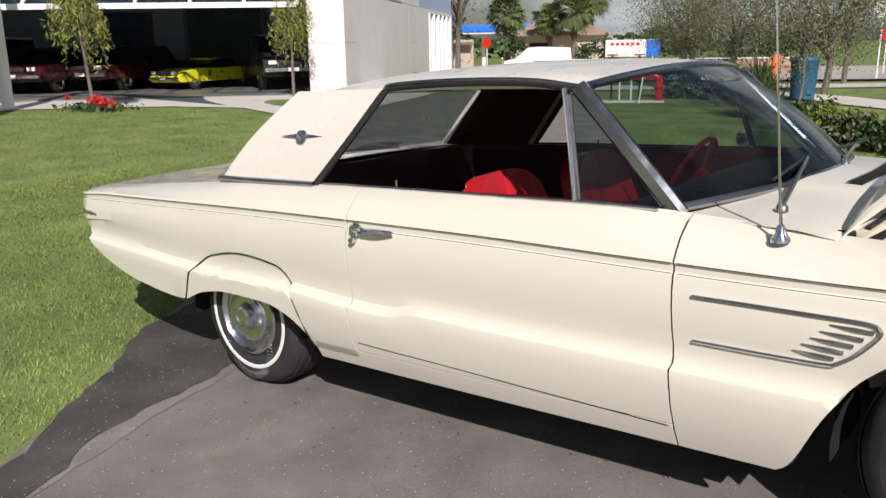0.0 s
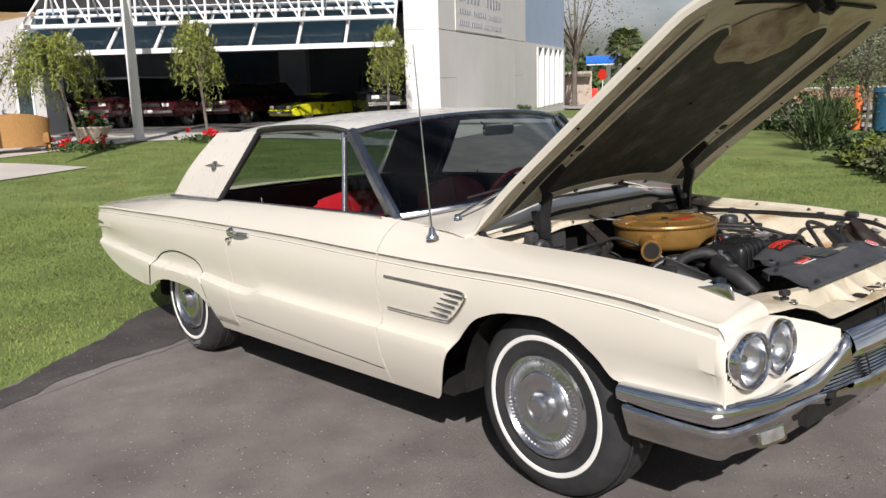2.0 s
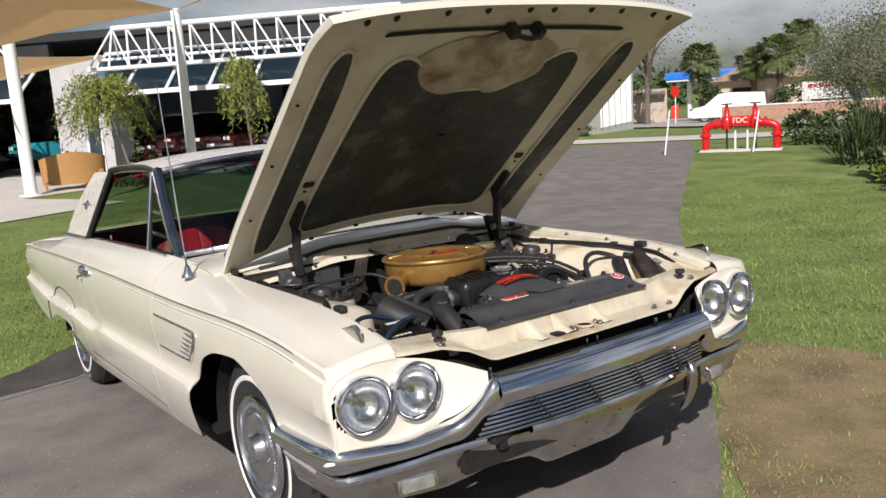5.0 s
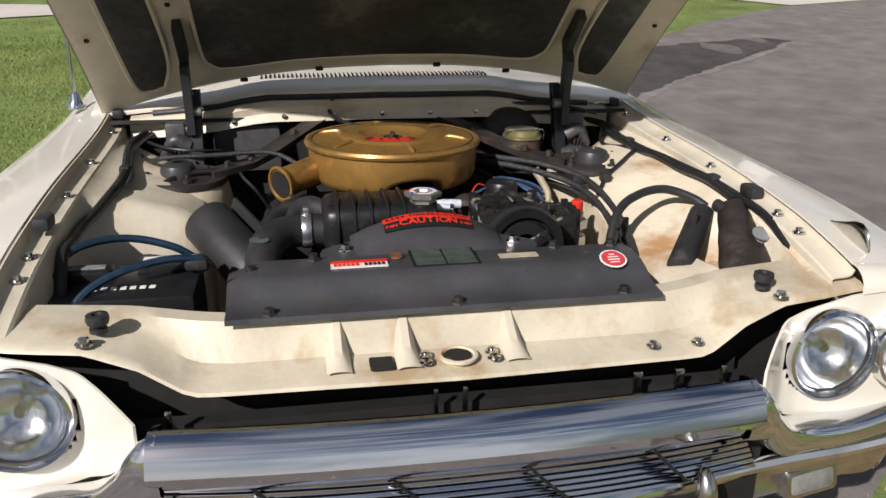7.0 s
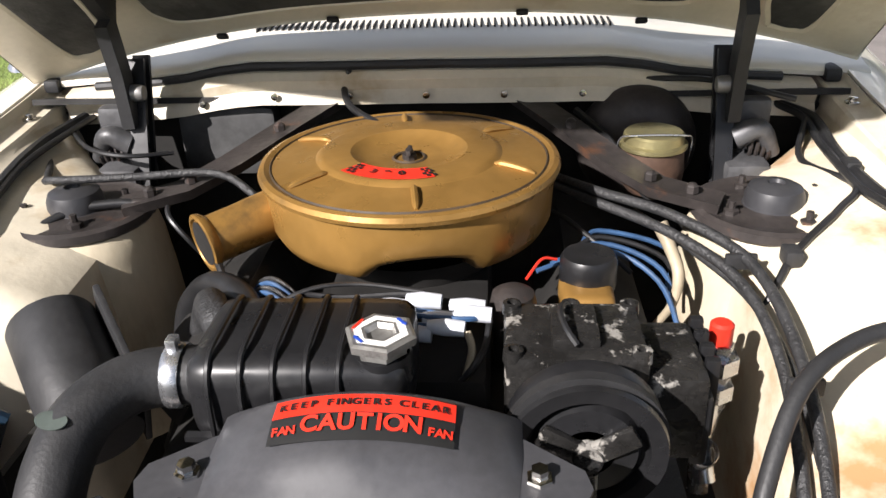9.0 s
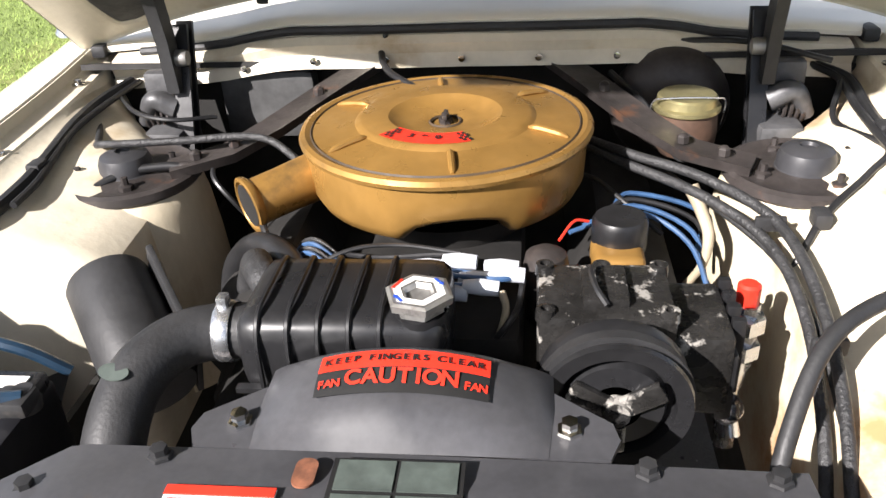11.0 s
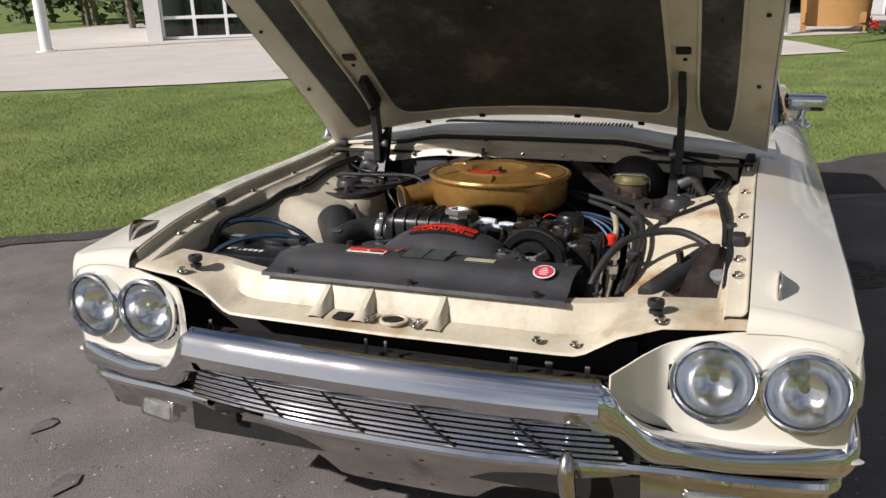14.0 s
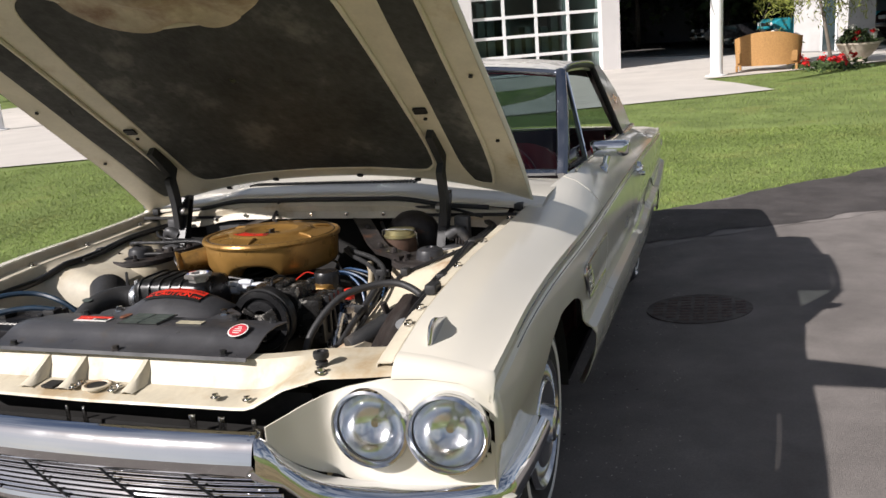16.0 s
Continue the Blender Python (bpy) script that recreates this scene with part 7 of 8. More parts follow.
canopy(14.4, 25.0)
# things on the showroom's back wall
pic = part("wall_picture", fbox(7.6, 10.4, -11.98, -11.9, 1.1, 2.8), mat("blue_picture", (.02, .05, .10), .5, var=.5, scale=1.2, second=(.12, .05, .02), second_at=.55, second_scale=1.5), show, "dark blue picture")
part("roller_door", fbox(3.2, 6.2, -11.98, -11.9, .05, 3.5), mat("dark_door", (.05, .05, .055), .5, var=.2, scale=1), show, "dark roller door")
bm = bmesh.new()
for a, b in ((3.05, 3.2), (6.2, 6.35)):
    fbox(a, b, -12, -11.85, .0, 3.6, bm=bm)
fbox(3.05, 6.35, -12, -11.85, 3.5, 3.65, bm=bm)
part("door_frame", bm, mat("grey_frame", (.24, .24, .25), .5), show)


# ---- the other building, with a glazed garage door ----
A0, GD = Vector((-18.0, -15.7, 0)), Vector((-.4182, .9083, 0))
GN = Vector((.9083, .4182, 0))
GM = Matrix(((GD.x, GN.x, 0, A0.x), (GD.y, GN.y, 0, A0.y), (0, 0, 1, 0), (0, 0, 0, 1)))


def gbox(w0, w1, d0, d1, z0, z1, bm=None):
    return box(bm or bmesh.new(), 0, 0, 0, 1, 1, 1, 0, turn=GM @ Matrix.Translation(((w0 + w1) / 2, (d0 + d1) / 2, (z0 + z1) / 2)) @ Matrix.Diagonal((w1 - w0, d1 - d0, z1 - z0, 1)))


gar = empty("garage", "white garage building with a tall glazed door", "building")
for a, b in ((-.1, .32), (4.9, 5.4), (10.2, 10.98), (14.98, 15.55)):
    part("pillar", gbox(a, b, -.5, .15, 0, 5.2), WHITE_WALL, gar, "white rendered pillar")
part("lintel", gbox(-.1, 15.55, -.5, .12, 4.3, 6.0), WHITE_WALL, gar)
part("roof", gbox(-.2, 15.6, -9, .2, 6.0, 6.2), WHITE_WALL, gar)
part("side_wall", gbox(15.2, 15.5, -9, -.5, 0, 6), WHITE_WALL, gar)
part("side_wall", gbox(-.1, .2, -9, -.5, 0, 6), WHITE_WALL, gar)
part("back_wall", gbox(-.1, 15.5, -9.2, -9, 0, 6), GREY_WALL, gar)
part("floor_slab", gbox(0, 15.4, -9, 0, -.2, .03), DARK_FLOOR, gar)
PANE = glass("greenish_glass", (.45, .60, .58), .02)
for s0, s1 in ((.32, 4.9), (5.4, 10.2), (10.98, 14.98)):
    cols = max(4, round((s1 - s0) / .97))
    door = part("glazed_door", gbox(s0, s1, -.12, -.05, .0, .10), WHITE_STEEL, gar, "white-framed glazed sectional door")
    for i in range(cols + 1):
        w = s0 + (s1 - s0) * i / cols
        part("mullion", gbox(w - .045, w + .045, -.12, -.03, 0, 4.3), WHITE_STEEL, door)
    for j in range(8):
        z = .05 + .585 * j
        part("rail", gbox(s0, s1, -.12, -.025, z - .045, z + .045), WHITE_STEEL, door)
    for i in range(cols):
        for j in range(7):
            a, b = s0 + (s1 - s0) * i / cols + .045, s0 + (s1 - s0) * (i + 1) / cols - .045
            z = .095 + .585 * j
            pn = part("pane", grid([[GM @ Vector((a, -.07, z)), GM @ Vector((b, -.07, z))], [GM @ Vector((a, -.07, z + .495)), GM @ Vector((b, -.07, z + .495))]]), PANE, door)
            pn.visible_shadow = False
    for i in range(9):
        w = s0 + (s1 - s0) * (i + .3 + .4 * rr.random()) / 9
        part("stored_panel", gbox(w - .10, w + .14, -3 - rr.random() * 2, -2.9, 0, 1.2 + 2.6 * rr.random()), mat("stored_grey", (.20, .22, .22), .6, var=.3, scale=2) if i == 0 else bpy.data.materials["stored_grey"], gar, "grey stored board behind the glass")

# ---- posts, sails, furniture on the apron ----
SAIL = mat("tan_sail_cloth", (.42, .27, .12), .85, var=.06, scale=2, fine=120)


def sail_post(x, y, h, r=.14):
    ob = part("sail_post", lathe([(r * 1.8, 0), (r * 1.8, .03), (r * 1.1, .04), (r, .10), (r, h), (r * .6, h + .03), (0, h + .03)], 24, Matrix.Translation((x, y, ground_z(x, y)))), WHITE_STEEL)
    return tagged(ob, "tall white steel post for shade sails", "post", "shade sail posts")


sail_post(-20.9, 5.95, 4.55)
sail_post(-18.5, 1.30, 4.6)
sail_post(-14.5, -16.2, 4.6)
sail_post(-26.0, -3.5, 4.6, r=.09)


def sail(corners, sag, label):
    c = [Vector(p) for p in corners]
    mid = sum(c, Vector()) / len(c)
    rows = []
    n = 12
    edge = []
    for a, b in zip(c, c[1:] + c[:1]):
        for k in range(n):
            t = k / n
            p = a.lerp(b, t)
            edge.append(p + (mid - p) * .12 * math.sin(t * math.pi))
    for f in steps(1, .02, 8):
        rows.append([mid + (p - mid) * f - Vector((0, 0, sag * (1 - f))) for p in edge])
    ob = part("shade_sail", grid(rows, close_v=True), SAIL, None, solid=.006)
    tagged(ob, label, "shade sail", "shade sails")


sail([(-20.9, 5.95, 4.55), (-12.7, -.3, 2.7), (-14.9, .2, 4.75)], .12, "tan shade sail stretched between white posts")
sail([(-26.28, 5.41, 3.75), (-20.1, .71, 3.32), (-17.2, .24, 2.42)], .10, "tan triangular shade sail")
sail([(-20.9, 5.95, 4.52), (-15.07, 6.43, 4.86), (-12.2, 5.2, 4.28)], .08, "narrow tan shade sail seen along its edge")

WICKER = mat("tan_wicker", (.40, .215, .075), .7, var=.15, scale=30, fine=160, bump=.5, bump_scale=120)


def wicker_chair(m):
    root = empty("wicker_sofa", "tan wicker outdoor sofa standing on the concrete apron", "sofa", m=m)
    rows = []
    for t in steps(0, 1, 25):
        a = math.pi * t
        x, y = -.95 * math.cos(a) * .98, .42 * math.sin(a)
        top = .86 - .14 * abs(math.cos(a)) ** 2
        rows.append([(x * (1.0 + .05 * f), y * (1 + .10 * f) - .1, .12 + (top - .12) * f) for f in steps(0, 1, 8)])
    part("backrest", grid(rows), WICKER, root, "curved wicker back", solid=.07)
    bm = bmesh.new()
    box(bm, 0, -.12, .30, 1.75, .62, .24, .04)
    part("seat", bm, WICKER, root)
    bm = bmesh.new()
    box(bm, 0, -.14, .47, 1.6, .56, .12, .04, seg=3)
    part("cushion", bm, mat("tan_cushion", (.45, .33, .2), .9), root)
    for x in (-.85, .85):
        for y in (-.38, .22):
            bm = bmesh.new()
            box(bm, x, y, .07, .07, .07, .14, .01)
            part("leg", bm, WICKER, root)


cx, cy = -19.35, 2.45
wicker_chair(Matrix.Translation((cx, cy, ground_z(cx, cy) + .008)) @ Matrix.Rotation(radians(-100), 4, "Z") @ Matrix.Diagonal((.78, .9, 1.05, 1)))

# ---- plants ----
LEAF = mat("grey_green_leaves", (.105, .115, .058), .6, var=.25, scale=2, fine=0, island=.45, spec=.3)
LEAF_DARK = mat("dark_green_leaves", (.050, .078, .028), .6, var=.3, scale=2, fine=0, island=.45, spec=.3)
LEAF_LIGHT = mat("yellow_green_leaves", (.14, .165, .035), .6, var=.25, scale=2, fine=0, island=.4, spec=.3)
LEAF_DRY = mat("olive_dry_leaves", (.13, .115, .05), .7, var=.25, scale=2, fine=0, island=.4, spec=.3)
BARK = mat("grey_bark", (.16, .135, .11), .9, var=.3, scale=9, bump=.4, bump_scale=30)
PALM_BARK = mat("palm_bark", (.17, .13, .09), .95, var=.35, scale=14, bump=.6, bump_scale=20)
PALM_LEAF = mat("palm_green", (.115, .145, .050), .55, var=.25, scale=2, fine=0, island=.4, spec=.4)
WEEP = mat("weeping_green", (.19, .215, .045), .6, var=.25, scale=2, fine=0, island=.4, spec=.3)
PETAL_RED = mat("red_petals", (.55, .012, .015), .5, var=.2, scale=20, island=.3)
PETAL_WHITE = mat("white_petals", (.75, .74, .66), .5, var=.1, scale=20)


def quads(name, centres, size, material, parent, seed, up=0.3, label="", long=1.8):
    """Many leaves, each a folded quad, as one mesh."""
    r = np.random.default_rng(seed)
    n = len(centres)
    d = r.normal(size=(n, 3))
    d[:, 2] = d[:, 2] * .6 + up
    d /= np.linalg.norm(d, axis=1)[:, None]
    q = np.cross(d, r.normal(size=(n, 3)))
    q /= np.linalg.norm(q, axis=1)[:, None] + 1e-9
    s = size * r.uniform(.6, 1.3, n)[:, None]
    c = np.asarray(centres)
    v = np.concatenate([c - d * s * long / 2, c + q * s * .5, c + d * s * long / 2, c - q * s * .5])
    k = np.arange(n)
    me = bpy.data.meshes.new(name)
    me.from_pydata(v.tolist(), [], np.stack([k, k + n, k + 2 * n, k + 3 * n], 1).tolist())
    me.materials.append(material)
    ob = new(name, me)
    ob.parent = parent
    if label:
        ob["label"] = label
    return ob


def cloud(n, clumps, centre, radii, seed, spread=.28, hollow=.35):
    """Leaf places in clumps that fill an egg unevenly."""
    r = np.random.default_rng(seed)
    c = r.normal(size=(clumps, 3))
    c /= np.linalg.norm(c, axis=1)[:, None]
    c *= r.uniform(hollow, 1, clumps)[:, None] ** .6
    w = r.uniform(.5, 1.4, clumps)
    pick = r.choice(clumps, n, p=w / w.sum())
    p = c[pick] + r.normal(size=(n, 3)) * spread * r.uniform(.4, 1, (n, 1))
    return p * np.array(radii) + np.array(centre), c * np.array(radii) + np.array(centre)


def tree(x, y, h, w, seed, leaf=LEAF, n=5200, size=.10, clumps=46, trunk=.10, label="small-leaved tree with a loose grey-green crown", group="roadside trees"):
    root = empty("tree", label, "tree", group, Matrix.Translation((x, y, ground_z(x, y) - .02)))
    pts, cs = cloud(n, clumps, (0, 0, h * .62), (w / 2, w / 2, h * .38), seed)
    quads("crown", pts, size, leaf, root, seed)
    r = random.Random(seed)
    bm = bmesh.new()
    tube([(0, 0, 0), (r.uniform(-.1, .1), r.uniform(-.1, .1), h * .25), (r.uniform(-.2, .2), r.uniform(-.2, .2), h * .5), (r.uniform(-.3, .3), 0, h * .85)], [trunk, trunk * .8, trunk * .55, trunk * .15], 8, bm=bm)
    for i in range(min(16, len(cs))):
        c = Vector(cs[i])
        tube([(0, 0, h * r.uniform(.22, .5)), (c.x * .5, c.y * .5, h * .3 + c.z * .35), tuple(c)], [trunk * .45, trunk * .3, .008], 6, bm=bm, n=4)
    part("trunk", bm, BARK, root, "grey trunk with limbs")
    return root


for i, (x, y, h, w, leaf) in enumerate(((-11.0, 23.4, 3.5, 2.9, LEAF), (-8.6, 20.8, 3.3, 3.4, LEAF), (-5.6, 18.8, 3.7, 3.6, LEAF), (-12.6, 26.5, 4.0, 3.8, LEAF), (-4.65, 13.4, 3.1, 1.7, LEAF),
                                        (-1.0, 21.5, 3.8, 3.8, LEAF), (3.6, 25, 4.4, 4.6, LEAF), (-6.9, 26.0, 4.2, 3.6, LEAF), (-2.2, 33, 5.0, 5.0, LEAF_DARK), (9, 33, 5, 5, LEAF), (-14.5, 40, 6.0, 5.5, LEAF_DARK))):
    tree(x, y, h, w, 20 + i, leaf, 11000 if w > 2 else 2600, .034 if w > 2 else .030, 90 if w > 2 else 34, .09 if w > 2 else .035)
tree(-35.1, 41.85, 10.0, 7, 61, LEAF_DRY, 1500, .09, 70, .2, "tall bare-looking tree with thin brown twigs")

# woods behind the buildings and round the horizon
r_ = np.random.default_rng(5)
for name, label, xs_, ys_, count, hh, seed in (("woods", "dark green woods behind the garage", (-46, -25), (-34, -16), 20, (5, 10), 71), ("woods", "dark green woods between the buildings", (-46, -34), (-16, 3), 16, (5, 11), 72)):
    allp, trunks = [], bmesh.new()
    for k in range(count):
        cx_, cy_, h_ = r_.uniform(*xs_), r_.uniform(*ys_), r_.uniform(*hh)
        p_, c_ = cloud(1500, 26, (cx_, cy_, h_ * .55), (2.2, 2.2, h_ * .46), seed * 100 + k)
        allp.append(p_)
        tube([(cx_, cy_, 0), (cx_ + .2, cy_, h_ * .5), (cx_, cy_ + .2, h_ * .9)], [.14, .10, .03], 6, bm=trunks)
    root = empty(name, label, "woods")
    root["kind"] = "stuff"
    quads("foliage", np.concatenate(allp), .24, LEAF_DARK, root, seed)
    part("trunks", trunks, BARK, root)
allp = []
for k in range(260):
    a, d = r_.uniform(0, 6.283), r_.uniform(170, 260)
    h_ = r_.uniform(4, 8)
    p_, c_ = cloud(170, 14, (d * math.cos(a), d * math.sin(a), h_ * .42 - 1.5), (7, 7, h_ * .5), 9000 + k)
    allp.append(p_)
far = quads("distant_trees", np.concatenate(allp), 1.1, LEAF_DARK, None, 77)
tagged(far, "belt of distant dark green trees", "trees", kind="stuff")


def palm(x, y, h, seed, crown=1.9):
    root = empty("palm_tree", "cabbage palm with a rough trunk and fan crown", "palm tree", "palms", Matrix.Translation((x, y, ground_z(x, y))))
    part("trunk", tube([(0, 0, 0), (.1, .05, h * .5), (.05, 0, h)], [.26, .20, .19], 12), PALM_BARK, root, "rough brown trunk")
    r = random.Random(seed)
    boots = bmesh.new()
    for i in range(60):
        a, z = i * 2.4, h * (.55 + .44 * i / 60)
        d = Vector((math.cos(a), math.sin(a), 0))
        tube([Vector((.06, .02, z)) + d * .17, Vector((.06, .02, z + .10)) + d * .25, Vector((.06, .02, z + .24)) + d * .31], [.05, .045, .02], 5, bm=boots, n=2)
    part("leaf_boots", boots, PALM_BARK, root, "criss-cross stubs of old leaf stalks")
    bm = bmesh.new()
    for i in range(80):
        a, el = r.uniform(0, 6.283), r.uniform(-1.0, 1.35)
        d = Vector((math.cos(a) * math.cos(el), math.sin(a) * math.cos(el), math.sin(el)))
        start = Vector((.05, 0, h)) + d * .12
        hub = start + d * crown * r.uniform(.38, .55) - Vector((0, 0, .12))
        tube([start, (start + hub) * .5 + Vector((0, 0, .08)), hub], [.022, .018, .012], 4, bm=bm, n=2)
        side = d.cross(Vector((0, 0, 1))).normalized()
        reach = crown * r.uniform(.42, .60)
        for k in range(15):
            b = radians(-82 + k * 164 / 14)
            e = (d * math.cos(b) + side * math.sin(b)).normalized()
            w = e.cross(d.cross(side)).normalized() * .05 + Vector((0, 0, .012))
            mid, tip = hub + e * reach * .55, hub + e * reach * r.uniform(.8, 1) - Vector((0, 0, reach * r.uniform(.2, .5)))
            v = [bm.verts.new(p) for p in (hub, mid + w, tip, mid - w)]
            bm.faces.new(v)
    part("crown", bm, PALM_LEAF, root, "crown of drooping fan leaves", recalc=False)


palm(-34.9, 47.3, 4.35, 1, 1.6)
palm(-35.1, 57.0, 4.9, 2, 2.0)
palm(-37.9, 57.8, 4.5, 3, 1.7)
palm(-36.9, 63.0, 6.4, 4, 2.0)


def bush(x, y, h, w, seed, leaf=LEAF_DARK, name="shrub", label="rounded dark green shrub", n=1800, size=.055, group="shrubs"):
    root = empty(name, label, "shrub", group, Matrix.Translation((x, y, ground_z(x, y) - .02)))
    pts, cs = cloud(n, 26, (0, 0, h * .48), (w / 2, w / 2, h * .5), seed, .22, .5)
    pts = pts[pts[:, 2] > 0]
    quads("foliage", pts, size, leaf, root, seed)
    bm = bmesh.new()
    for i in range(9):
        tube([(0, 0, 0), (cs[i][0] * .5, cs[i][1] * .5, h * .3), tuple(cs[i])], [.02, .014, .005], 5, bm=bm, n=3)
    part("stems", bm, BARK, root)


for i, (x, y, h, w, leaf) in enumerate(((-8.4, 16.6, .80, 1.1, LEAF_DARK), (-7.3, 16.3, .95, 1.15, LEAF_DARK), (-6.6, 16.8, .8, .9, LEAF_LIGHT), (-3.4, 10.9, .46, .8, LEAF_LIGHT), (-2.9, 10.2, .44, .8, LEAF), (-2.3, 9.5, .48, .85, LEAF_DARK), (-1.6, 8.8, .46, .8, LEAF_LIGHT),
                                        (-.9, 7.8, .6, 1.0, LEAF_DARK), (-3.9, 11.4, .6, .9, LEAF_DARK), (-26.1, 44.9, 2.3, 2.9, LEAF_DARK), (-33.0, 46.0, 3.0, 1.5, LEAF_DARK), (-23.2, 23.6, .5, 1.4, LEAF_DARK))):
    bush(x, y, h, w, 200 + i, leaf, size=.055 if h < 2 else .12)


def yucca(x, y, h, seed):
    root = empty("yucca", "spiky dark green yucca clump", "plant", "", Matrix.Translation((x, y, ground_z(x, y) - .02)))
    r = random.Random(seed)
    bm = bmesh.new()
    for i in range(190):
        a, el = r.uniform(0, 6.283), r.uniform(.15, 1.45)
        base = Vector((r.gauss(0, .16), r.gauss(0, .16), r.uniform(0, .35) * h))
        d = Vector((math.cos(a) * math.cos(el), math.sin(a) * math.cos(el), math.sin(el)))
        side = d.cross(Vector((0, 0, 1))).normalized() * .016
        L = h * r.uniform(.5, .8)
        p = [base, base + d * L * .55 + Vector((0, 0, .03)), base + d * L - Vector((0, 0, .04 * h))]
        v = [bm.verts.new(p[0] - side), bm.verts.new(p[0] + side), bm.verts.new(p[1] + side * .9), bm.verts.new(p[1] - side * .9), bm.verts.new(p[2])]
        bm.faces.new(v[:4])
        bm.faces.new([v[3], v[2], v[4]])
    part("leaves", bm, LEAF_DARK, root, recalc=False)


yucca(-5.15, 12.7, 1.08, 5)
yucca(-6.1, 15.2, 1.2, 6)


def weeping_tree(x, y, h, seed, lean=(.0, .0), width=1.0):
    root = empty("weeping_tree", "young weeping bottlebrush tree with drooping yellow-green twigs", "tree", "young trees on the lawn", Matrix.Translation((x, y, ground_z(x, y) - .02)))
    r = random.Random(seed)
    top = Vector((lean[0], lean[1], h * .86))
    bm = bmesh.new()
    tube([(0, 0, 0), (lean[0] * .45, lean[1] * .45, h * .42), tuple(top)], [.045, .035, .018], 8, bm=bm)
    pts = []
    for i in range(150 if width > 1 else 95):
        a = r.uniform(0, 6.283)
        d = Vector((math.cos(a), math.sin(a), 0)) * r.uniform(.35, 1) * width
        start = Vector((lean[0] * .9, lean[1] * .9, h * r.uniform(.62, .88)))
        arch = start + d * .55 + Vector((0, 0, h * r.uniform(.06, .15)))
        end = start + d + Vector((0, 0, -h * r.uniform(.05, .34)))
        path = smooth_path([start, arch, end], 8)
        if i < 40:
            tube([start, arch, end], [.012, .008, .003], 5, bm=bm, n=4)
        for p in path[4:]:
            for k in range(3):
                pts.append((p.x + r.gauss(0, .035), p.y + r.gauss(0, .035), p.z + r.gauss(0, .06)))
    part("trunk", bm, BARK, root, "thin pale trunk")
    quads("crown", np.array(pts), .028, WEEP, root, seed, -1.1, long=5.0)
    return root


weeping_tree(-19.2, 3.85, 2.75, 1, (-.35, -.45), 1.35)
weeping_tree(-18.5, 6.85, 3.1, 2, (-.1, -.15), .75)
weeping_tree(-17.3, 11.9, 2.9, 4, (0, .05), .65)


def flowers(x, y, w, seed, petals=PETAL_RED):
    root = empty("flower_bed", "small bed of red flowers at a tree's foot", "flowers", "", Matrix.Translation((x, y, ground_z(x, y) - .02)))
    r = np.random.default_rng(seed)
    p = np.stack([r.normal(0, w * .4, 500), r.normal(0, w * .22, 500), r.uniform(.02, .16, 500)], 1)
    quads("foliage", p, .07, LEAF_DARK, root, seed)
    c = np.stack([r.normal(0, w * .4, 12), r.normal(0, w * .2, 12), r.uniform(.15, .30, 12)], 1)
    quads("blossom", (c[r.integers(0, 12, 190)] + r.normal(0, .04, (190, 3))), .06, petals, root, seed + 1)


flowers(-18.9, 3.75, 1.4, 31)
flowers(-18.3, 6.75, 1.1, 32)


def planter(x, y):
    root = empty("planter", "pale round planter bowl with white and red flowers", "planter", "", Matrix.Translation((x, y, ground_z(x, y) + .01)))
    part("bowl", lathe([(.20, 0), (.22, .02), (.20, .06), (.30, .16), (.42, .30), (.47, .40), (.49, .42), (.49, .46), (.45, .46), (.42, .40), (0, .40)], 32), mat("pale_stone", (.46, .40, .32), .85, var=.1, scale=12), root, "round stone bowl")
    r = np.random.default_rng(8)
    p, _ = cloud(700, 14, (0, 0, .56), (.42, .42, .24), 8, .25, .2)
    quads("foliage", p, .06, LEAF_DARK, root, 8)
    c, _ = cloud(360, 9, (-.08, 0, .66), (.38, .38, .2), 9, .12, .6)
    quads("blossom", c, .055, PETAL_WHITE, root, 9)
    c, _ = cloud(140, 4, (.12, .1, .66), (.25, .25, .16), 10, .12, .6)
    quads("blossom", c, .055, PETAL_RED, root, 10)


planter(-20.4, 4.55)
planter(-21.5, 2.9)

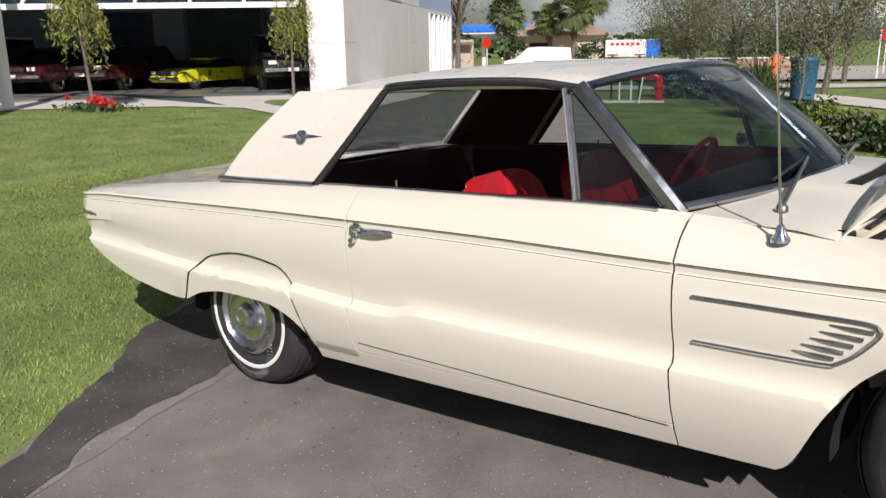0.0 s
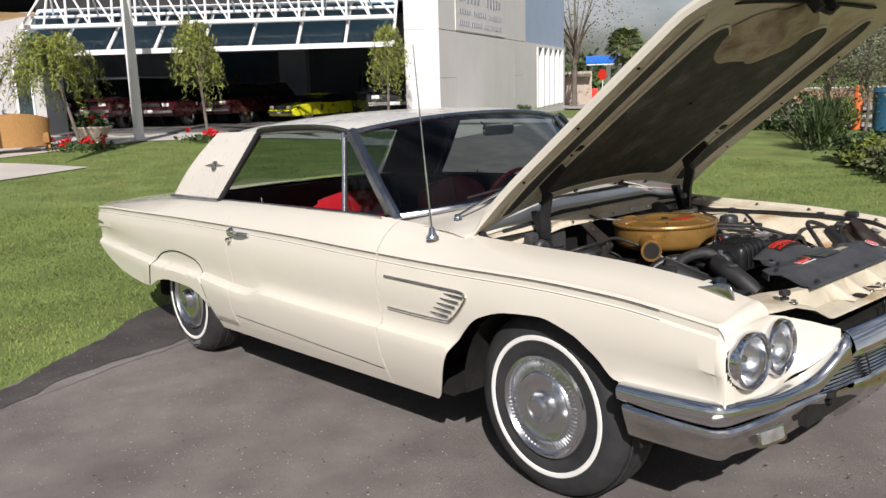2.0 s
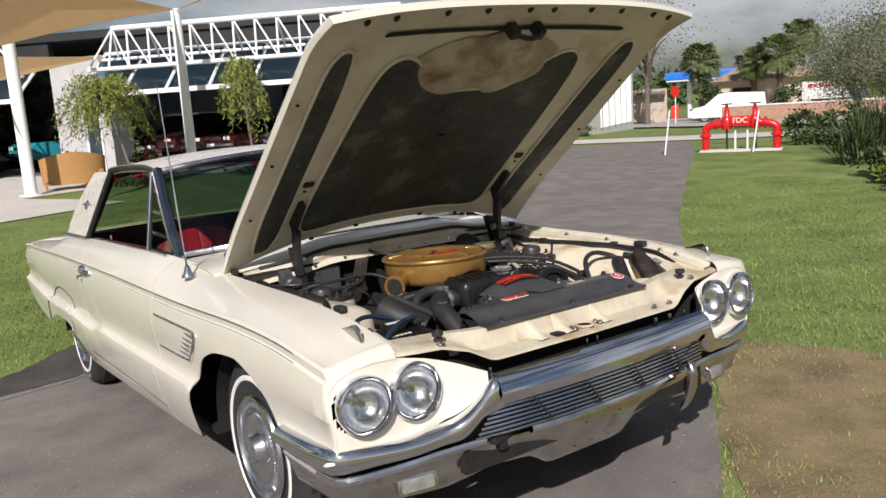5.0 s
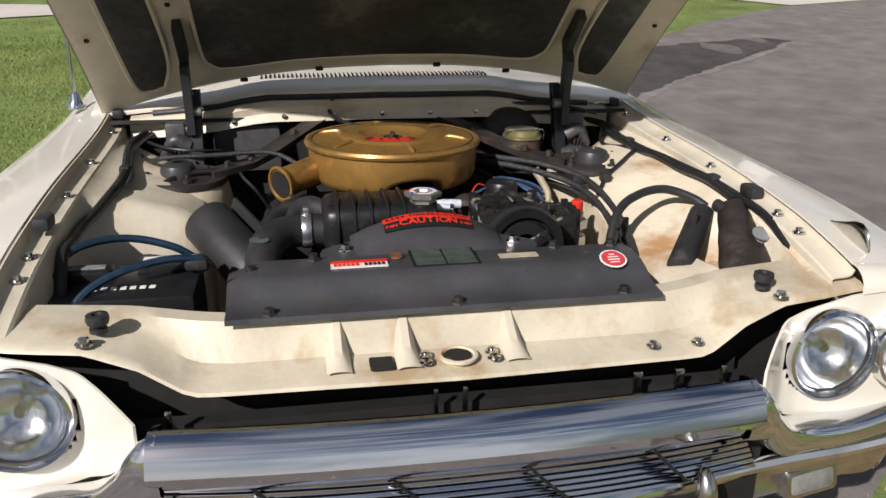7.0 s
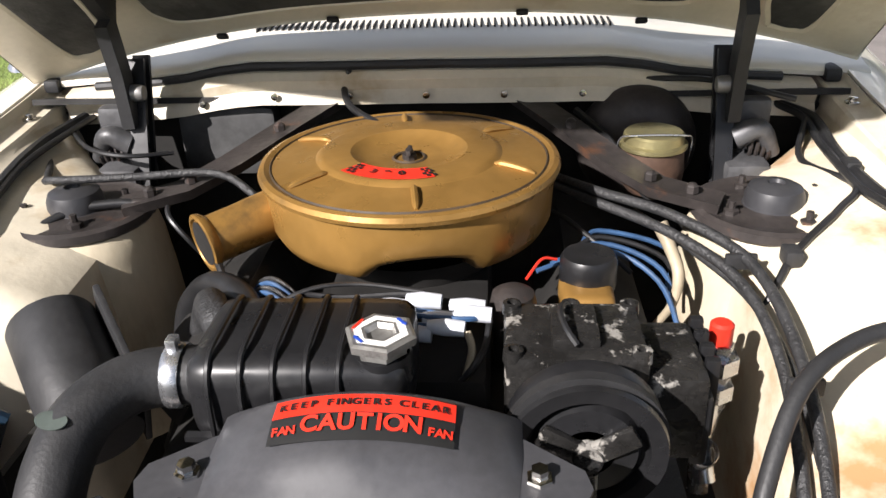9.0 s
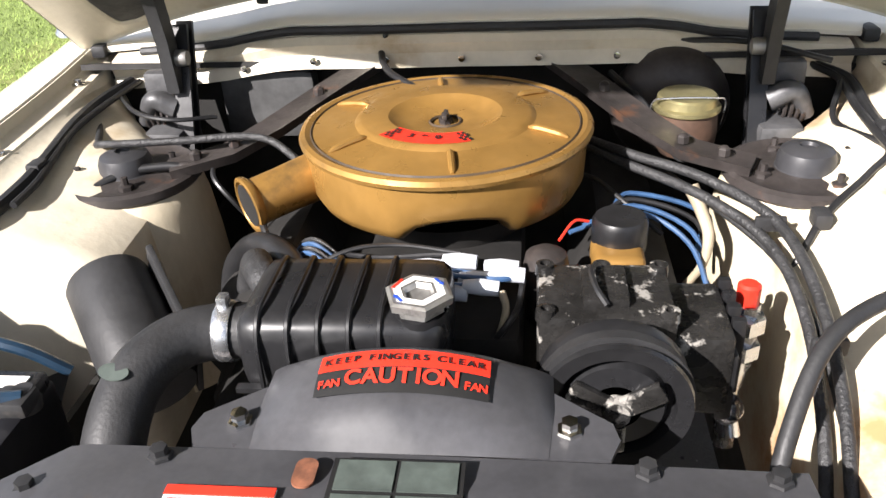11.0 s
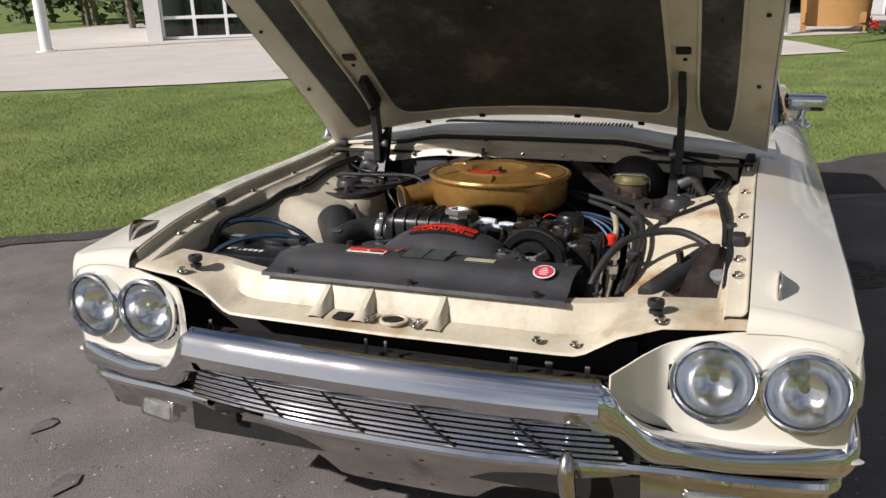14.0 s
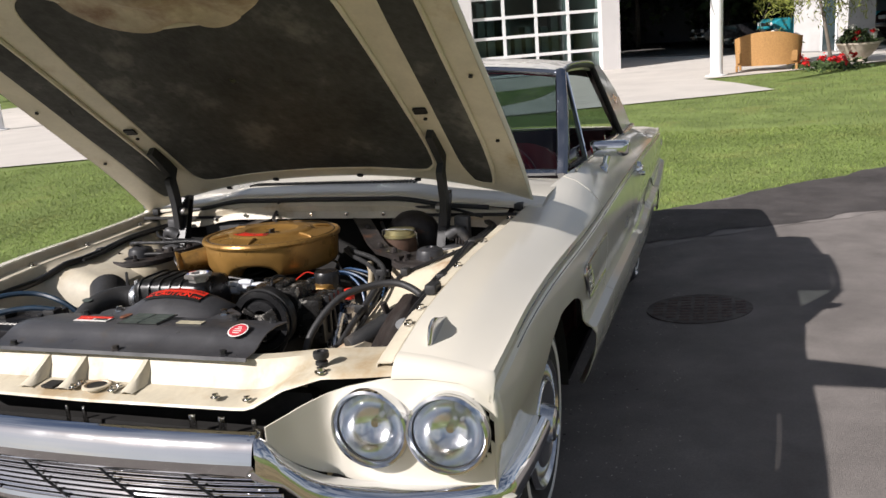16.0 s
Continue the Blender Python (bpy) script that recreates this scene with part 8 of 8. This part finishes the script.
# ---- red fire pipes ----
RED_PAINT = mat("glossy_red_paint", (.55, .012, .014), .3, var=.08, scale=6, coat=.3)
fm = Matrix.Translation((-8.75, 14.4, ground_z(-8.75, 14.4))) @ Matrix.Rotation(math.atan2(.72, 1.37), 4, "Z")
fdc = empty("fire_pipes", "bright red fire department pipe manifold on the lawn", "fire hydrant", m=fm)
for s in (-1, 1):
    part("riser", tube([(s * .76, 0, 0), (s * .76, 0, .42), (s * .74, 0, .53), (s * .62, 0, .60), (s * .44, 0, .62), (s * .36, 0, .66)], .085, 14), RED_PAINT, fdc, "thick red pipe with elbow")
    for p, q in (((s * .76, 0, .36), "Z"), ((s * .52, 0, .62), "X")):
        m = Matrix.Translation(p) if q == "Z" else Matrix.Translation(p) @ Matrix.Rotation(radians(90), 4, "Y")
        part("flange", lathe([(.085, -.03), (.125, -.028), (.125, .028), (.085, .03)], 18, m), RED_PAINT, fdc)
    v = part("gate_valve", lathe([(.11, .50), (.13, .56), (.13, .72), (.09, .78), (.06, .82), (.055, .96), (.035, .97), (.03, 1.06), (0, 1.06)], 18, Matrix.Translation((s * .30, 0, 0))), RED_PAINT, fdc, "upright red gate valve")
    part("handwheel", tube([(s * .30 + .11 * math.cos(a), .11 * math.sin(a), 1.06) for a in steps(0, 6.283, 19)], .014, 6, smooth=False, cap=False), mat("dark_handwheel", (.05, .04, .04), .5) if s < 0 else bpy.data.materials["dark_handwheel"], v)
part("cross_pipe", tube([(-.34, 0, .62), (.34, 0, .62)], .075, 14, smooth=False), RED_PAINT, fdc)
part("check_valve", lathe([(.08, -.14), (.12, -.12), (.12, .12), (.08, .14)], 16, Matrix.Translation((0, 0, .62)) @ Matrix.Rotation(radians(90), 4, "Y")), mat("grey_valve", (.2, .2, .2), .5), fdc)
bm = bmesh.new()
box(bm, 0, -.13, .68, .42, .012, .22, .003)
plate = part("sign_plate", bm, RED_PAINT, fdc, "red plate lettered FDC")
part("sign_letters", text_bm("FDC", .17, Matrix.Translation((0, -.139, .69)) @ Matrix.Rotation(radians(90), 4, "X")), PETAL_WHITE, plate)
for x in (-.30, -.12, .14, .32):
    part("prop", tube([(x, .02, 0), (x, .02, .55)], .022, 8, smooth=False), BLACK_MATT if abs(x) > .2 else WHITE_STEEL, fdc)
bm = bmesh.new()
box(bm, 0, 0, .02, 1.75, .4, .05, .01)
part("base_slab", bm, CONCRETE, fdc)
for x, y, h in ((-9.9, 13.2, 1.0), (-8.3, 14.2, .9)):
    ob = part("marker_stake", tube([(x, y, ground_z(x, y)), (x + .10, y + .06, ground_z(x, y) + h)], .018, 8, smooth=False), WHITE_STEEL)
    tagged(ob, "thin white marker stake in the lawn", "stake", "marker stakes")

# ---- parked vehicles ----
TINT = mat("dark_car_glass", (.012, .015, .018), .05, var=.2, scale=3, spec=.8)
TYRE_FAR = mat("far_tyre", (.02, .02, .02), .7)


def vehicle(name, label, category, paint, low, cab, half_w, wheels, m, roof=None, r=.33, group=""):
    """A parked vehicle from its side outlines, lengthwise along x."""
    root = empty(name, label, category, group, m)
    side = Matrix.Rotation(radians(90), 4, "X")

    def hull(outline, w, taper=1.0):
        bm = bmesh.new()
        rows = []
        for f, k in ((-1, .90), (-.97, .97), (-.85, 1), (.85, 1), (.97, .97), (1, .90)):
            cx_ = sum(p[0] for p in outline) / len(outline)
            cz_ = sum(p[1] for p in outline) / len(outline)
            rows.append([(cx_ + (x - cx_) * (1 - (1 - k) * .35), f * w * (1 - taper * max(0, z - cz_)), cz_ + (z - cz_) * (1 - (1 - k) * .6)) for x, z in outline])
        bm = grid(rows, close_v=True)
        bm.verts.ensure_lookup_table()
        bmesh.ops.contextual_create(bm, geom=[e for e in bm.edges if len(e.link_faces) == 1 and e.verts[0].co.y < 0 and e.verts[1].co.y < 0])
        bmesh.ops.contextual_create(bm, geom=[e for e in bm.edges if len(e.link_faces) == 1 and e.verts[0].co.y > 0 and e.verts[1].co.y > 0])
        return bm
    body = part("body", hull(low, half_w, .04), paint, root, angle=30)
    part("cabin_glass", hull(cab, half_w * .86, .22), TINT, root, angle=30)
    top = max(z for _, z in cab)
    xs_ = [x for x, z in cab if z > top - .06]
    bm = bmesh.new()
    box(bm, (min(xs_) + max(xs_)) / 2, 0, top - .005, max(xs_) - min(xs_) + .15, half_w * 1.45, .07, .03)
    part("roof_panel", bm, roof or paint, root)
    for x in wheels:
        for s in (-1, 1):
            w = part("wheel", lathe([(.0, -.18), (r, -.18), (r, -.02), (r * .92, .0), (r * .68, .004)], 26, axis_y(x, s * (half_w - .01), r, s)), TYRE_FAR, root)
            part("rim", lathe([(r * .68, .004), (r * .6, -.02), (r * .2, .0), (0, .01)], 22, axis_y(x, s * (half_w - .01), r, s)), CHROME_WORN, w)
    front = max(x for x, z in low)
    zf = sum(z for _, z in low) / len(low)
    for s in (-1, 1):
        bm = bmesh.new()
        box(bm, front - .02, s * half_w * .68, zf + .05, .06, .26, .12, .02)
        part("headlight", bm, WHITE_INK, root)
    bm = bmesh.new()
    box(bm, front - .0, 0, zf - .18, .14, half_w * 1.9, .12, .03)
    part("bumper", bm, CHROME_WORN, root)
    bm = bmesh.new()
    box(bm, front + .075, 0, zf - .17, .01, .34, .11, .002)
    part("number_plate", bm, WHITE_INK, root)
    bm = bmesh.new()
    box(bm, front - .02, 0, zf + .04, .05, half_w * .9, .12, .01)
    part("grille", bm, BLACK_MATT, root)
    return root


def park(w, d, along, outw):
    p, f = fac(w, d, .035), (FD * along + ND * outw).normalized()
    return Matrix.Translation(p) @ Matrix.Rotation(math.atan2(f.y, f.x), 4, "Z")


COUPE = [(-2.2, .30), (-2.28, .58), (-2.15, .78), (-1.2, .86), (-.2, .82), (.5, .84), (1.2, .86), (1.9, .68), (2.2, .55), (2.22, .38), (2.1, .28)]
COUPE_CAB = [(-1.5, .80), (-1.05, 1.14), (-.3, 1.20), (.1, 1.16), (.62, .80)]
TRUCK = [(-2.6, .45), (-2.62, .98), (-.9, 1.02), (.9, 1.04), (2.2, 1.02), (2.4, .92), (2.42, .55), (2.3, .42)]
TRUCK_CAB = [(-.75, 1.0), (-.65, 1.68), (.35, 1.70), (.95, 1.02)]
WAGON_CAB = [(-2.4, 1.0), (-2.3, 1.68), (.35, 1.72), (.95, 1.02)]
SEDAN = [(-2.6, .35), (-2.7, .75), (-2.4, .88), (-.9, .92), (.9, .92), (2.4, .84), (2.6, .65), (2.55, .38)]
SEDAN_CAB = [(-1.6, .88), (-1.1, 1.36), (.15, 1.38), (.75, .90)]
# The dark second colour paints stripes of shadow across the yellow body.
YELLOW = mat("yellow_shadow_striped_paint", (.62, .60, .02), .25, var=.08, scale=2, coat=.4, second=(.10, .11, .02), second_at=.56, second_soft=.05, second_scale=2.6, stretch=(1, 3, 1))
DARK_RED = mat("dark_red_car_paint", (.045, .008, .010), .25, coat=.4, var=.08, scale=3)
BLACK_CAR = mat("black_car_paint", (.02, .02, .022), .25, coat=.4, var=.1, scale=3)
TEAL = mat("teal_car_paint", (.03, .30, .36), .3, coat=.3, var=.08, scale=3)
VAN_WHITE = mat("white_van_paint", (.75, .75, .75), .3, coat=.3, var=.03, scale=3)
vehicle("sports_car", "yellow sports coupe with painted-in shadow stripes in the showroom", "car", YELLOW, COUPE, COUPE_CAB, .88, (-1.35, 1.3), park(4.75, -5.2, .62, .78) @ Matrix.Scale(.80, 4))
vehicle("pickup_truck", "black pickup truck parked in the showroom", "truck", BLACK_CAR, TRUCK, TRUCK_CAB, .92, (-1.6, 1.5), park(2.2, -4.2, -.25, .95), r=.37)
vehicle("pickup_truck", "dark red pickup with a white roof in the showroom", "truck", DARK_RED, TRUCK, WAGON_CAB, .95, (-1.6, 1.5), park(11.7, -4.4, .15, 1.0), WHITE_STEEL, .38)
vehicle("sedan", "dark red old sedan in the showroom's shade", "car", DARK_RED, SEDAN, SEDAN_CAB, .95, (-1.6, 1.6), park(9.5, -5.2, .25, 1.0))
vehicle("sedan", "dark red old coupe in the showroom's shade", "car", DARK_RED, SEDAN, SEDAN_CAB, .95, (-1.6, 1.6), park(7.3, -6.0, .4, .9))
vehicle("pickup_truck", "teal pickup truck in the second bay", "truck", TEAL, TRUCK, TRUCK_CAB, .92, (-1.6, 1.5), park(16.3, -4.6, .55, .9), r=.37)
vehicle("sedan", "dark car in the second bay", "car", BLACK_CAR, SEDAN, SEDAN_CAB, .92, (-1.6, 1.6), park(19.8, -5.0, .5, .9))
VAN = [(-2.15, .32), (-2.2, 1.0), (-2.12, 1.72), (-.2, 1.80), (.55, 1.74), (1.35, 1.08), (2.05, .92), (2.18, .60), (2.1, .32)]
VAN_CAB = [(.0, 1.06), (.02, 1.66), (.58, 1.66), (1.22, 1.08)]
vehicle("van", "white cargo van on the far lane", "van", VAN_WHITE, VAN, VAN_CAB, .90, (-1.35, 1.35), Matrix.Translation((-29.2, 42.4, ground_z(-29.2, 42.4) + .02)) @ Matrix.Rotation(radians(216), 4, "Z"), VAN_WHITE)

# ---- beyond the lane ----
house = empty("house", "beige house with a hipped tiled roof", "house", m=Matrix.Translation((-40.2, 63.1, ground_z(-40.2, 63.1))) @ Matrix.Rotation(radians(33), 4, "Z"))
bm = bmesh.new()
box(bm, 0, 0, 1.6, 7.6, 7, 3.4)
part("wall", bm, mat("beige_wall", (.52, .43, .32), .8, var=.06, scale=1), house)
bm = grid([[(-4.6, -4.3, 3.2), (4.6, -4.3, 3.2), (4.6, 4.3, 3.2), (-4.6, 4.3, 3.2)], [(-.4, -.3, 5.1), (.4, -.3, 5.1), (.4, .3, 5.1), (-.4, .3, 5.1)]], close_v=True)
part("roof", bm, mat("brown_tiles", (.30, .22, .16), .85, var=.15, scale=2, second=(.14, .12, .10), second_at=.58, second_scale=1.2), house, angle=10)
bm = bmesh.new()
box(bm, -1.6, -3.52, 1.3, 1.9, .1, 2.6)
part("dark_doorway", bm, DARK, house)
st = empty("filling_station", "filling station canopy with a bright blue edge", "canopy", m=Matrix.Translation((-50.6, 70.6, ground_z(-50.6, 70.6))) @ Matrix.Rotation(radians(36), 4, "Z"))
bm = bmesh.new()
box(bm, 0, 0, 4.4, 10, 7, .75, .04)
part("roof", bm, mat("bright_blue_panel", (.02, .16, .62), .4), st, "bright blue canopy edge")
bm = bmesh.new()
box(bm, 0, 0, 3.95, 9.8, 6.8, .14)
part("soffit", bm, WHITE_STEEL, st)
for x in (-2.8, 1.2):
    bm = bmesh.new()
    box(bm, x - 1.4, -1, .75, .7, .5, 1.5, .03)
    part("pump", bm, RED_INK, st, "red fuel pump")
    part("column", tube([(x, 0, 0), (x, 0, 3.9)], .22, 12, smooth=False), WHITE_STEEL, st)
bw = empty("brick_wall", "low orange brick wall beyond the lane", "wall")
bm = bmesh.new()
box(bm, -20.5, 42.5, ground_z(-20.5, 42.5) + .4, 15, .25, 1.0, .02, turn=Matrix.Rotation(radians(28), 4, "Z"))
part("wall", bm, mat("orange_brick", (.36, .22, .15), .85, var=.15, scale=5, fine=40), bw)
bm = bmesh.new()
box(bm, -20.5, 42.5, ground_z(-20.5, 42.5) + .94, 15.1, .33, .08, .02, turn=Matrix.Rotation(radians(28), 4, "Z"))
part("coping", bm, WHITE_WALL, bw)
shop = empty("shop", "small low shop with beige walls beyond the lane", "building", m=Matrix.Translation((-40.2, 47.2, ground_z(-40.2, 47.2))) @ Matrix.Rotation(radians(40), 4, "Z"))
bm = bmesh.new()
box(bm, 0, 0, 1.3, 3.6, 4, 2.6)
part("wall", bm, mat("beige_render", (.44, .36, .29), .8, var=.08, scale=1), shop)
bm = bmesh.new()
box(bm, 0, -2.4, 2.3, 3.4, .8, .2, .02)
part("awning", bm, BARK, shop)
bill = empty("billboard", "red, white and blue panel sign beyond the trees", "sign", m=Matrix.Translation((-23.0, 43.4, ground_z(-23.0, 43.4))) @ Matrix.Rotation(radians(28), 4, "Z"))
bm = bmesh.new()
box(bm, 0, 0, 1.6, 3.2, .12, 1.0, .01)
part("panel", bm, WHITE_INK, bill)
bm = bmesh.new()
box(bm, 1.2, -.07, 1.6, .8, .02, .96)
part("blue_field", bm, bpy.data.materials["bright_blue_panel"], bill)
for i in range(6):
    bm = bmesh.new()
    box(bm, -1.2 + .3 * i, -.07, 1.85, .2, .02, .16)
    part("red_bar", bm, RED_INK, bill)
for x in (-1.2, 1.2):
    part("post", tube([(x, 0, 0), (x, 0, 1.2)], .05, 8, smooth=False), WHITE_STEEL, bill)


def road_sign(x, y, face, label, h=2.1):
    root = empty("road_sign", label, "sign", "road signs", Matrix.Translation((x, y, ground_z(x, y))))
    part("pole", tube([(0, 0, 0), (0, 0, h)], .03, 8, smooth=False), WHITE_STEEL, root)
    part("face", slab([(.36 * math.cos(a), .36 * math.sin(a)) for a in (radians(22.5 + 45 * k) for k in range(8))], -.01, .01, Matrix.Translation((0, -.04, h)) @ Matrix.Rotation(radians(90), 4, "X")), face, root)


road_sign(-9.8, 46, RED_INK, "red eight-sided stop sign on a pole")
road_sign(-31.9, 40.8, RED_INK, "red eight-sided stop sign on a pole")
road_sign(-7.2, 32, WHITE_INK, "back of a pale road sign on a pole", 2.6)
ob = part("bin", lathe([(.0, 0), (.26, 0), (.30, .85), (.32, .88), (.28, .95), (0, 1.0)], 20, Matrix.Translation((-5.6, 17.0, 0))), mat("blue_plastic", (.02, .09, .16), .5))
tagged(ob, "blue plastic rubbish bin on the lawn", "bin")
ob = part("bollard", lathe([(.10, 0), (.10, .45), (.105, .45), (.105, .95), (.06, 1.02), (0, 1.02)], 16, Matrix.Translation((-6.3, 17.2, 0))), mat("orange_plastic", (.7, .16, .04), .5))
tagged(ob, "orange and white bollard by the lane", "bollard")
